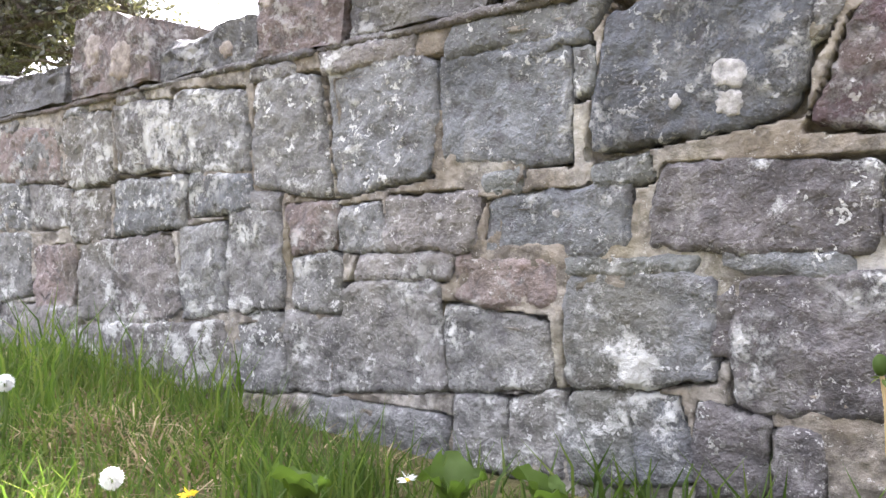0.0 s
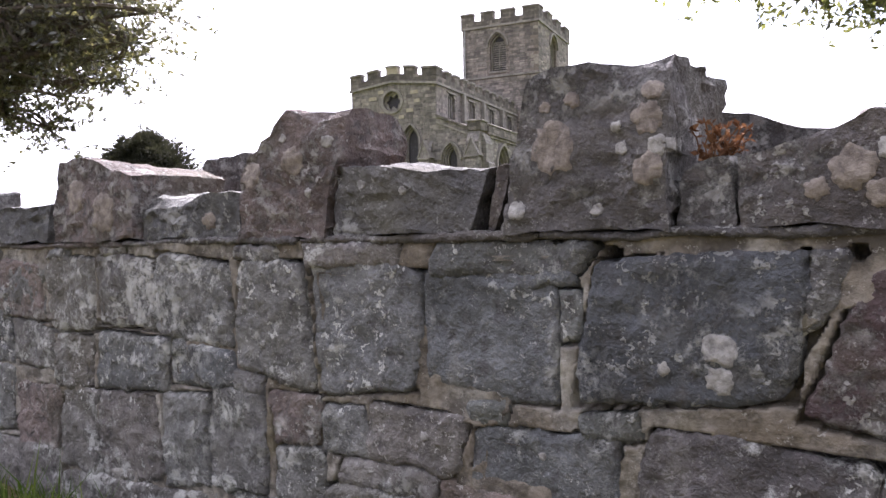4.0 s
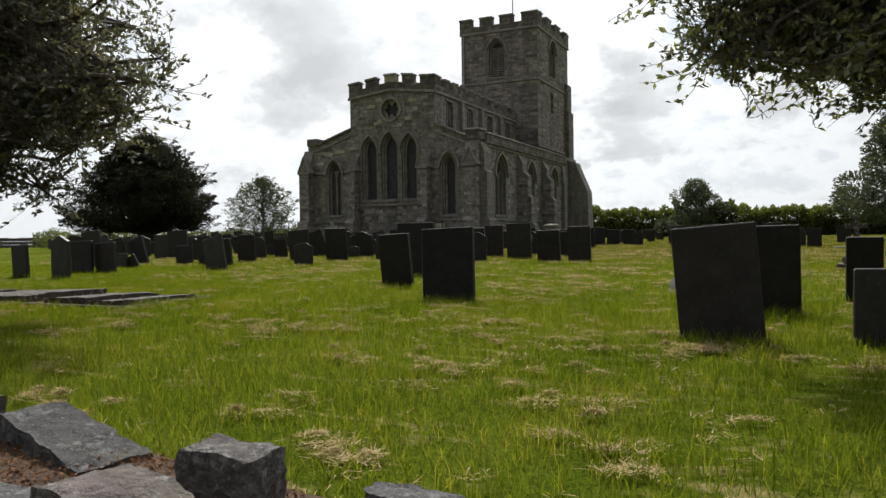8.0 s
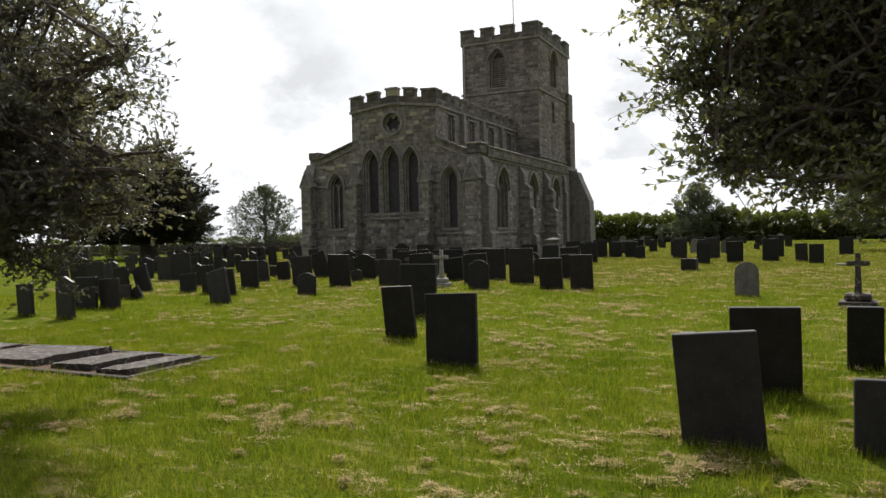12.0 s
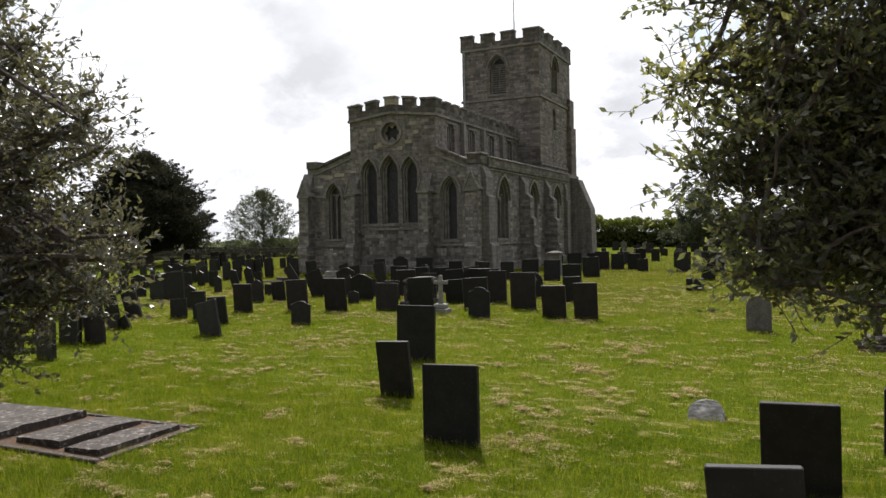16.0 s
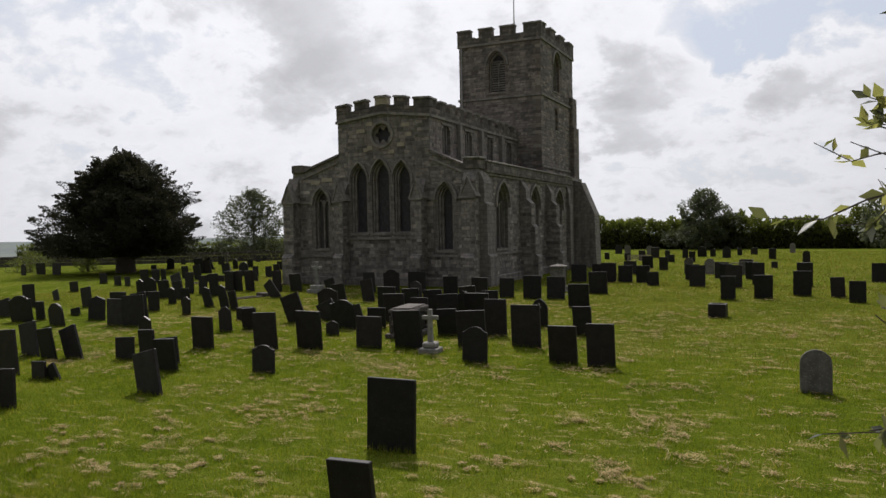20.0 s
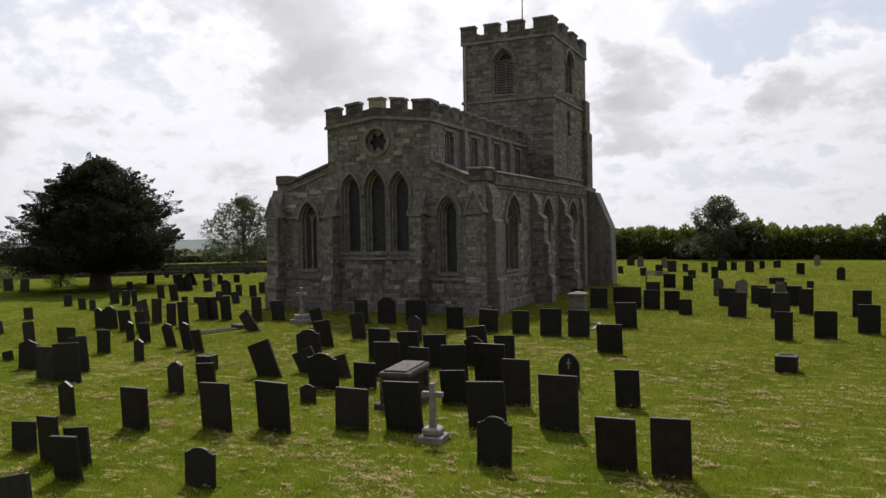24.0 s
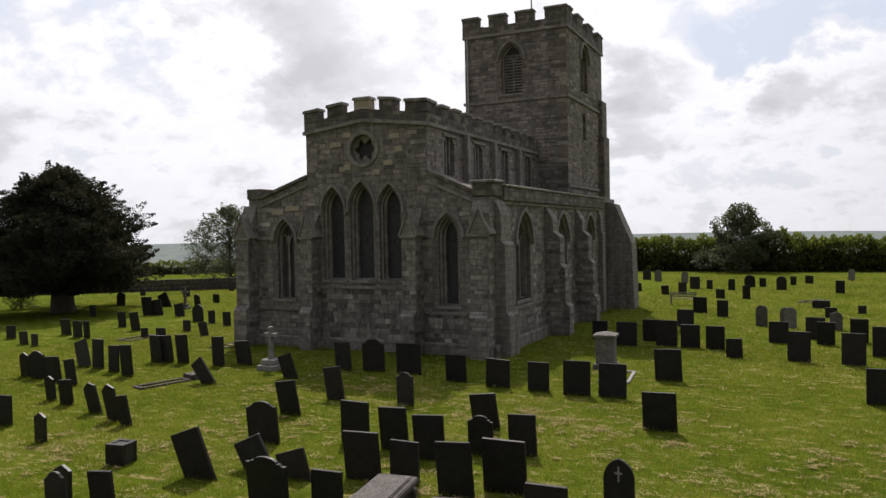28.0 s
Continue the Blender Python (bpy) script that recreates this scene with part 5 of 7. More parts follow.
# renewed pale blocks round the rose window
for u, z, w in ((-26.4, 10.15, 0.6), (-25.75, 10.55, 0.42), (-26.05, 8.95, 0.3), (-25.75, 9.05, 0.35), (-23.55, 9.15, 0.5), (-23.2, 10.35, 0.55), (-24.2, 8.75, 0.4), (-23.0, 9.75, 0.42), (-29.0, 7.2, 0.8), (-29.9, 7.05, 0.7)):
    proud(u, EAST - 0.014, z, w, 0.24, "x", PALE_BLOCK)
# quoins
for z in range(38):
    zz = 8.4 + 0.27 * z
    if zz < 18.4 and abs(zz - 14.34) > 0.22:
        proud(TX1 - 0.35 if z % 2 else TX1 - 0.22, TY0 - 0.014, zz, 0.7 if z % 2 else 0.44, 0.25, "x")


def coursed(name, u0, u1, z0, z1, put, mat, windows=(), ends=None, seed=1, rise=(0.17, 0.27), long=(0.26, 0.72), loose=None):
    """The courses of squared stones on a wall, each a block of its own length, joined; they stop at the windows."""
    r = random.Random(seed)
    verts, faces = [], []
    z = z0
    while z < z1 - 0.1:
        h = min(r.uniform(*rise), z1 - z)
        lo, hi = (u0, u1) if ends is None else ends(z + h)
        shut = []
        for c, half, sill, spring, apex in windows:
            if z + h > sill - 0.16 and z < apex + 0.3:
                f = max(0.0, (z - spring) / (apex + 0.3 - spring))
                w = (half + 0.3) * math.sqrt(max(0.0, 1 - f ** 1.7))
                shut.append((c - w, c + w))
        u = lo - r.uniform(0, 0.3)
        while u < hi:
            w = r.uniform(*long) if r.random() > 0.12 else r.uniform(0.15, 0.3)
            runs = [(max(u, lo), min(u + w, hi))]
            for a, b in shut:
                runs = [q for p0, p1 in runs for q in ((p0, min(p1, a)), (max(p0, b), p1))]
            for p0, p1 in runs:
                if p1 - p0 > 0.07:
                    d = -r.uniform(0.004, 0.026)
                    g = 0.011
                    if loose and loose(p0, p1, z):
                        proud((p0 + p1) / 2, EAST + d / 2, z + h / 2, p1 - p0 - 2 * g, h - 2 * g, "x", COURSE_MESH)
                        continue
                    k = len(verts)
                    e0, e1, t = (p0 + g, p1 - g, z + h - g)
                    verts += [put(e0, z + g, 0.02), put(e1, z + g, 0.02), put(e1, t, 0.02), put(e0, t, 0.02), put(e0 + 0.012, z + g + 0.012, d), put(e1 - 0.012, z + g + 0.012, d + r.uniform(-0.004, 0.004)), put(e1 - 0.012, t - 0.012, d), put(e0 + 0.012, t - 0.012, d + r.uniform(-0.004, 0.004))]
                    faces += [(k + 4, k + 5, k + 6, k + 7), (k, k + 1, k + 5, k + 4), (k + 1, k + 2, k + 6, k + 5), (k + 2, k + 3, k + 7, k + 6), (k + 3, k, k + 4, k + 7)]
            u += w
        z += h
    tagged(sheet(name, verts, faces, mat, church, "courses of squared sandstone blocks"), kind="stuff")


coursed("wall_coursing", -27.4, -22.55, 0.95, 10.68, e, COURSES, lancets + [(-24.9, 0.78, 9.1, 9.85, 10.65)], None, 2, loose=lambda p, q, z: z < 3.2)
coursed("wall_coursing", -28.1, -27.4, 6.5, 10.68, e, COURSES, (), None, 12)
coursed("wall_coursing", -22.55, -21.6, 6.5, 10.68, e, COURSES, (), None, 13)
coursed("wall_coursing", -31.2, -28.05, 0.95, 8.1, e, COURSES, [(-29.47, 0.5, 2.75, 5.6, 6.55)], lambda z: (-31.2 if z < 7.35 else -31.2 + (z - 7.35) / 0.25, -28.05), 3)
coursed("wall_coursing", -21.85, -19.3, 0.95, 8.0, e, COURSES, [(-20.56, 0.52, 2.6, 5.65, 6.6)], lambda z: (-21.85, -19.3 if z < 7.25 else -19.3 - (z - 7.25) / 0.31), 4, loose=lambda p, q, z: z < 5.6)
coursed("wall_coursing", EAST + 0.1, 64.6, 0.95, 7.1, s, COURSES, [(q, 1.05, 2.6, 5.2, 6.7) for q in bays], None, 5)
coursed("wall_coursing", EAST + 0.1, 60.8, 7.7, 10.7, cs, TOWER_COURSES, [(q, 0.45, 8.6, 10.2, 10.5) for q in cl], None, 6)
coursed("tower_coursing", TX0, TX1, 8.4, 18.6, t_e, TOWER_COURSES, [(-23.25, 0.72, 14.8, 16.9, 18.0)], None, 7, (0.15, 0.27), (0.3, 0.85))
coursed("tower_coursing", TY0, TY1, 7.9, 18.6, t_s, TOWER_COURSES, [(65.0, 0.95, 15.1, 17.2, 18.25), (64.9, 0.42, 11.9, 13.3, 13.8)], None, 8, (0.15, 0.27), (0.3, 0.85))
# courses on the faces of the buttresses
for k, (a, b, top, steps) in enumerate(FRONT):
    foot = 0.95
    for h, out in steps:
        coursed("buttress_coursing", a, b, foot, h, on_east(EAST - out), COURSES, (), None, 20 + k)
        coursed("buttress_coursing", EAST - out, EAST, foot, h, on_side(b), COURSES, (), None, 30 + k)
        foot = h + 0.3
for k, y in enumerate((52.3, 58.1)):
    foot = 0.95
    for h, out in ((1.9, 1.25), (3.9, 1.05), (5.5, 0.8)):
        coursed("buttress_coursing", y, y + 0.85, foot, h, on_side(AX + out), COURSES, (), None, 40 + k)
        coursed("buttress_coursing", AX, AX + out, foot, h, on_east(y), COURSES, (), None, 50 + k)
        foot = h + 0.25


# ---- graves ----
def outline(shape, w, h):
    r = w / 2
    if shape == "arch":
        return [(-r, -0.3), (r, -0.3), (r, h - r * 0.9)] + [(r * math.cos(a), h - r * 0.9 + r * 0.9 * math.sin(a)) for a in [math.pi * i / 10 for i in range(1, 10)]] + [(-r, h - r * 0.9)]
    if shape == "gothic":
        return [(-r, -0.3), (r, -0.3)] + pointed(0, r, 0, h - r * 1.3, h, 5)[2:]
    if shape == "peak":
        return [(-r, -0.3), (r, -0.3), (r, h * 0.86), (r * 0.5, h * 0.93), (0, h), (-r * 0.5, h * 0.93), (-r, h * 0.86)]
    if shape == "shoulder":
        top = [(r, h * 0.86), (r * 0.82, h * 0.86), (r * 0.72, h * 0.90)]
        dome = [(r * 0.6 * math.cos(a), h * 0.90 + h * 0.10 * math.sin(a)) for a in [math.pi * i / 8 for i in range(0, 9)]]
        return [(-r, -0.3), (r, -0.3)] + top + dome + [(-r * 0.72, h * 0.90), (-r * 0.82, h * 0.86), (-r, h * 0.86)]
    return [(-r, -0.3), (r, -0.3), (r, h - 0.012), (r - 0.012, h), (-r + 0.012, h), (-r, h - 0.012)]


SHAPES = {"r": "square", "s": "shoulder", "p": "peak", "a": "arch", "g": "gothic"}
LABELS = {"r": "dark slate headstone with a straight top, weathered, in grass", "s": "dark slate headstone with a shouldered round top, in grass", "p": "narrow dark slate headstone with a peaked top, in grass",
          "a": "round-topped dark slate headstone standing in grass", "g": "dark slate headstone with a pointed gothic top, in grass"}
made = {}
grave_rng = random.Random(5)


def headstone(x, y, w, h, shape="r", lean=0.0, stone="slate"):
    """A headstone set in the turf. Stones of one size share a mesh."""
    w, h = round(w * 20) / 20, round(h * 20) / 20
    key = (w, h, shape, stone)
    if key not in made:
        t = 0.085 if h > 0.7 else 0.07
        bm = extrude(bmesh.new(), outline(SHAPES[shape], w, h), lambda u, v, d: (u, d, v), -t / 2, t / 2)
        bmesh.ops.recalc_face_normals(bm, faces=bm.faces[:])
        bmesh.ops.bevel(bm, geom=[q for q in bm.edges if abs(q.verts[0].co.y - q.verts[1].co.y) < 1e-6], offset=0.008, segments=1, affect="EDGES")
        made[key] = mesh_of("headstone", bm, SLATE if stone == "slate" else GREYSTONE)
    ob = new("headstone", made[key])
    if x < -16:
        lean = lean * 1.35 - grave_rng.uniform(0, 5)
    ob.matrix_world = pose(x, y, ground_z(x, y), grave_rng.uniform(-4, 5), lean, grave_rng.uniform(-5, 5))
    label = LABELS[shape] if stone == "slate" else "grey weathered sandstone headstone with a rounded top"
    if abs(lean) > 9:
        label = label.replace("dark slate headstone", "leaning dark slate headstone")
    return tagged(ob, label, "headstone", "headstones in the churchyard")

# east to west by rows: x, y, width, height, top, lean
ROW_A = [(-0.51, 6.32, 0.63, 0.97, 'r', -4.5), (0.58, 6.54, 0.28, 0.58, 'r', 0), (-0.27, 8.52, 0.68, 0.97, 'r', -1), (-4.19, 9.02, 0.77, 0.99, 'r', -2), (0.78, 10.35, 0.39, 0.82, 'r', 0), (-6.11, 11.13, 0.61, 0.88, 'r', -3), (-15.29, 11.78, 0.62, 1.01, 'p', 0), (-17.00, 12.02, 0.58, 0.82, 'r', 0), (-16.93, 13.68, 0.69, 0.83, 'r', 0), (-16.28, 13.88, 0.64, 0.82, 'r', 0), (-7.38, 14.22, 0.84, 1.15, 'r', 0), (-14.45, 16.00, 0.75, 0.97, 'r', -14), (-18.28, 16.16, 0.49, 0.47, 'r', 0), (-17.83, 16.25, 0.42, 0.38, 'r', -18), (-19.67, 16.33, 0.73, 1.15, 'r', 0), (-16.05, 18.10, 0.67, 0.86, 'r', -2)]
ROW_B = [(-20.71, 18.28, 0.61, 0.88, 'r', -3), (-21.80, 18.50, 0.74, 1.02, 'r', -8), (-20.08, 18.60, 0.64, 0.93, 'r', -14), (-17.38, 18.74, 0.56, 0.96, 'r', -2), (-13.59, 18.83, 0.64, 0.68, 's', 0), (-16.73, 18.86, 0.63, 0.75, 'r', -4), (-18.58, 19.03, 0.66, 0.67, 'r', 0), (-17.77, 21.23, 0.74, 1.01, 'r', 0), (-20.47, 21.56, 0.48, 0.91, 'p', 0), (-15.89, 21.83, 0.92, 1.09, 'r', -3), (-9.12, 21.80, 0.71, 0.97, 's', 0), (-14.63, 22.29, 0.92, 1.17, 'r', 0), (-5.96, 22.46, 0.69, 1.12, 'r', -1), (-6.96, 22.56, 0.74, 0.98, 'r', -1), (-13.09, 23.11, 0.84, 0.94, 'r', 0), (-11.88, 23.40, 0.95, 1.16, 'r', -3)]
ROW_C = [(-10.22, 24.27, 0.92, 1.10, 'r', -3), (-19.78, 24.52, 0.48, 0.92, 's', -2), (-25.21, 24.57, 0.93, 1.03, 'r', 0), (-24.32, 24.60, 1.06, 1.21, 'r', 0), (-8.70, 24.72, 0.92, 1.23, 'r', -1), (-20.39, 25.13, 0.51, 0.80, 'p', 0), (-19.25, 25.18, 0.61, 0.78, 'r', -3), (-27.58, 25.64, 0.84, 1.02, 'p', 0), (-25.45, 25.98, 0.83, 1.13, 'r', -4), (-11.92, 26.22, 0.69, 0.92, 'r', -4), (-10.36, 26.56, 0.77, 1.19, 'r', -1), (-16.21, 26.59, 1.06, 1.03, 's', 0), (-15.11, 27.04, 0.72, 0.75, 'r', 0), (-18.77, 27.39, 0.78, 1.13, 'r', -14), (-7.73, 27.44, 0.61, 0.97, 'r', -2), (-25.09, 28.10, 0.43, 0.80, 'p', 0)]
ROW_D = [(-16.73, 28.21, 0.82, 0.63, 'r', -10), (-17.93, 28.42, 0.74, 0.79, 'r', -14), (-12.93, 28.52, 0.79, 1.17, 'r', -4), (-15.28, 28.71, 0.90, 1.11, 'r', -2), (-14.29, 28.79, 0.71, 0.95, 'r', 0), (-27.85, 28.95, 0.62, 0.92, 'r', 0), (-12.08, 29.12, 0.96, 1.16, 'r', 0), (-32.71, 29.43, 0.72, 1.01, 'r', -5), (-31.53, 30.25, 0.98, 0.72, 'r', 0), (-24.34, 30.29, 0.41, 0.88, 'r', -6), (-19.34, 30.34, 0.95, 1.08, 's', 0), (-25.07, 30.51, 0.48, 1.15, 'p', -8), (-14.54, 30.56, 0.81, 1.09, 'r', -3), (-15.74, 30.99, 0.78, 1.11, 'r', -3), (-26.48, 31.02, 0.51, 0.98, 'p', -8), (-16.95, 31.05, 0.86, 1.15, 'r', 0)]
ROW_E = [(-13.56, 31.38, 0.65, 1.00, 's', 0), (-28.43, 31.52, 0.55, 0.86, 'r', 0), (-12.61, 31.76, 0.72, 0.99, 'r', -2), (-29.64, 31.87, 0.43, 0.85, 'p', 0), (-20.50, 33.04, 0.70, 1.07, 'r', -3), (-14.33, 33.67, 0.73, 1.02, 'r', -6), (-31.21, 33.91, 0.55, 1.02, 'r', -5), (-32.45, 34.14, 0.75, 1.00, 'r', 0), (-33.73, 34.39, 0.87, 1.12, 's', 0), (-34.59, 34.46, 0.49, 1.00, 'p', 0), (-20.31, 35.23, 0.64, 1.08, 'r', -4), (-9.93, 35.24, 0.88, 1.04, 'r', -1), (-17.84, 35.46, 0.61, 1.04, 's', 0), (-26.33, 35.88, 0.62, 1.05, 'r', -26), (-30.64, 35.98, 0.63, 1.23, 'r', 0), (-31.90, 36.42, 0.59, 1.09, 'r', 0)]
ROW_F = [(-33.23, 36.76, 0.65, 1.24, 'r', 0), (-34.16, 36.86, 0.77, 1.16, 'r', -12), (-24.07, 37.82, 0.60, 0.95, 'r', -12), (-13.16, 38.66, 0.92, 1.14, 'r', 0), (-12.00, 38.73, 0.91, 1.10, 'r', 0), (-14.53, 38.82, 0.74, 1.02, 'r', 0), (-32.09, 38.88, 0.65, 1.22, 'r', 0), (-16.06, 38.95, 0.88, 0.99, 'r', 2), (-28.71, 39.02, 0.60, 1.27, 'r', 0), (-31.59, 39.05, 0.65, 1.22, 'r', 0), (-30.71, 39.05, 0.63, 1.23, 'r', 0), (-17.79, 39.27, 0.79, 1.01, 'r', 0), (-27.80, 39.61, 0.74, 1.03, 'r', 0), (-23.09, 40.01, 0.77, 1.14, 'r', 0), (-20.20, 40.14, 1.07, 1.21, 'r', 0), (-21.81, 40.20, 0.96, 1.30, 's', 0)]
ROW_G = [(-42.18, 40.39, 0.48, 0.64, 'r', 0), (0.84, 40.43, 0.64, 0.97, 'r', 0), (-4.37, 40.48, 0.65, 1.09, 'r', 0), (-43.34, 40.62, 0.64, 0.71, 'r', 0), (-2.90, 41.20, 0.82, 1.12, 'r', 0), (-46.20, 41.89, 0.65, 0.76, 'r', 0), (-10.74, 42.11, 0.93, 1.15, 'r', -2), (0.22, 42.91, 0.62, 0.94, 'r', -3), (-1.28, 43.12, 0.81, 1.18, 'r', 0), (-41.82, 43.26, 0.42, 0.99, 'r', 0), (-42.77, 43.42, 0.70, 0.94, 'r', 0), (-44.51, 44.07, 0.82, 0.91, 'r', 0), (-38.98, 44.60, 0.47, 0.56, 'r', 0), (-38.79, 45.59, 0.69, 0.44, 'r', 0), (-36.33, 46.35, 0.54, 0.75, 'r', -5), (-41.86, 46.65, 0.71, 1.10, 'r', -5)]
ROW_H = [(-4.61, 47.56, 0.84, 1.23, 'r', 0), (-38.79, 47.57, 0.54, 0.66, 'r', 0), (-44.06, 47.61, 0.59, 0.94, 'r', 0), (-6.53, 47.71, 0.87, 1.22, 'r', 0), (-8.96, 47.89, 0.66, 0.78, 'r', -2), (-1.12, 49.05, 0.81, 1.30, 'r', 0), (-13.80, 49.73, 0.95, 1.11, 'r', 0), (-3.48, 49.87, 0.63, 1.25, 'r', 0), (-9.91, 49.94, 0.82, 1.06, 'r', 0), (-11.00, 50.10, 0.85, 1.03, 'r', 0), (-12.07, 50.29, 0.93, 1.18, 'r', 0), (-38.32, 50.43, 0.60, 0.87, 'r', 0), (-40.13, 51.09, 0.48, 0.79, 'r', 0), (-13.05, 51.47, 0.67, 1.04, 'r', 0), (-15.48, 51.51, 0.76, 0.90, 'r', 0), (-41.71, 51.56, 0.88, 1.10, 'a', 0)]
ROW_I = [(-51.70, 51.82, 0.62, 0.80, 'r', 0), (-7.39, 52.70, 0.83, 1.00, 'r', 0), (-5.42, 52.78, 0.74, 1.03, 'r', 0), (2.76, 53.02, 0.81, 1.09, 'r', 0), (-39.82, 53.38, 0.63, 0.86, 'r', 0), (-48.17, 53.52, 0.88, 1.30, 'r', 0), (-45.26, 53.58, 0.80, 0.90, 'r', -5), (-47.41, 53.72, 0.78, 1.08, 'r', -6), (-57.44, 53.78, 1.00, 0.86, 'r', 0), (-4.01, 53.96, 0.76, 1.10, 'r', 0), (-5.82, 54.53, 0.86, 1.03, 'r', 0), (-60.91, 57.37, 0.72, 0.94, 'a', 0), (-12.19, 57.53, 0.92, 0.93, 'r', 0), (-56.49, 58.46, 0.89, 1.06, 's', 0), (-51.75, 58.71, 1.04, 1.12, 'r', -15), (-44.37, 59.68, 0.55, 0.77, 'r', 0)]
ROW_J = [(-49.84, 60.10, 0.62, 0.90, 'a', 0), (-50.05, 62.45, 0.72, 0.70, 'r', 0), (-10.73, 63.02, 0.67, 1.00, 'r', 0), (-4.82, 64.03, 0.64, 0.60, 'r', 0), (-12.25, 64.90, 0.86, 1.01, 'r', 0), (-62.50, 66.31, 0.62, 0.64, 'r', 0), (-3.04, 66.68, 0.44, 0.52, 'r', 0), (-57.52, 66.77, 0.80, 0.83, 'r', 0), (-5.49, 69.51, 0.49, 0.45, 'r', 0), (-57.85, 73.25, 0.65, 0.68, 'r', 0), (-61.75, 74.71, 0.69, 0.71, 'a', 0), (-0.75, 74.91, 0.62, 1.03, 'a', 0), (-10.09, 75.14, 0.53, 1.02, 'r', 0), (-11.94, 75.20, 0.67, 0.69, 'r', 0), (-58.53, 75.31, 0.62, 0.58, 'r', 0), (-16.41, 77.87, 0.60, 0.74, 'r', 0)]
ROW_K = [(-15.11, 78.15, 0.65, 1.01, 'r', 0), (-19.11, 80.84, 0.49, 0.69, 'r', 0), (-3.57, 81.63, 0.66, 0.98, 'r', 0), (-11.76, 83.51, 0.56, 0.97, 'r', 0), (-14.86, 84.19, 0.84, 1.10, 'r', 0), (-7.86, 84.25, 0.81, 1.15, 'a', 0), (-13.65, 84.42, 0.48, 0.80, 'r', 0), (-10.50, 86.98, 0.88, 1.11, 'a', 0), (-9.44, 87.17, 0.57, 0.81, 'r', 0), (-6.98, 89.67, 0.48, 0.82, 'r', 0), (-5.66, 92.06, 0.69, 0.74, 'r', 0), (-21.06, 95.50, 0.84, 1.08, 'a', 0)]
for row in (ROW_A, ROW_B, ROW_C, ROW_D, ROW_E, ROW_F, ROW_G, ROW_H, ROW_I, ROW_J, ROW_K):
    for g in row:
        headstone(*g)
for g in [(-1.18, 20.95, 0.58, 0.90, 'a', 0), (-4.79, 58.26, 0.62, 0.94, 'a', 0), (-6.94, 58.57, 0.59, 1.09, 'a', 0), (-8.37, 58.90, 0.62, 1.17, 'a', 0), (-7.19, 60.36, 0.60, 0.92, 'a', 0), (-16.63, 91.07, 0.66, 1.11, 'a', 0), (-19.50, 93.09, 0.69, 1.15, 'a', 0), (-1.90, 97.32, 0.60, 1.10, 'a', 0)]:
    headstone(*g, 'grey')
headstone(-15.57, 24.92, 0.5, 0.5, 's', -4)
pointed_stone = headstone(-9.72, 29.15, 0.6, 1.0, 'g', 0.0)


# older stones far to the side, under the trees
for q in ((-32.76, 25.28, 0.75, 0.80, 'r', -8), (-30.19, 24.24, 1.27, 1.10, 's', -2), (-35.65, 28.52, 0.75, 1.15, 'r', 0), (-29.95, 24.89, 0.52, 0.80, 'r', -2), (-27.52, 23.79, 0.83, 0.90, 'a', -3), (-37.27, 31.27, 0.45, 0.60, 'r', -14), (-29.92, 26.55, 0.52, 0.35, 'r', -8), (-63.83, 48.40, 0.62, 1.00, 'a', 0), (-63.68, 50.00, 1.12, 1.00, 'r', 0), (-61.13, 49.60, 1.00, 1.05, 'r', 2), (-41.69, 35.89, 0.68, 0.65, 'r', 0)):
    headstone(*q)

# inscribed sunk panel of the pointed stone: a small pale cross
cr = bmesh.new()
add_box(cr, -0.018, 0.018, -0.05, -0.042, 0.55, 0.85)
add_box(cr, -0.075, 0.075, -0.05, -0.042, 0.70, 0.735)
pointed_stone.matrix_world = pose(*pointed_stone.location, 0, 0, 0)
part("carved_cross", cr, PALE, pointed_stone, "small pale carved cross")


def stone_cross(x, y, h, mat, label, base=0.55):
    """A cross on a stepped plinth."""
    t = thing("cross_monument", pose(x, y, ground_z(x, y), 0, 0, grave_rng.uniform(-6, 6)), label, "monument", "stone crosses")
    k = h / 1.2
    part("plinth", box_bm(-base / 2, base / 2, -base / 2, base / 2, -0.2, 0.14 * k, bevel=0.02), mat, t)
    part("step", box_bm(-base * 0.36, base * 0.36, -base * 0.36, base * 0.36, 0.14 * k, 0.3 * k, bevel=0.04), mat, t)
    w = 0.055 * k
    bm = bmesh.new()
    arm = h * 0.19
    outl = [(-w * 1.35, 0.3 * k), (w * 1.35, 0.3 * k), (w, h * 0.76), (arm, h * 0.76), (arm, h * 0.76 + 2 * w), (w, h * 0.76 + 2 * w), (w, h), (-w, h), (-w, h * 0.76 + 2 * w), (-arm, h * 0.76 + 2 * w), (-arm, h * 0.76), (-w, h * 0.76)]
    extrude(bm, outl, lambda u, v, d: (u, d, v), -w, w)
    bmesh.ops.recalc_face_normals(bm, faces=bm.faces[:])
    bmesh.ops.bevel(bm, geom=bm.edges[:], offset=0.01, segments=1, affect="EDGES")
    part("cross", bm, mat, t)
    return t


stone_cross(-10.97, 22.97, 1.25, PALE, "pale grey stone cross on a stepped plinth")
stone_cross(-26.0, 39.1, 1.75, PALE, "pale lichened stone cross on a stepped plinth", 0.85)
stone_cross(1.24, 18.8, 1.2, LEDGER, "grey rough stone cross on a rockwork plinth", 0.75)
stone_cross(-48.8, 57.7, 1.6, GREYSTONE, "weathered grey stone cross among headstones", 0.6)


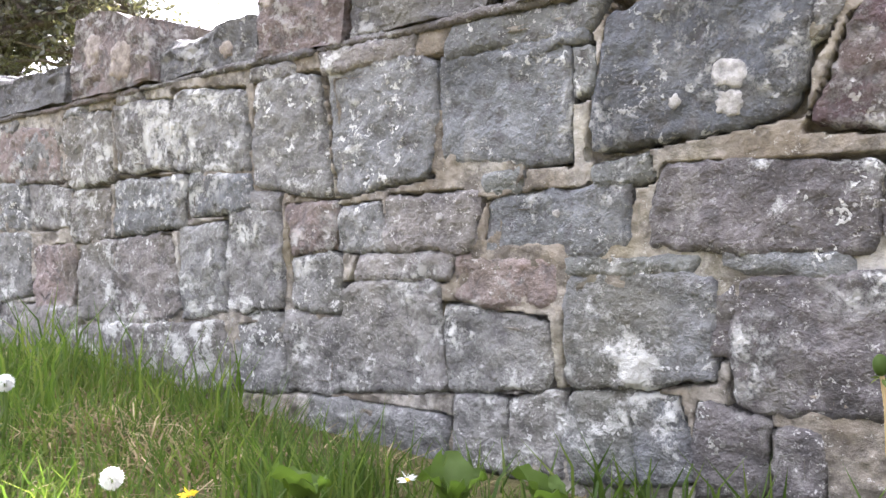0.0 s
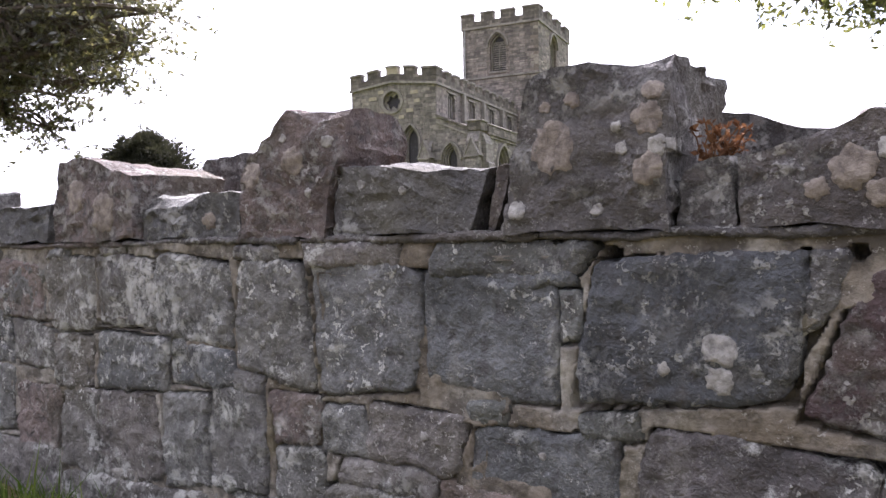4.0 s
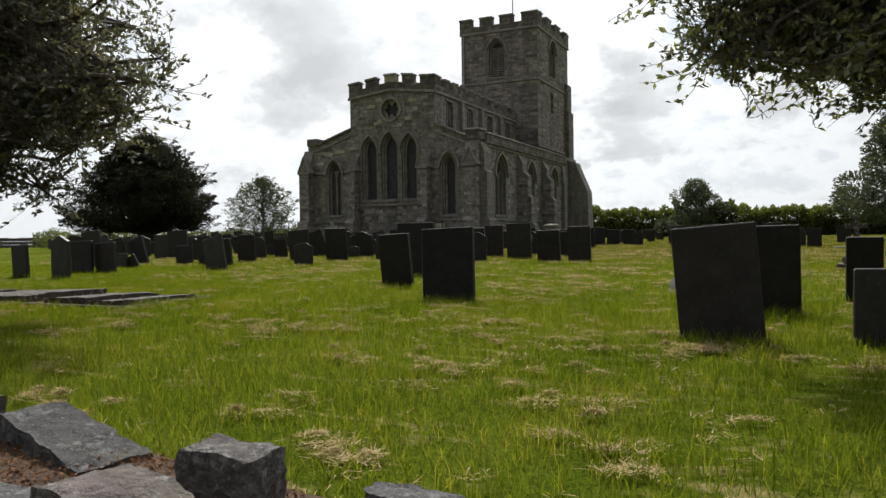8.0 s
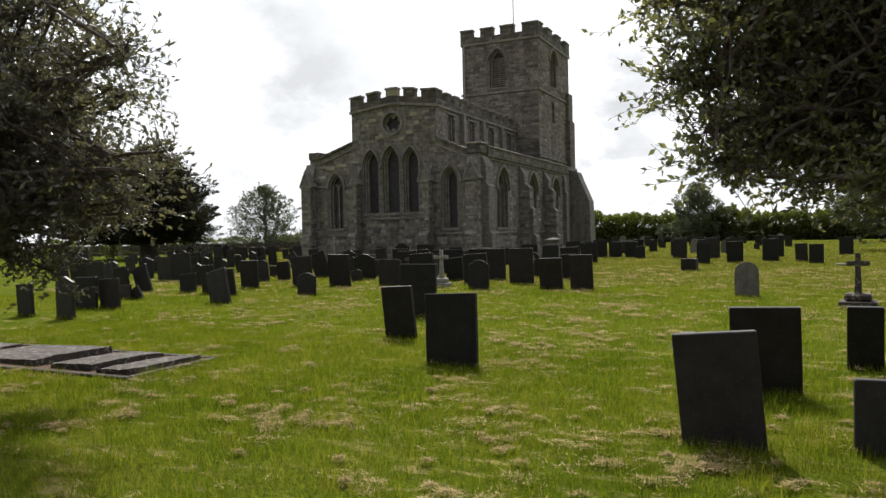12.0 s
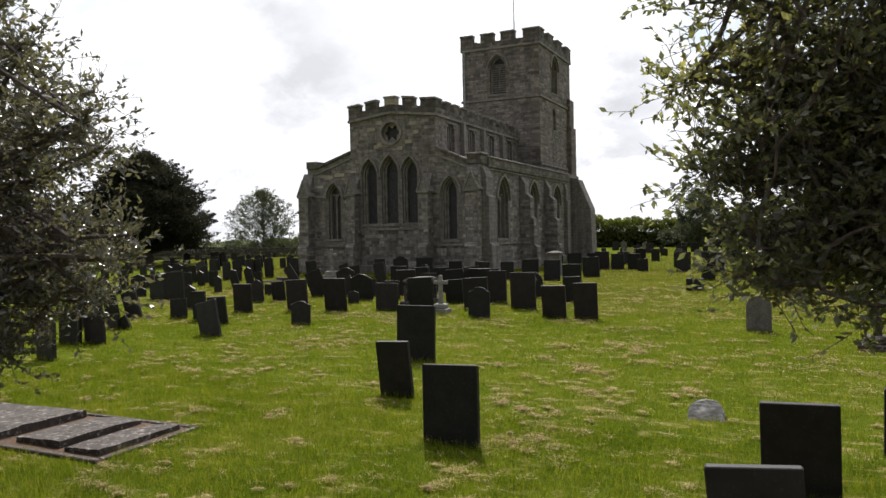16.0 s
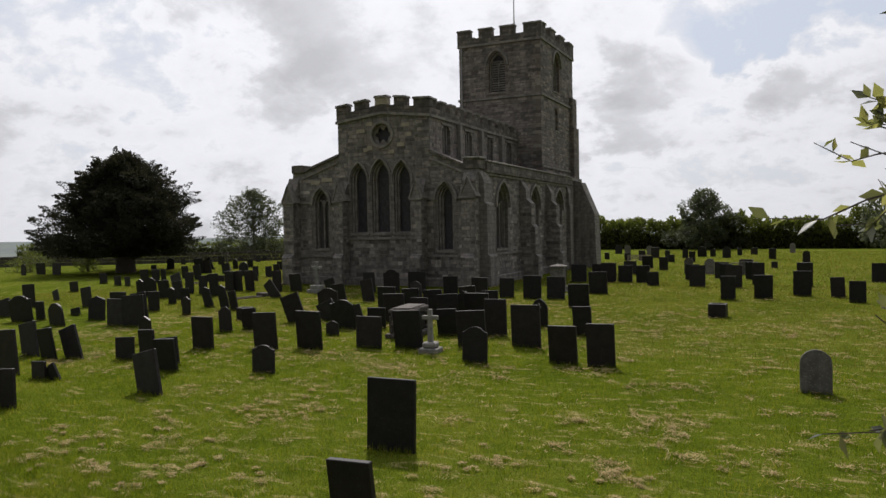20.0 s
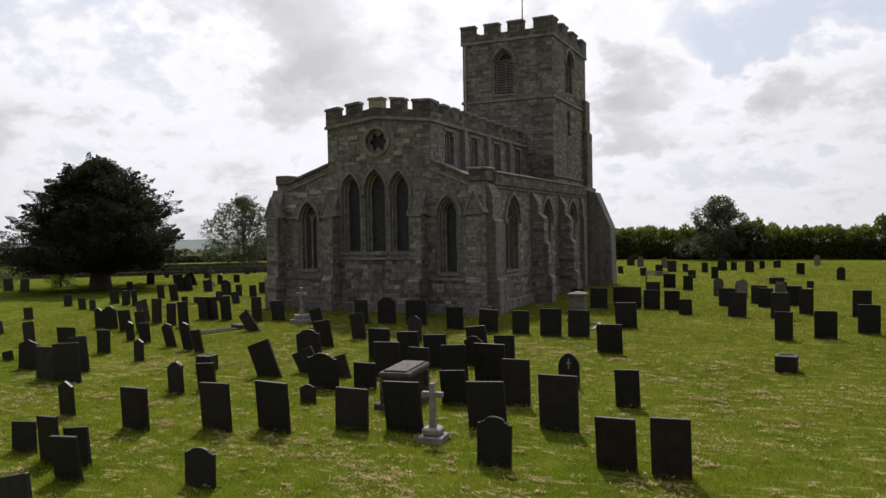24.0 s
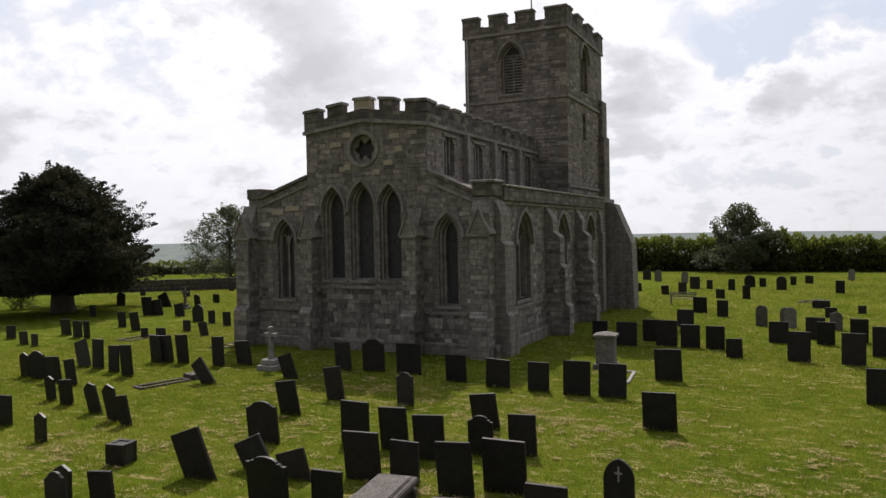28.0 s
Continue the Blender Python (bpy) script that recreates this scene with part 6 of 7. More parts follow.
def box_tomb(x, y, w, d, h, turn, label):
    t = thing("box_tomb", pose(x, y, ground_z(x, y), 0, 0, turn), label, "tomb", "small box tombs")
    for sx in (-1, 1):
        part("side_panel", box_bm(sx * w / 2 - 0.05, sx * w / 2 + 0.05, -d / 2 + 0.052, d / 2 - 0.052, -0.1, h, bevel=0.008), SLATE, t)
    for sy in (-1, 1):
        part("end_panel", box_bm(-w / 2 - 0.05, w / 2 + 0.05, sy * d / 2 - 0.05, sy * d / 2 + 0.05, -0.1, h + 0.003, bevel=0.008), SLATE, t)
    part("top_slab", box_bm(-w / 2 + 0.052, w / 2 - 0.052, -d / 2 + 0.052, d / 2 - 0.052, -0.1, h - 0.025), SLATE, t, "dark slate top set just below the rim")


box_tomb(-21.5, 27.6, 0.42, 0.4, 0.5, 8, "small square dark slate box tomb in grass")
box_tomb(-4.2, 33.6, 0.52, 0.46, 0.5, -4, "small square dark slate box tomb in grass")
box_tomb(-5.2, 69.5, 0.9, 0.6, 0.5, 0, "low dark slate box tomb in grass")

# chest tomb with a heavy moulded lid
tomb = thing("chest_tomb", pose(-13.25, 26.0, ground_z(-13.25, 26), 0, 0, 8) @ Matrix.Diagonal((0.82, 0.8, 0.9, 1)), "large stone chest tomb with a moulded lid and dark sides", "tomb")
part("plinth", box_bm(-0.62, 0.62, -1.2, 1.2, -0.15, 0.16, bevel=0.03), LEDGER, tomb)
for sx in (-1, 1):
    part("side_panel", box_bm(sx * 0.35 - 0.05, sx * 0.35 + 0.05, -0.9, 0.9, 0.16, 0.82, bevel=0.02), SLATE, tomb)
for sy in (-1, 1):
    part("end_panel", box_bm(-0.29, 0.29, sy * 0.9 - 0.05, sy * 0.9 + 0.05, 0.16, 0.82, bevel=0.02), SLATE, tomb)
    for sx in (-1, 1):
        part("corner_baluster", box_bm(sx * 0.39 - 0.08, sx * 0.39 + 0.08, sy * 0.98 - 0.09, sy * 0.98 + 0.09, 0.16, 0.81, bevel=0.03), LEDGER, tomb)
lid = bmesh.new()
for k, (a, b, z0, z1) in enumerate(((0.44, 1.0, 0.82, 0.90), (0.5, 1.08, 0.90, 1.03), (0.4, 0.95, 1.03, 1.08))):
    add_box(lid, -a, a, -b, b, z0 + 0.001 * k, z1)
bmesh.ops.bevel(lid, geom=lid.edges[:], offset=0.025, segments=2, affect="EDGES")
part("lid", lid, GREYSTONE, tomb, "worn grey moulded lid")

# pedestal tomb near the church
ped = thing("pedestal_tomb", pose(-13.4, 43.9, ground_z(-13.4, 44), 0, 0, 4), "grey square pedestal tomb with a pale capstone", "tomb")
part("plinth", box_bm(-0.46, 0.46, -0.46, 0.46, -0.15, 0.2, bevel=0.03), GREYSTONE, ped)
part("die", box_bm(-0.36, 0.36, -0.36, 0.36, 0.2, 1.25, bevel=0.02), GREYSTONE, ped)
cap = bmesh.new()
add_box(cap, -0.44, 0.44, -0.44, 0.44, 1.25, 1.34)
bmesh.ops.create_cone(cap, cap_ends=True, segments=4, radius1=0.56, radius2=0.1, depth=0.1, matrix=pose(0, 0, 1.392, 0, 0, 45))
part("capstone", cap, GREYSTONE, ped)

# kerbed graves
def kerb(x, y, w, l, turn, mat, label):
    t = thing("kerbed_grave", pose(x, y, ground_z(x, y), 0, 0, turn), label, "grave", "kerbed graves")
    for sx in (-1, 1):
        part("kerb", box_bm(sx * w / 2 - 0.06, sx * w / 2 + 0.06, -l / 2, l / 2, -0.1, 0.07, bevel=0.015), mat, t)
    for sy in (-1, 1):
        part("kerb", box_bm(-w / 2 - 0.06, w / 2 + 0.06, sy * (l / 2 + 0.065) - 0.06, sy * (l / 2 + 0.065) + 0.06, -0.1, 0.07, bevel=0.015), mat, t)
    return t


old = kerb(-28.08, 35.30, 0.55, 1.76, -16, LEDGER, "low dark stone kerb with an end block, sunk in grass")
part("end_block", box_bm(-0.32, 0.32, 1.02, 1.48, -0.1, 0.22, bevel=0.02), LEDGER, old)
kerb(-12.6, 42.2, 1.0, 2.0, 5, PALE, "pale stone kerb round a grave")
kerb(-39.19, 44.36, 0.9, 1.9, 3, LEDGER, "low grey stone kerb in grass")
kerb(-32.15, 43.54, 0.8, 1.5, -5, LEDGER, "low grey stone kerb near the church")
kerb(-5.6, 74.0, 1.0, 2.2, -30, LEDGER, "low grey stone kerb in far grass")

# ledger slabs that lie in the turf
slabs = thing("ledger_slabs", pose(-9.6, 7.7, ground_z(-9.6, 7.7) + 0.02), "worn ledger slabs lying uneven in a sunken stone border", "grave slab")
for x0, x1, y0, y1, lift, tip in ((-3.6, -2.3, -0.62, 0.6, 0.03, -1.0), (-2.2, -0.2, -0.66, 0.63, 0.06, -2.0), (0.1, 0.92, -0.7, 0.6, 0.055, -2.5), (1.08, 1.68, -0.76, 0.57, 0.04, -2.5)):
    w, l = x1 - x0, y1 - y0
    sl = worn_rock(-w / 2, w / 2, -l / 2, l / 2, -0.09, 0.03, 7 + x0, 0.012, 4)
    sl = part("slab", sl, LEDGER, slabs, smooth=2)
    sl.matrix_basis = pose((x0 + x1) / 2, (y0 + y1) / 2, lift, tip * 0.3, tip, x0 * 0.8)
part("bed", box_bm(-3.7, 1.76, -0.84, 0.66, -0.1, 0.012), SOIL, slabs, "dark earth between the slabs")
for a, b, c, d in ((-3.8, 1.86, -0.94, -0.86), (-3.8, 1.86, 0.68, 0.76), (1.78, 1.86, -0.855, 0.675)):
    part("border", box_bm(a, b, c, d, -0.1, 0.03, bevel=0.012), LEDGER, slabs, "thin stone kerb")

# a low rounded stone sunk in the grass
low = worn_rock(-0.29, 0.29, -0.08, 0.08, -0.1, 0.3, 5.0, 0.035, 8, ((-0.2, 0.24, -1.0, 1.0), (0.2, 0.23, 1.0, 0.9), (-0.27, 0.1, -1.0, 0.25)))
sunk = part("footstone", low, PALE, None, smooth=True)
sunk.matrix_world = pose(-1.44, 11.4, ground_z(-1.44, 11.4), -38, 0, -6) @ Matrix.Diagonal((0.86, 0.9, 0.9, 1))
tagged(sunk, "small pale rounded footstone sunk in grass", "footstone")
ledge = part("fallen_slab", box_bm(-0.6, 0.6, -0.3, 0.3, -0.05, 0.05, bevel=0.015), GREYSTONE, None)
ledge.matrix_world = pose(2.2, 38.5, ground_z(2.2, 38.5) + 0.03, 0, 0, 12)
tagged(ledge, "fallen grey slab lying in grass", "grave slab")

# bench
bench = thing("bench", pose(-13.9, 69.4, ground_z(-13.9, 69.4), 0, 0, 2), "weathered wooden bench in the churchyard", "bench")
for k in range(3):
    part("seat_slat", box_bm(-0.9, 0.9, -0.2 + k * 0.14, -0.09 + k * 0.14, 0.42, 0.45), WOOD, bench)
    part("back_slat", box_bm(-0.9, 0.9, 0.24, 0.27, 0.55 + k * 0.13, 0.63 + k * 0.13), WOOD, bench)
for sx in (-0.8, 0.8):
    part("leg", box_bm(sx - 0.04, sx + 0.04, -0.18, -0.1, -0.05, 0.6), WOOD, bench)
    part("leg", box_bm(sx - 0.04, sx + 0.04, 0.16, 0.235, -0.05, 0.92), WOOD, bench)

# ---- trees and hedges ----
def leaf_mesh(name, spots_dirs, size, mat, parent, label, seed, fold=0.25, width=0.5):
    """Many small folded leaves in one mesh: (place, direction) pairs."""
    r = np.random.RandomState(seed)
    P = np.array([p for p, d in spots_dirs])
    D = np.array([d for p, d in spots_dirs])
    k = len(P)
    D += r.normal(0, 0.35, (k, 3))
    D /= np.linalg.norm(D, axis=1)[:, None] + 1e-9
    up = r.normal(0, 1, (k, 3)) + np.array([0, 0, 0.8])
    S = np.cross(D, up)
    S /= np.linalg.norm(S, axis=1)[:, None] + 1e-9
    N = np.cross(S, D)
    L = size * r.uniform(0.65, 1.25, (k, 1))
    W = L * width * 0.5
    a = P
    b = P + D * L * 0.45 + S * W + N * L * fold * 0.3
    c = P + D * L
    d = P + D * L * 0.45 - S * W + N * L * fold * 0.3
    verts = np.stack([a, b, c, d], 1).reshape(-1, 3)
    idx = np.arange(k)[:, None] * 4
    faces = np.concatenate([idx + np.array([0, 1, 2]), idx + np.array([0, 2, 3])], 0)
    return quick_mesh(name, verts, faces, mat, parent, label)


def quick_mesh(name, verts, tris, mat, parent=None, label=""):
    me = bpy.data.meshes.new(name)
    me.vertices.add(len(verts))
    me.vertices.foreach_set("co", np.asarray(verts, dtype=np.float32).ravel())
    me.loops.add(len(tris) * 3)
    me.loops.foreach_set("vertex_index", np.asarray(tris, dtype=np.int32).ravel())
    me.polygons.add(len(tris))
    me.polygons.foreach_set("loop_start", np.arange(0, len(tris) * 3, 3, dtype=np.int32))
    me.update()
    me.materials.append(mat)
    ob = new(name, me)
    ob.parent = parent
    return tagged(ob, label)


def bend(a, b, r, wob, sag=0.0, k=6):
    pts = []
    for i in range(k + 1):
        t = i / k
        p = a.lerp(b, t)
        p += Vector((r.uniform(-1, 1), r.uniform(-1, 1), r.uniform(-1, 1))) * wob * math.sin(math.pi * t)
        p.z += sag * math.sin(math.pi * t)
        pts.append(p)
    return pts


def broadleaf(name, x, y, crown, radius, trunk_r, twigs, leaves, size, mat, label, seed, fork=2.0, reach=(), lean=(0, 0), low=-0.7, base_z=None, most=60, narrow=0.5, boxy=2.0):
    """A tree: trunk, limbs, branches and leafy twigs inside an uneven crown; reach: places that limbs stretch to."""
    r = random.Random(seed)
    g = ground_z(x, y) if base_z is None else base_z
    t = thing(name, pose(x, y, g), label, "tree")
    c, rad = Vector(crown) - Vector((x, y, g)), Vector(radius)
    top = Vector((c.x * 0.4 + lean[0], c.y * 0.4 + lean[1], fork))
    verts, faces = [], []
    tube(verts, faces, bend(Vector((0, 0, -0.3)), top, r, 0.12, 0, 6), [trunk_r * (1.35 - 0.6 * i / 6) for i in range(7)], 10)
    sheet("trunk", verts, faces, BARK, t, smooth=True)
    lv, lf, ends, nodes = [], [], [], []

    def inside():
        while True:
            q = Vector((r.uniform(-1, 1), r.uniform(-1, 1), r.uniform(low, 1)))
            size_of = (abs(q.x) ** boxy + abs(q.y) ** boxy + abs(q.z) ** boxy) ** (1 / boxy)
            if 0.2 < size_of < 1:
                n1 = noise.noise((q.x * 1.6 + seed, q.y * 1.6, q.z * 1.6))
                if size_of < 0.82 + 0.3 * n1:
                    return c + Vector((q.x * rad.x, q.y * rad.y, q.z * rad.z))
    for k in range(11 + len(reach)):
        goal = Vector(reach[k]) - Vector((x, y, g)) if k < len(reach) else inside()
        pts = bend(top if k % 3 else top * 0.8, goal, r, 0.35, 0.25, 8)
        bv, bf = [], []
        tube(bv, bf, pts, [trunk_r * 0.5 * (1 - i / 8) + 0.012 for i in range(9)], 6)
        sheet("limb", bv, bf, BARK, t, smooth=True)
        nodes += pts[3:]
    for k in range(420):
        a = r.choice(nodes)
        goal = a + (inside() - a) * r.uniform(0.3, 0.8)
        pts = bend(a, goal, r, 0.15, -0.1, 5)
        tube(lv, lf, pts, [0.022 * (1 - i / 5) + 0.006 for i in range(6)], 5)
        ends += pts[1:]
    for q in reach:
        q = Vector(q) - Vector((x, y, g))
        near = [p for p in nodes if (p - q).length < 2.2]
        ends += near
    tv, tf, sp = lv, lf, []
    filled = {}
    for k in range(twigs):
        # spread the twigs evenly, so that no part of the crown is a solid mass
        for tries in range(8):
            a = r.choice(ends)
            cell = (round(a.x / 0.5), round(a.y / 0.5), round(a.z / 0.5))
            if filled.get(cell, 0) < most:
                break
        filled[cell] = filled.get(cell, 0) + 1
        d = Vector((r.uniform(-1, 1), r.uniform(-1, 1), r.uniform(-0.6, 0.9))).normalized()
        b = a + d * r.uniform(0.25, 0.7)
        pts = bend(a, b, r, 0.06, -0.05, 4)
        tube(tv, tf, pts, [0.005, 0.004, 0.0035, 0.003, 0.002], 3)
        for j in range(leaves):
            f = r.uniform(0.15, 1.0)
            i = min(int(f * 4), 3)
            p = pts[i].lerp(pts[i + 1], f * 4 - i)
            w = Vector((r.uniform(-1, 1), r.uniform(-1, 1), r.uniform(-0.6, 0.9)))
            sp.append((tuple(p), tuple((d * 0.7 + w).normalized())))
    tagged(sheet("twigwork", tv, tf, BARK, t), kind="stuff")
    leaf_mesh("crown", sp, size, mat, t, "", seed, 0.25, narrow)
    return t


broadleaf("evergreen_tree", 3.6, 7.8, (1.45, 7.1, 4.5), (2.85, 1.9, 3.0), 0.2, 8600, 12, 0.07, HOLLY, "glossy evergreen tree with spreading branches over the wall", 3, 2.2,
          ((-1.0, 6.6, 4.2), (-0.95, 6.4, 4.9), (-0.4, 6.7, 2.9), (-0.8, 6.5, 5.7), (-0.6, 6.8, 6.6), (0.1, 6.7, 2.75), (-0.2, 6.8, 3.0), (0.35, 6.8, 3.1), (0.5, 7.0, 2.7), (-0.3, 6.8, 4.6), (0.1, 6.9, 5.2), (-0.1, 6.7, 4.0), (0.35, 6.9, 4.5), (-0.9, 6.5, 3.5), (0.4, 6.9, 3.7), (0.5, 6.9, 5.6), (0.85, 7.0, 5.0), (1.5, 7.1, 5.6), (1.9, 7.2, 5.2), (1.3, 7.1, 6.2), (2.2, 7.2, 5.9), (0.9, 6.9, 2.3), (1.6, 7.0, 2.5), (2.1, 6.8, 2.2), (-0.61, 6.40, 3.38), (-0.46, 6.30, 3.01), (-0.56, 6.40, 2.76), (-0.63, 6.50, 3.05), (-0.68, 6.70, 3.78), (-0.44, 6.60, 3.61), (-0.70, 6.80, 4.27), (-0.45, 6.70, 4.08), (-0.42, 6.20, 2.67)), low=-0.8, most=17, boxy=3.2)
broadleaf("evergreen_tree", -11.8, 4.4, (-9.8, 4.9, 4.2), (3.2, 2.2, 3.5), 0.22, 9200, 13, 0.07, DARK_LEAF, "dark evergreen tree with drooping leafy branches by the wall", 8, 1.9,
          ((-6.0, 5.3, 4.1), (-6.3, 5.4, 3.8), (-7.2, 5.6, 5.0), (-6.2, 5.3, 2.9), (-6.8, 5.4, 2.3), (-7.6, 5.6, 1.9), (-7.6, 5.4, 6.2), (-7.7, 6.9, 3.2), (-8.1, 7.3, 4.2), (-7.5, 6.5, 2.6), (-8.6, 7.6, 5.0), (-5.74, 5.40, 2.88), (-5.59, 5.40, 3.09), (-6.01, 5.30, 2.61), (-6.44, 5.20, 2.46)), low=-0.85, most=30, boxy=2.8)


def clump_tree(name, x, y, h, half, low, mat, count, size, label, seed, trunk_r=0.3, shape=1.0, category="tree", droop=0.0, gaps=0.45, lobe_count=26, spray=0.0):
    """A distant tree or bush: trunk, limbs and a crown of small clumps with gaps."""
    r = random.Random(seed)
    g = ground_z(x, y)
    t = thing(name, pose(x, y, g), label, category)
    verts, faces = [], []
    tube(verts, faces, bend(Vector((0, 0, -0.3)), Vector((0, 0, h * 0.7)), r, 0.1, 0, 6), [trunk_r * (1.2 - i / 6) + 0.03 for i in range(7)], 8)
    lobes = []
    for k in range(lobe_count):
        a = k * 2.39996 + r.uniform(-0.3, 0.3)
        f = (k + r.random()) / lobe_count
        z = low + (h - low) * f
        reach = half * max(0.05, (1 - f ** (1.7 * shape))) * r.uniform(0.35, 0.92)
        q = Vector((reach * math.cos(a), reach * math.sin(a), z * 0.94 - droop * reach))
        lobes.append((q, half * r.uniform(0.2, 0.36) * (26 / lobe_count) ** 0.25))
        tube(verts, faces, bend(Vector((0, 0, max(low * 0.7, z * 0.55))), q, r, 0.2, 0.1, 4), [trunk_r * 0.35, trunk_r * 0.25, trunk_r * 0.18, trunk_r * 0.1, 0.02], 5)
    sheet("trunk", verts, faces, BARK, t, smooth=True)
    sp = []
    while len(sp) < count:
        q, rr = r.choice(lobes)
        d = Vector((r.gauss(0, 1), r.gauss(0, 1), r.gauss(0, 1))).normalized()
        p = q + Vector((d.x, d.y, d.z * 0.75)) * rr * r.uniform(0.3, 1.0) ** 0.5
        if r.random() < spray and q.z < h * 0.88:
            # pointed sprays that stand out of the crown
            k = r.randrange(5)
            out = Vector((q.x, q.y, 0)).normalized() + Vector((math.sin(k * 1.9 + q.z), math.cos(k * 2.3 + q.x), 0.25 + 0.3 * math.sin(k + q.y))) * 0.8
            f = r.random() ** 0.7
            p = q + out.normalized() * rr * (0.6 + 0.95 * f) + d * rr * 0.32 * (1 - f)
            d = (d * 0.5 + out).normalized()
        if noise.noise((p.x * 1.1 + seed, p.y * 1.1, p.z * 1.4)) > -gaps and p.z > low * 0.8:
            sp.append((tuple(p), tuple((d + Vector((0, 0, -droop))).normalized())))
    leaf_mesh("crown", sp, size, mat, t, "", seed, 0.2, 0.55)
    return t


clump_tree("yew_tree", -56.7, 53.3, 10.6, 7.4, 1.9, YEW, 230000, 0.17, "broad dark yew tree with dense needles", 21, 0.75, 1.25, droop=0.05, gaps=0.95, lobe_count=130, spray=0.35)
clump_tree("small_tree", -65.1, 81.4, 8.9, 4.9, 1.0, THIN, 21000, 0.21, "small round tree in thin spring leaf", 22, 0.16, 2.0, gaps=0.5, lobe_count=60, spray=0.3)
clump_tree("field_tree", 7.2, 62.0, 9.4, 4.6, 1.6, THIN, 26000, 0.25, "round green tree beyond the graves", 23, 0.25, 1.4)
clump_tree("tall_bush", -12.7, 111.5, 7.6, 5.0, 0.4, THIN, 16000, 0.3, "tall grey-green bush standing out of the hedge", 25, 0.2, 1.5)
clump_tree("shrub", -62.7, 54.2, 2.2, 1.3, 0.1, HEDGE, 2500, 0.14, "rounded yellow-green shrub beside the yew", 26, 0.06, 1.6, "shrub")
clump_tree("shrub", -68.5, 52.5, 1.7, 2.6, 0.1, HEDGE, 2200, 0.16, "low dark shrub beside the yew", 27, 0.06, 1.6, "shrub")


def hedge(x0, y0, x1, y1, h, wide, count, label, seed, size=0.4):
    r = random.Random(seed)
    sp = []
    a, b = Vector((x0, y0, 0)), Vector((x1, y1, 0))
    n = Vector((-(b - a).y, (b - a).x, 0)).normalized()
    span = (b - a).length
    while len(sp) < count:
        f = r.random()
        p = a.lerp(b, f)
        hh = h * (0.82 + 0.34 * noise.noise((f * span * 0.2, seed, 0)) + 0.2 * noise.noise((f * span * 1.1, seed, 4)))
        off = wide * (0.8 + 0.4 * noise.noise((f * span * 0.5, seed, 9)))
        ang = r.uniform(0, math.pi)
        rad = r.uniform(0.75, 1.0)
        p = p + n * (off * math.cos(ang) * rad * 0.9)
        z = hh * max(0, math.sin(ang)) ** 0.6 * rad * r.choice((1, 1, r.random()))
        d = Vector((n.x * math.cos(ang) + r.uniform(-0.6, 0.6), n.y * math.cos(ang) + r.uniform(-0.6, 0.6), math.sin(ang)))
        sp.append(((p.x, p.y, ground_z(p.x, p.y) + z), tuple(d.normalized())))
    ob = leaf_mesh("hedge", sp, size, HEDGE, None, "", seed, 0.2, 0.6)
    tagged(ob, label, "hedge", kind="stuff")
    # plain boxes in dark yew colour stand in for shade deep in the hedge
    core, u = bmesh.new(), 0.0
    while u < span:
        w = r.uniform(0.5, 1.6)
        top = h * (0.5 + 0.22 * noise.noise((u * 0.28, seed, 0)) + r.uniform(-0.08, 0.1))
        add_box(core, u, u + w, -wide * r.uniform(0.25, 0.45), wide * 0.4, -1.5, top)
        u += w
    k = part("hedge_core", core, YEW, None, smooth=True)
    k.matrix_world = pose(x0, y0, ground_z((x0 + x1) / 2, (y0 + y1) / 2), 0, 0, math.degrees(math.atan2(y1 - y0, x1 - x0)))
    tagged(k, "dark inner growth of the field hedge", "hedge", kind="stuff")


hedge(-36, 113, 52, 114, 5.0, 2.6, 62000, "tall green field hedge along the churchyard", 31)
hedge(-112, 82, -84, 103, 2.2, 1.6, 5000, "low dark hedge behind the far wall", 32)
hedge(-84, 105, -36, 115, 2.6, 1.8, 9000, "green hedge behind the far stone wall", 33)


def far_wall(x0, y0, x1, y1, h, label, seed):
    """A dry boundary wall far off, of coursed blocks joined in one mesh."""
    r = random.Random(seed)
    span = math.hypot(x1 - x0, y1 - y0)
    bm = bmesh.new()
    for row in range(4):
        u = 0.0
        while u < span:
            w = r.uniform(0.5, 1.1)
            x = u / span
            z = ground_z(x0 + (x1 - x0) * x, y0 + (y1 - y0) * x)
            add_box(bm, u, min(u + w - 0.04, span), -0.22 + r.uniform(-0.03, 0.03), 0.22, z - 0.4 + row * (h + 0.4) / 4, z - 0.4 + (row + 1) * (h + 0.4) / 4 - 0.03 + r.uniform(0, 0.05) * (row == 3))
            u += w
    ob = part("far_wall", bm, LEDGER, None)
    ob.matrix_world = pose(x0, y0, 0, 0, 0, math.degrees(math.atan2(y1 - y0, x1 - x0)))
    tagged(ob, label, "wall", kind="structure")


far_wall(-110, 39, -71, 67.6, 1.15, "grey stone boundary wall far across the graves", 41)
far_wall(-70.95, 67.64, -38, 91.7, 1.15, "grey stone boundary wall behind the yew", 42)

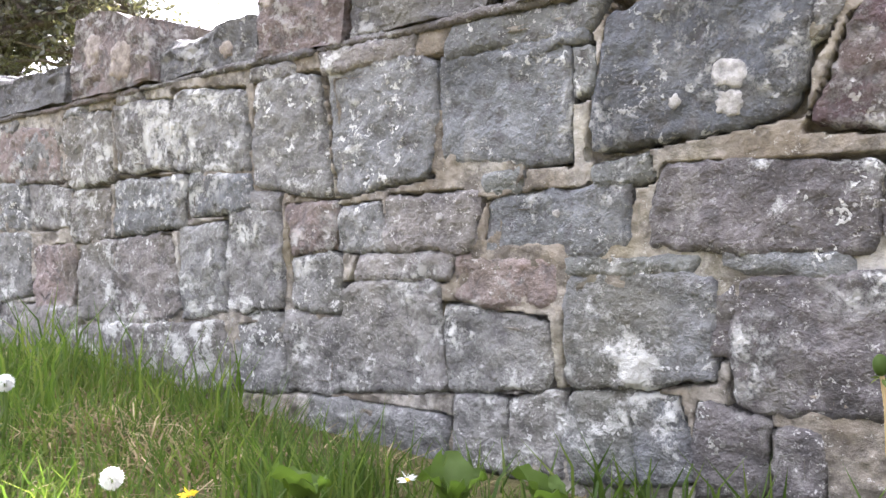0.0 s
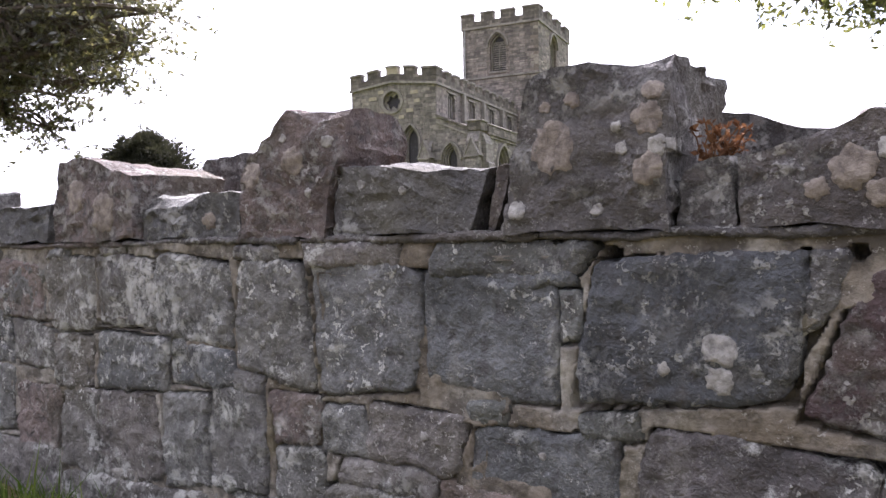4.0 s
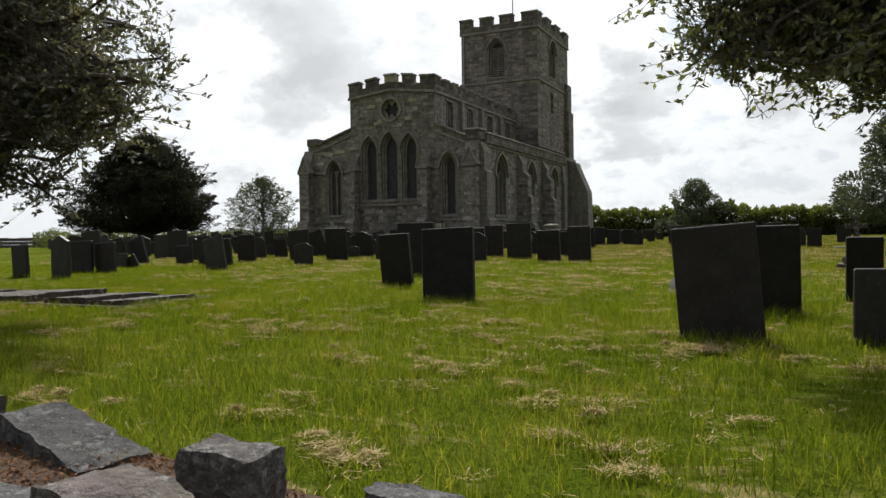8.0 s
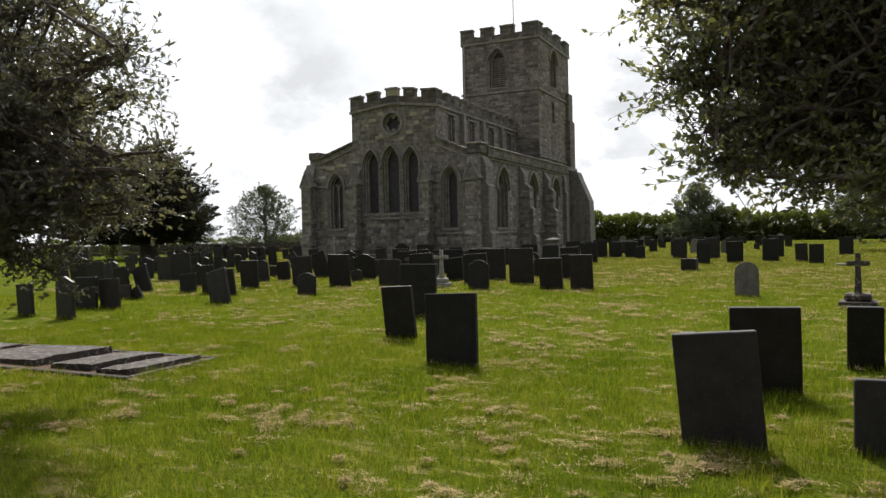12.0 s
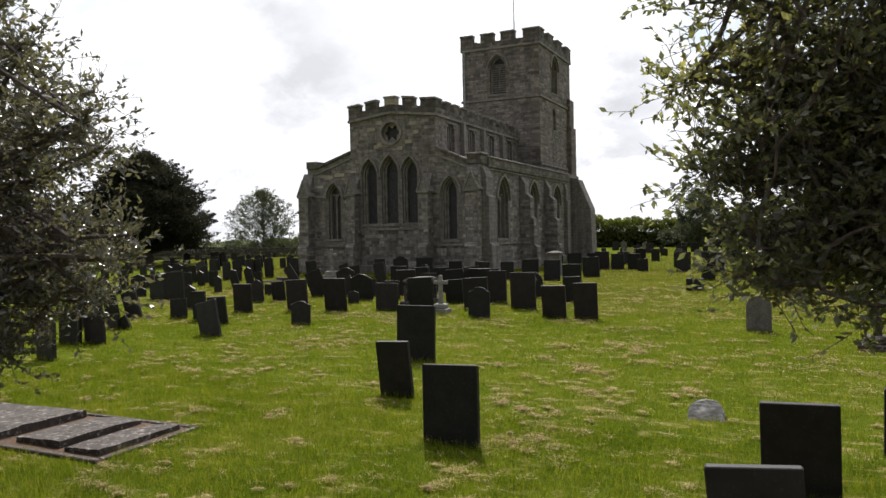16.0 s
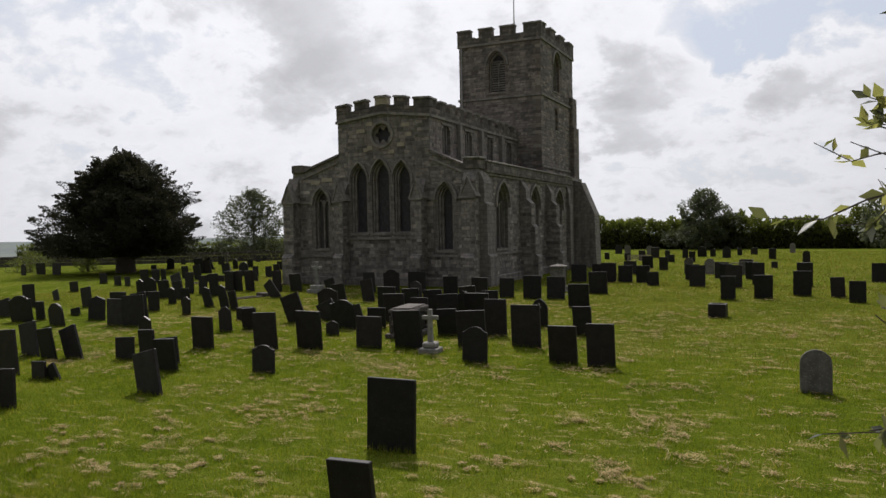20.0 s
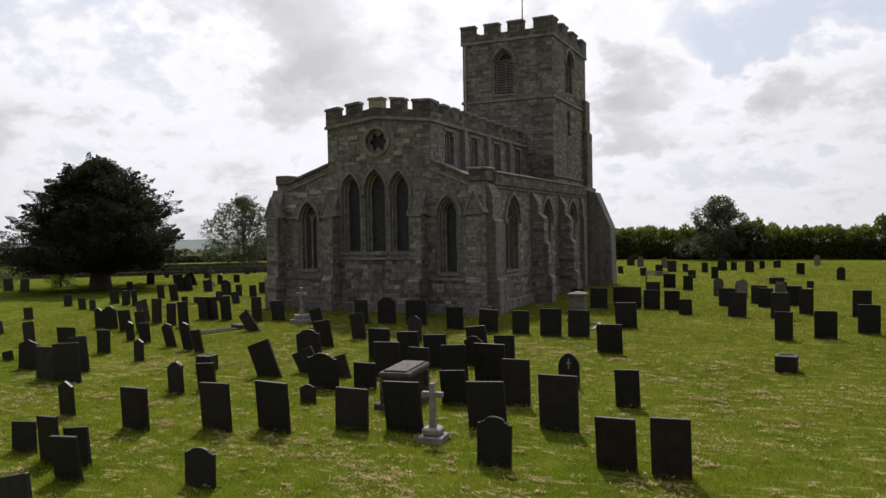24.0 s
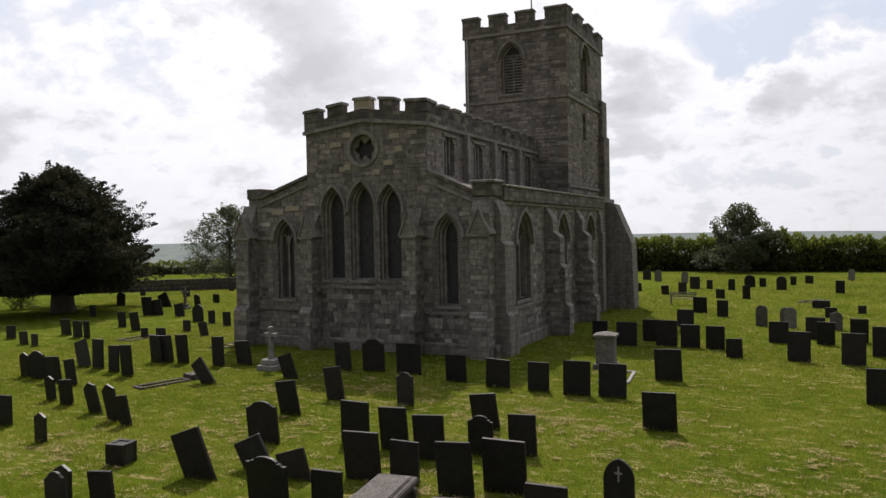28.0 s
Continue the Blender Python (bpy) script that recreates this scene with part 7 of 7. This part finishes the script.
# ---- grass ----
def blades(name, n, place, height, width, mat, label, seed, lean=0.5, segs=1, lie=0.0, tussock=False):
    """n bent blades: place(r) gives arrays x, y, z of their feet."""
    r = np.random.RandomState(seed)
    X, Y, Z = place(r, n)
    n = len(X)
    H = height * r.uniform(0.5, 1.3, n) * (1 if not tussock else np.array([0.9 + 0.8 * noise.noise((x * 2.6, y * 2.6, 5.0)) + 0.35 * noise.noise((x * 7, y * 7, 2.0)) for x, y in zip(X, Y)]))
    A = r.uniform(0, 2 * np.pi, n)
    T = np.abs(r.normal(0, lean, n)) + lie
    dx, dy, dz = np.sin(T) * np.cos(A), np.sin(T) * np.sin(A), np.cos(T)
    B = r.uniform(0, 2 * np.pi, n)
    wx, wy = np.cos(B) * width / 2, np.sin(B) * width / 2
    P = np.stack([X, Y, Z], 1)
    D = np.stack([dx, dy, dz], 1)
    W = np.stack([wx, wy, np.zeros(n)], 1)
    Hc = H[:, None]
    if segs == 1:
        verts = np.stack([P - W, P + W, P + D * Hc], 1).reshape(-1, 3)
        i = np.arange(n)[:, None] * 3
        tris = i + np.array([0, 1, 2])
    else:
        mid = P + D * Hc * 0.55 + np.array([0, 0, 1.0]) * Hc * 0.08
        T2 = np.minimum(T + 0.45, 1.6)
        D2 = np.stack([np.sin(T2) * np.cos(A), np.sin(T2) * np.sin(A), np.cos(T2)], 1)
        tip = mid + D2 * Hc * 0.5
        verts = np.stack([P - W, P + W, mid - W * 0.75, mid + W * 0.75, tip], 1).reshape(-1, 3)
        i = np.arange(n)[:, None] * 5
        tris = np.concatenate([i + np.array([0, 1, 3]), i + np.array([0, 3, 2]), i + np.array([2, 3, 4])], 0)
    ob = quick_mesh(name, verts, tris, mat)
    return tagged(ob, label, "grass", kind="stuff")


TABLE = {}


def yard_height(X, Y):
    """Ground heights, from a coarse table of the sheet."""
    gx, gy = np.linspace(-75, 35, 221), np.linspace(0, 125, 251)
    if "z" not in TABLE:
        TABLE["z"] = np.array([[ground_z(x, y) if (WALL.inverted() @ Vector((x, y, 0))).y > 0.3 else GROUND - 0.02 for x in gx] for y in gy])
    fx = np.clip((X + 75) / 0.5, 0, 219.999)
    fy = np.clip(Y / 0.5, 0, 249.999)
    i, j = fx.astype(int), fy.astype(int)
    a, b = fx - i, fy - j
    z = TABLE["z"]
    return z[j, i] * (1 - a) * (1 - b) + z[j, i + 1] * a * (1 - b) + z[j + 1, i] * (1 - a) * b + z[j + 1, i + 1] * a * b


CW, SW = math.cos(radians(-10.09)), math.sin(radians(-10.09))


def field(u0, u1, d0, d1):
    """Feet spread over a stretch of the yard, given along and away from the wall, in drifts."""
    def place(r, n):
        u, d = r.uniform(u0, u1, n), r.uniform(d0, d1, n)
        X, Y = -0.012 + u * CW - d * SW, 0.734 + u * SW + d * CW
        ok = np.ones(n, bool)
        ok &= ~((X > -13.4) & (X < -7.72) & (Y > 6.74) & (Y < 8.46))
        ok &= ~((X > -32) & (X < -18) & (Y > 44.5))
        X, Y = X[ok], Y[ok]
        return X, Y, yard_height(X, Y) - 0.01
    return place


blades("lawn_grass", 290000, field(-16, 7, 0.68, 9), 0.115, 0.0046, BLADE, "short green lawn grass inside the wall", 1, 0.55, 2, tussock=True)
blades("lawn_grass", 190000, field(-27, 8, 9, 22), 0.10, 0.011, BLADE, "green lawn grass between the graves", 2, 0.5, 1, tussock=True)
blades("lawn_grass", 200000, field(-48, 12, 22, 48), 0.10, 0.02, DRY_BLADE, "green lawn grass before the church", 3, 0.6, 1)
blades("lawn_grass", 90000, field(-75, 25, 44, 100), 0.13, 0.05, DRY_BLADE, "green lawn grass in the far churchyard", 4, 0.6, 1)


# swathes of dry cut grass
def wisps(u0, u1, d0, d1, grain, bar):
    """Feet in ragged wisps, where a drift pattern is strong."""
    def place(r, n):
        u, d = r.uniform(u0, u1, n * 4), r.uniform(d0, d1, n * 4)
        X, Y = -0.012 + u * CW - d * SW, 0.734 + u * SW + d * CW
        ok = ~((X > -32) & (X < -18) & (Y > 44)) & ~((X > -13.4) & (X < -7.72) & (Y > 6.74) & (Y < 8.46))
        a = np.array([noise.noise((p * 1.7 * grain, q * 2.0 * grain, 3.0)) + 1.1 * noise.noise((p * 4.2 * grain, q * 4.6 * grain, 8.0)) + 0.5 * noise.noise((p * 0.3, q * 0.3, 1.0)) for p, q in zip(u, d)])
        ok &= a + r.normal(0, 0.06, len(a)) > bar
        X, Y = X[ok][:n], Y[ok][:n]
        return X, Y, yard_height(X, Y) + 0.055 + r.uniform(0, 0.03, len(X))
    return place


def lumps(count, u0, u1, d0, d1, size, tall):
    """Feet heaped in small ragged lumps of raked grass that gather in loose drifts."""
    def place(r, n):
        u, d = r.uniform(u0, u1, count * 5), r.uniform(d0, d1, count * 5)
        a = np.array([noise.noise((p * 0.9, q * 1.1, 3.0)) + 0.6 * noise.noise((p * 0.25, q * 0.3, 8.0)) for p, q in zip(u, d)])
        best = np.argsort(-(a + r.normal(0, 0.22, len(a))))[:count]
        u, d = u[best], d[best]
        k = r.randint(0, count, n)
        long = size * (0.3 + 1.3 * r.uniform(0, 1, count) ** 2)[k]
        turn = r.uniform(-0.7, 0.7, count)[k]
        p, q = r.normal(0, 1, n), r.normal(0, 1, n)
        rise = np.exp(-(p * p + q * q) * 0.6) * (0.6 + 0.8 * r.uniform(0, 1, count)[k])
        p, q = p * long, q * long * 0.6
        U, D = u[k] + p * np.cos(turn) - q * np.sin(turn), d[k] + p * np.sin(turn) + q * np.cos(turn)
        X, Y = -0.012 + U * CW - D * SW, 0.734 + U * SW + D * CW
        ok = ~((X > -32) & (X < -18) & (Y > 44)) & ~((X > -13.4) & (X < -7.72) & (Y > 6.74) & (Y < 8.46)) & (D > 0.62)
        return X[ok], Y[ok], (yard_height(X, Y) + 0.03 + tall * rise)[ok]
    return place


blades("cut_grass", 130000, lumps(1000, -16, 7, 0.85, 13, 0.085, 0.024), 0.065, 0.0085, STRAW, "tan mats of raked dry grass on the lawn", 5, 0.2, 1, 1.3)
blades("cut_grass", 80000, wisps(-16, 7, 0.9, 13, 1.25, 0.57), 0.07, 0.0065, STRAW, "thin wisps of dry clippings on the lawn", 16, 0.3, 1, 1.2)
blades("cut_grass", 75000, lumps(1800, -30, 10, 12.5, 34, 0.15, 0.02), 0.095, 0.017, STRAW, "tan tufts of raked dry grass between the graves", 6, 0.4, 1, 1.1)
blades("cut_grass", 80000, wisps(-30, 10, 13, 34, 1.0, 0.52), 0.11, 0.016, STRAW, "thin wisps of dry clippings between the graves", 17, 0.3, 1, 1.25)
blades("cut_grass", 60000, wisps(-50, 14, 34, 70, 0.7, 0.62), 0.16, 0.03, STRAW, "dry clippings in the far grass", 7, 0.25, 1, 1.25)


# longer tufts round the feet of stones
def feet(r, n):
    stones = [o for o in scene.objects if o.name.split(".")[0] in ("headstone",) and o.location.y < 45]
    k = r.randint(0, len(stones), n)
    base = np.array([(o.location.x, o.location.y) for o in stones])[k]
    X = base[:, 0] + r.uniform(-0.45, 0.45, n)
    Y = base[:, 1] + r.choice([-1, 1], n) * r.uniform(0.05, 0.13, n)
    return X, Y, yard_height(X, Y) - 0.01


blades("grass_tufts", 26000, feet, 0.13, 0.010, BLADE, "longer grass round the feet of the gravestones", 8, 0.3, 1)


# rank grass outside the wall
def verge(u0, u1, d0, d1, clumps=0):
    def place(r, n):
        if clumps:
            cu, cd = r.uniform(u0, u1, clumps), r.uniform(d0, d1, clumps)
            k = r.randint(0, clumps, n)
            u, d = cu[k] + r.normal(0, 0.035, n), cd[k] + r.normal(0, 0.035, n)
            d = np.minimum(d, -0.02)
        else:
            u, d = r.uniform(u0, u1, n), r.uniform(d0, d1, n)
        X, Y = -0.012 + u * CW - d * SW, 0.734 + u * SW + d * CW
        return X, Y, np.array([ground_z(x, y) for x, y in zip(X, Y)]) - 0.01
    return place


def tufts(clumps):
    """Feet in tight clumps, each given along and away from the wall."""
    def place(r, n):
        c = np.array(clumps)[r.randint(0, len(clumps), n)]
        u, d = c[:, 0] + r.normal(0, 0.05, n), np.minimum(c[:, 1] + r.normal(0, 0.035, n), -0.015)
        X, Y = -0.012 + u * CW - d * SW, 0.734 + u * SW + d * CW
        return X, Y, np.array([ground_z(x, y) for x, y in zip(X, Y)]) - 0.01
    return place


blades("verge_grass", 26000, verge(-4, 1.5, -1.1, -0.02), 0.05, 0.0035, TALL, "rank green grass at the foot of the wall", 11, 0.6, 2)
blades("verge_grass", 3000, verge(-1.7, 0.1, -0.6, -0.03), 0.045, 0.004, TALL, "short green grass along the wall", 15, 0.6, 2)
blades("verge_grass", 180, tufts([(-1.434, -0.213), (-1.348, -0.222), (-1.375, -0.178), (-1.296, -0.191), (-1.325, -0.148), (-1.219, -0.302), (-1.143, -0.302), (-1.091, -0.292), (-1.107, -0.159), (-1.003, -0.146), (-0.96, -0.144), (-0.906, -0.134), (-0.886, -0.122), (-0.866, -0.109), (-0.866, -0.154)]), 0.15, 0.0048, TALL, "tall green grass tufts against the wall", 12, 0.22, 2)
blades("verge_grass", 300, tufts([(-0.686, -0.253), (-0.648, -0.257), (-0.615, -0.249), (-0.594, -0.249), (-0.578, -0.226), (-0.551, -0.222), (-0.547, -0.206), (-0.53, -0.209), (-0.566, -0.257), (-0.586, -0.294)]), 0.12, 0.0045, TALL, "upright green grass tufts in dead straw", 20, 0.2, 2)
blades("verge_grass", 130, tufts([(-0.24, -0.03), (-0.19, -0.03), (-0.12, -0.03), (-0.3, -0.06), (0.03, -0.04), (-0.42, -0.05)]), 0.1, 0.006, TALL, "sparse tall grass at the wall's foot", 13, 0.25, 2)
blades("dead_grass", 11000, verge(-3, 0.8, -0.7, -0.05), 0.09, 0.0035, OLD_STRAW, "dead straw in the rank grass", 14, 0.3, 2, 1.0)
blades("verge_grass", 3500, verge(-1.5, -0.35, -0.55, -0.05), 0.085, 0.0035, TALL, "green blades among the dead straw", 19, 0.5, 2)
blades("dead_grass", 1100, tufts([(-0.95, -0.25), (-0.85, -0.2), (-0.8, -0.3), (-0.62, -0.1), (-0.58, -0.14), (-1.02, -0.3)]), 0.11, 0.004, OLD_STRAW, "matted dead straw between the tufts", 18, 0.4, 2, 0.8)


def dandelion(p, clock, foot):
    """A dandelion: stalk and a seed head, or a closed bud."""
    p, foot = Vector(p), Vector(foot)
    t = thing("dandelion", pose(*foot), "dandelion seed clock on a thin stalk" if clock else "closed dandelion bud on a tall stalk", "flower", "dandelions")
    verts, faces = [], []
    tube(verts, faces, bend(Vector((0, 0, 0)), p - foot, rng, 0.008, 0, 5), [0.0022] * 6, 6)
    sheet("stalk", verts, faces, STRAW if not clock else TALL, t, smooth=True)
    q = p - foot
    if clock:
        sp = []
        r = random.Random(2)
        for i in range(420):
            d = Vector((r.gauss(0, 1), r.gauss(0, 1), r.gauss(0, 1))).normalized()
            for k in range(3):
                w = (d + Vector((r.uniform(-1, 1), r.uniform(-1, 1), r.uniform(-1, 1))) * 0.5).normalized()
                sp.append((tuple(q + d * 0.0075), tuple(w)))
        leaf_mesh("seed_head", sp, 0.0055, FLUFF, t, "white downy seed head", 5, 0.1, 0.25)
    else:
        bm = bmesh.new()
        bmesh.ops.create_uvsphere(bm, u_segments=10, v_segments=8, radius=0.0075, matrix=Matrix.Translation(q) @ Matrix.Diagonal((1, 1, 1.5, 1)))
        part("bud", bm, TALL, t, "green closed bud", True)
        sp = [(tuple(q + Vector((0, 0, -0.012))), (math.cos(i), math.sin(i), -0.6)) for i in range(8)]
        leaf_mesh("sepals", sp, 0.012, TALL, t, "", 6, 0.2, 0.3)


def daisy(p, mat, label):
    t = thing("daisy", pose(*p), label, "flower", "small flowers")
    verts, faces = [], []
    tube(verts, faces, [Vector((0, 0, -0.09)), Vector((0.004, 0, -0.04)), Vector((0, 0, 0))], [0.0015] * 3, 5)
    sheet("stalk", verts, faces, TALL, t)
    leaf_mesh("petals", [((0, 0, 0), (math.cos(i * 0.4), math.sin(i * 0.4), 0.25)) for i in range(18)], 0.011, mat, t, "", 7, 0.1, 0.4)
    bm = bmesh.new()
    bmesh.ops.create_uvsphere(bm, u_segments=8, v_segments=6, radius=0.0035, matrix=Matrix.Diagonal((1, 1, 0.6, 1)))
    part("flower_disc", bm, YELLOW, t, "yellow centre", True)


def dock(p, turn):
    """A broad dock leaf."""
    t = thing("dock_plant", pose(*p, 0, 0, turn), "broad bright green dock leaves in the grass", "plant", "broad-leaved weeds")
    for k, (l, tilt, a) in enumerate(((0.068, 40, 0), (0.055, 28, 70), (0.052, 22, -80), (0.04, 30, 150))):
        bm = bmesh.new()
        rows = []
        for i in range(9):
            f = i / 8
            w = l * 0.36 * math.sin(math.pi * min(f * 0.92 + 0.06, 1)) ** 0.7
            rows.append([bm.verts.new((w * s, l * f, 0.02 * math.sin(f * 2.4) + abs(s) * 0.012 + 0.004 * math.sin(f * 19 + s * 4))) for s in (-1, -0.5, 0, 0.5, 1)])
        for i in range(8):
            for j in range(4):
                bm.faces.new((rows[i][j], rows[i][j + 1], rows[i + 1][j + 1], rows[i + 1][j]))
        lf = part("leaf", bm, TALL, t, smooth=True)
        lf.matrix_basis = pose(0, 0, 0, tilt, 0, a)


# litter on the wall top, and weeds in the joints of the coping
lit = random.Random(17)
sp = []
for k in range(5200):
    u, d = lit.uniform(-4.0, 1.6), 0.1 + 0.8 * lit.random()
    p = WALL_FRAME @ Vector((u, d, 0.447 + 0.03 * noise.noise((u * 2.2, d * 3, 4)) + 0.012 * lit.random()))
    sp.append((tuple(p), (lit.gauss(0, 1), lit.gauss(0, 1), lit.gauss(0, 0.35))))
tagged(leaf_mesh("leaf_litter", sp, 0.016, LITTER, None, "", 61, 0.4, 0.6), "brown dead leaves and crumbs on the wall top", "leaf litter", kind="stuff")


def weed(u, d, z, tall, mat, label, seed):
    """A small plant rooted in a joint of the wall."""
    r = random.Random(seed)
    foot = WALL_FRAME @ Vector((u, d, z))
    t = thing("weed", pose(*foot), label, "plant", "weeds in the wall")
    verts, faces, sp = [], [], []
    for k in range(9):
        tip = Vector((r.uniform(-0.6, 0.6), r.uniform(-0.5, 0.1), r.uniform(0.3, 1.0))) * tall
        pts = bend(Vector((0, 0, 0)), tip, r, tall * 0.1, 0, 4)
        tube(verts, faces, pts, [0.0012] * 5, 4)
        for q in pts[1:]:
            for j in range(4):
                sp.append((tuple(q), (r.gauss(0, 1), r.gauss(0, 1), r.gauss(0.3, 1))))
    tagged(sheet("stalk", verts, faces, mat, t), kind="stuff")
    leaf_mesh("leaves", sp, tall * 0.2, mat, t, "", seed, 0.3, 0.45)


weed(-0.215, 0.06, 0.52, 0.055, LITTER, "dry reddish weed in a joint of the coping", 71)
weed(-0.185, 0.08, 0.54, 0.04, LITTER, "dry reddish weed in a joint of the coping", 72)
weed(-1.42, 0.05, 0.5, 0.04, TALL, "small yellow-green weed in a joint of the coping", 73)


dandelion((-0.735, 0.397, 0.049), True, (-0.740, 0.404, ground_z(-0.740, 0.404)))
dandelion((-1.056, 0.498, 0.112), True, (-1.052, 0.502, ground_z(-1.052, 0.502)))
dandelion((0.012, 0.680, 0.170), False, (0.024, 0.684, ground_z(0.024, 0.684)))
daisy((-0.461, 0.562, 0.032), PETAL, "small white daisy in the grass")
daisy((-0.684, 0.456, 0.019), YELLOW, "small yellow flower in the grass")
dock((-0.532, 0.469, 0.011), 160)
dock((-0.415, 0.586, -0.008), 40)
dock((-0.311, 0.612, -0.015), 100)
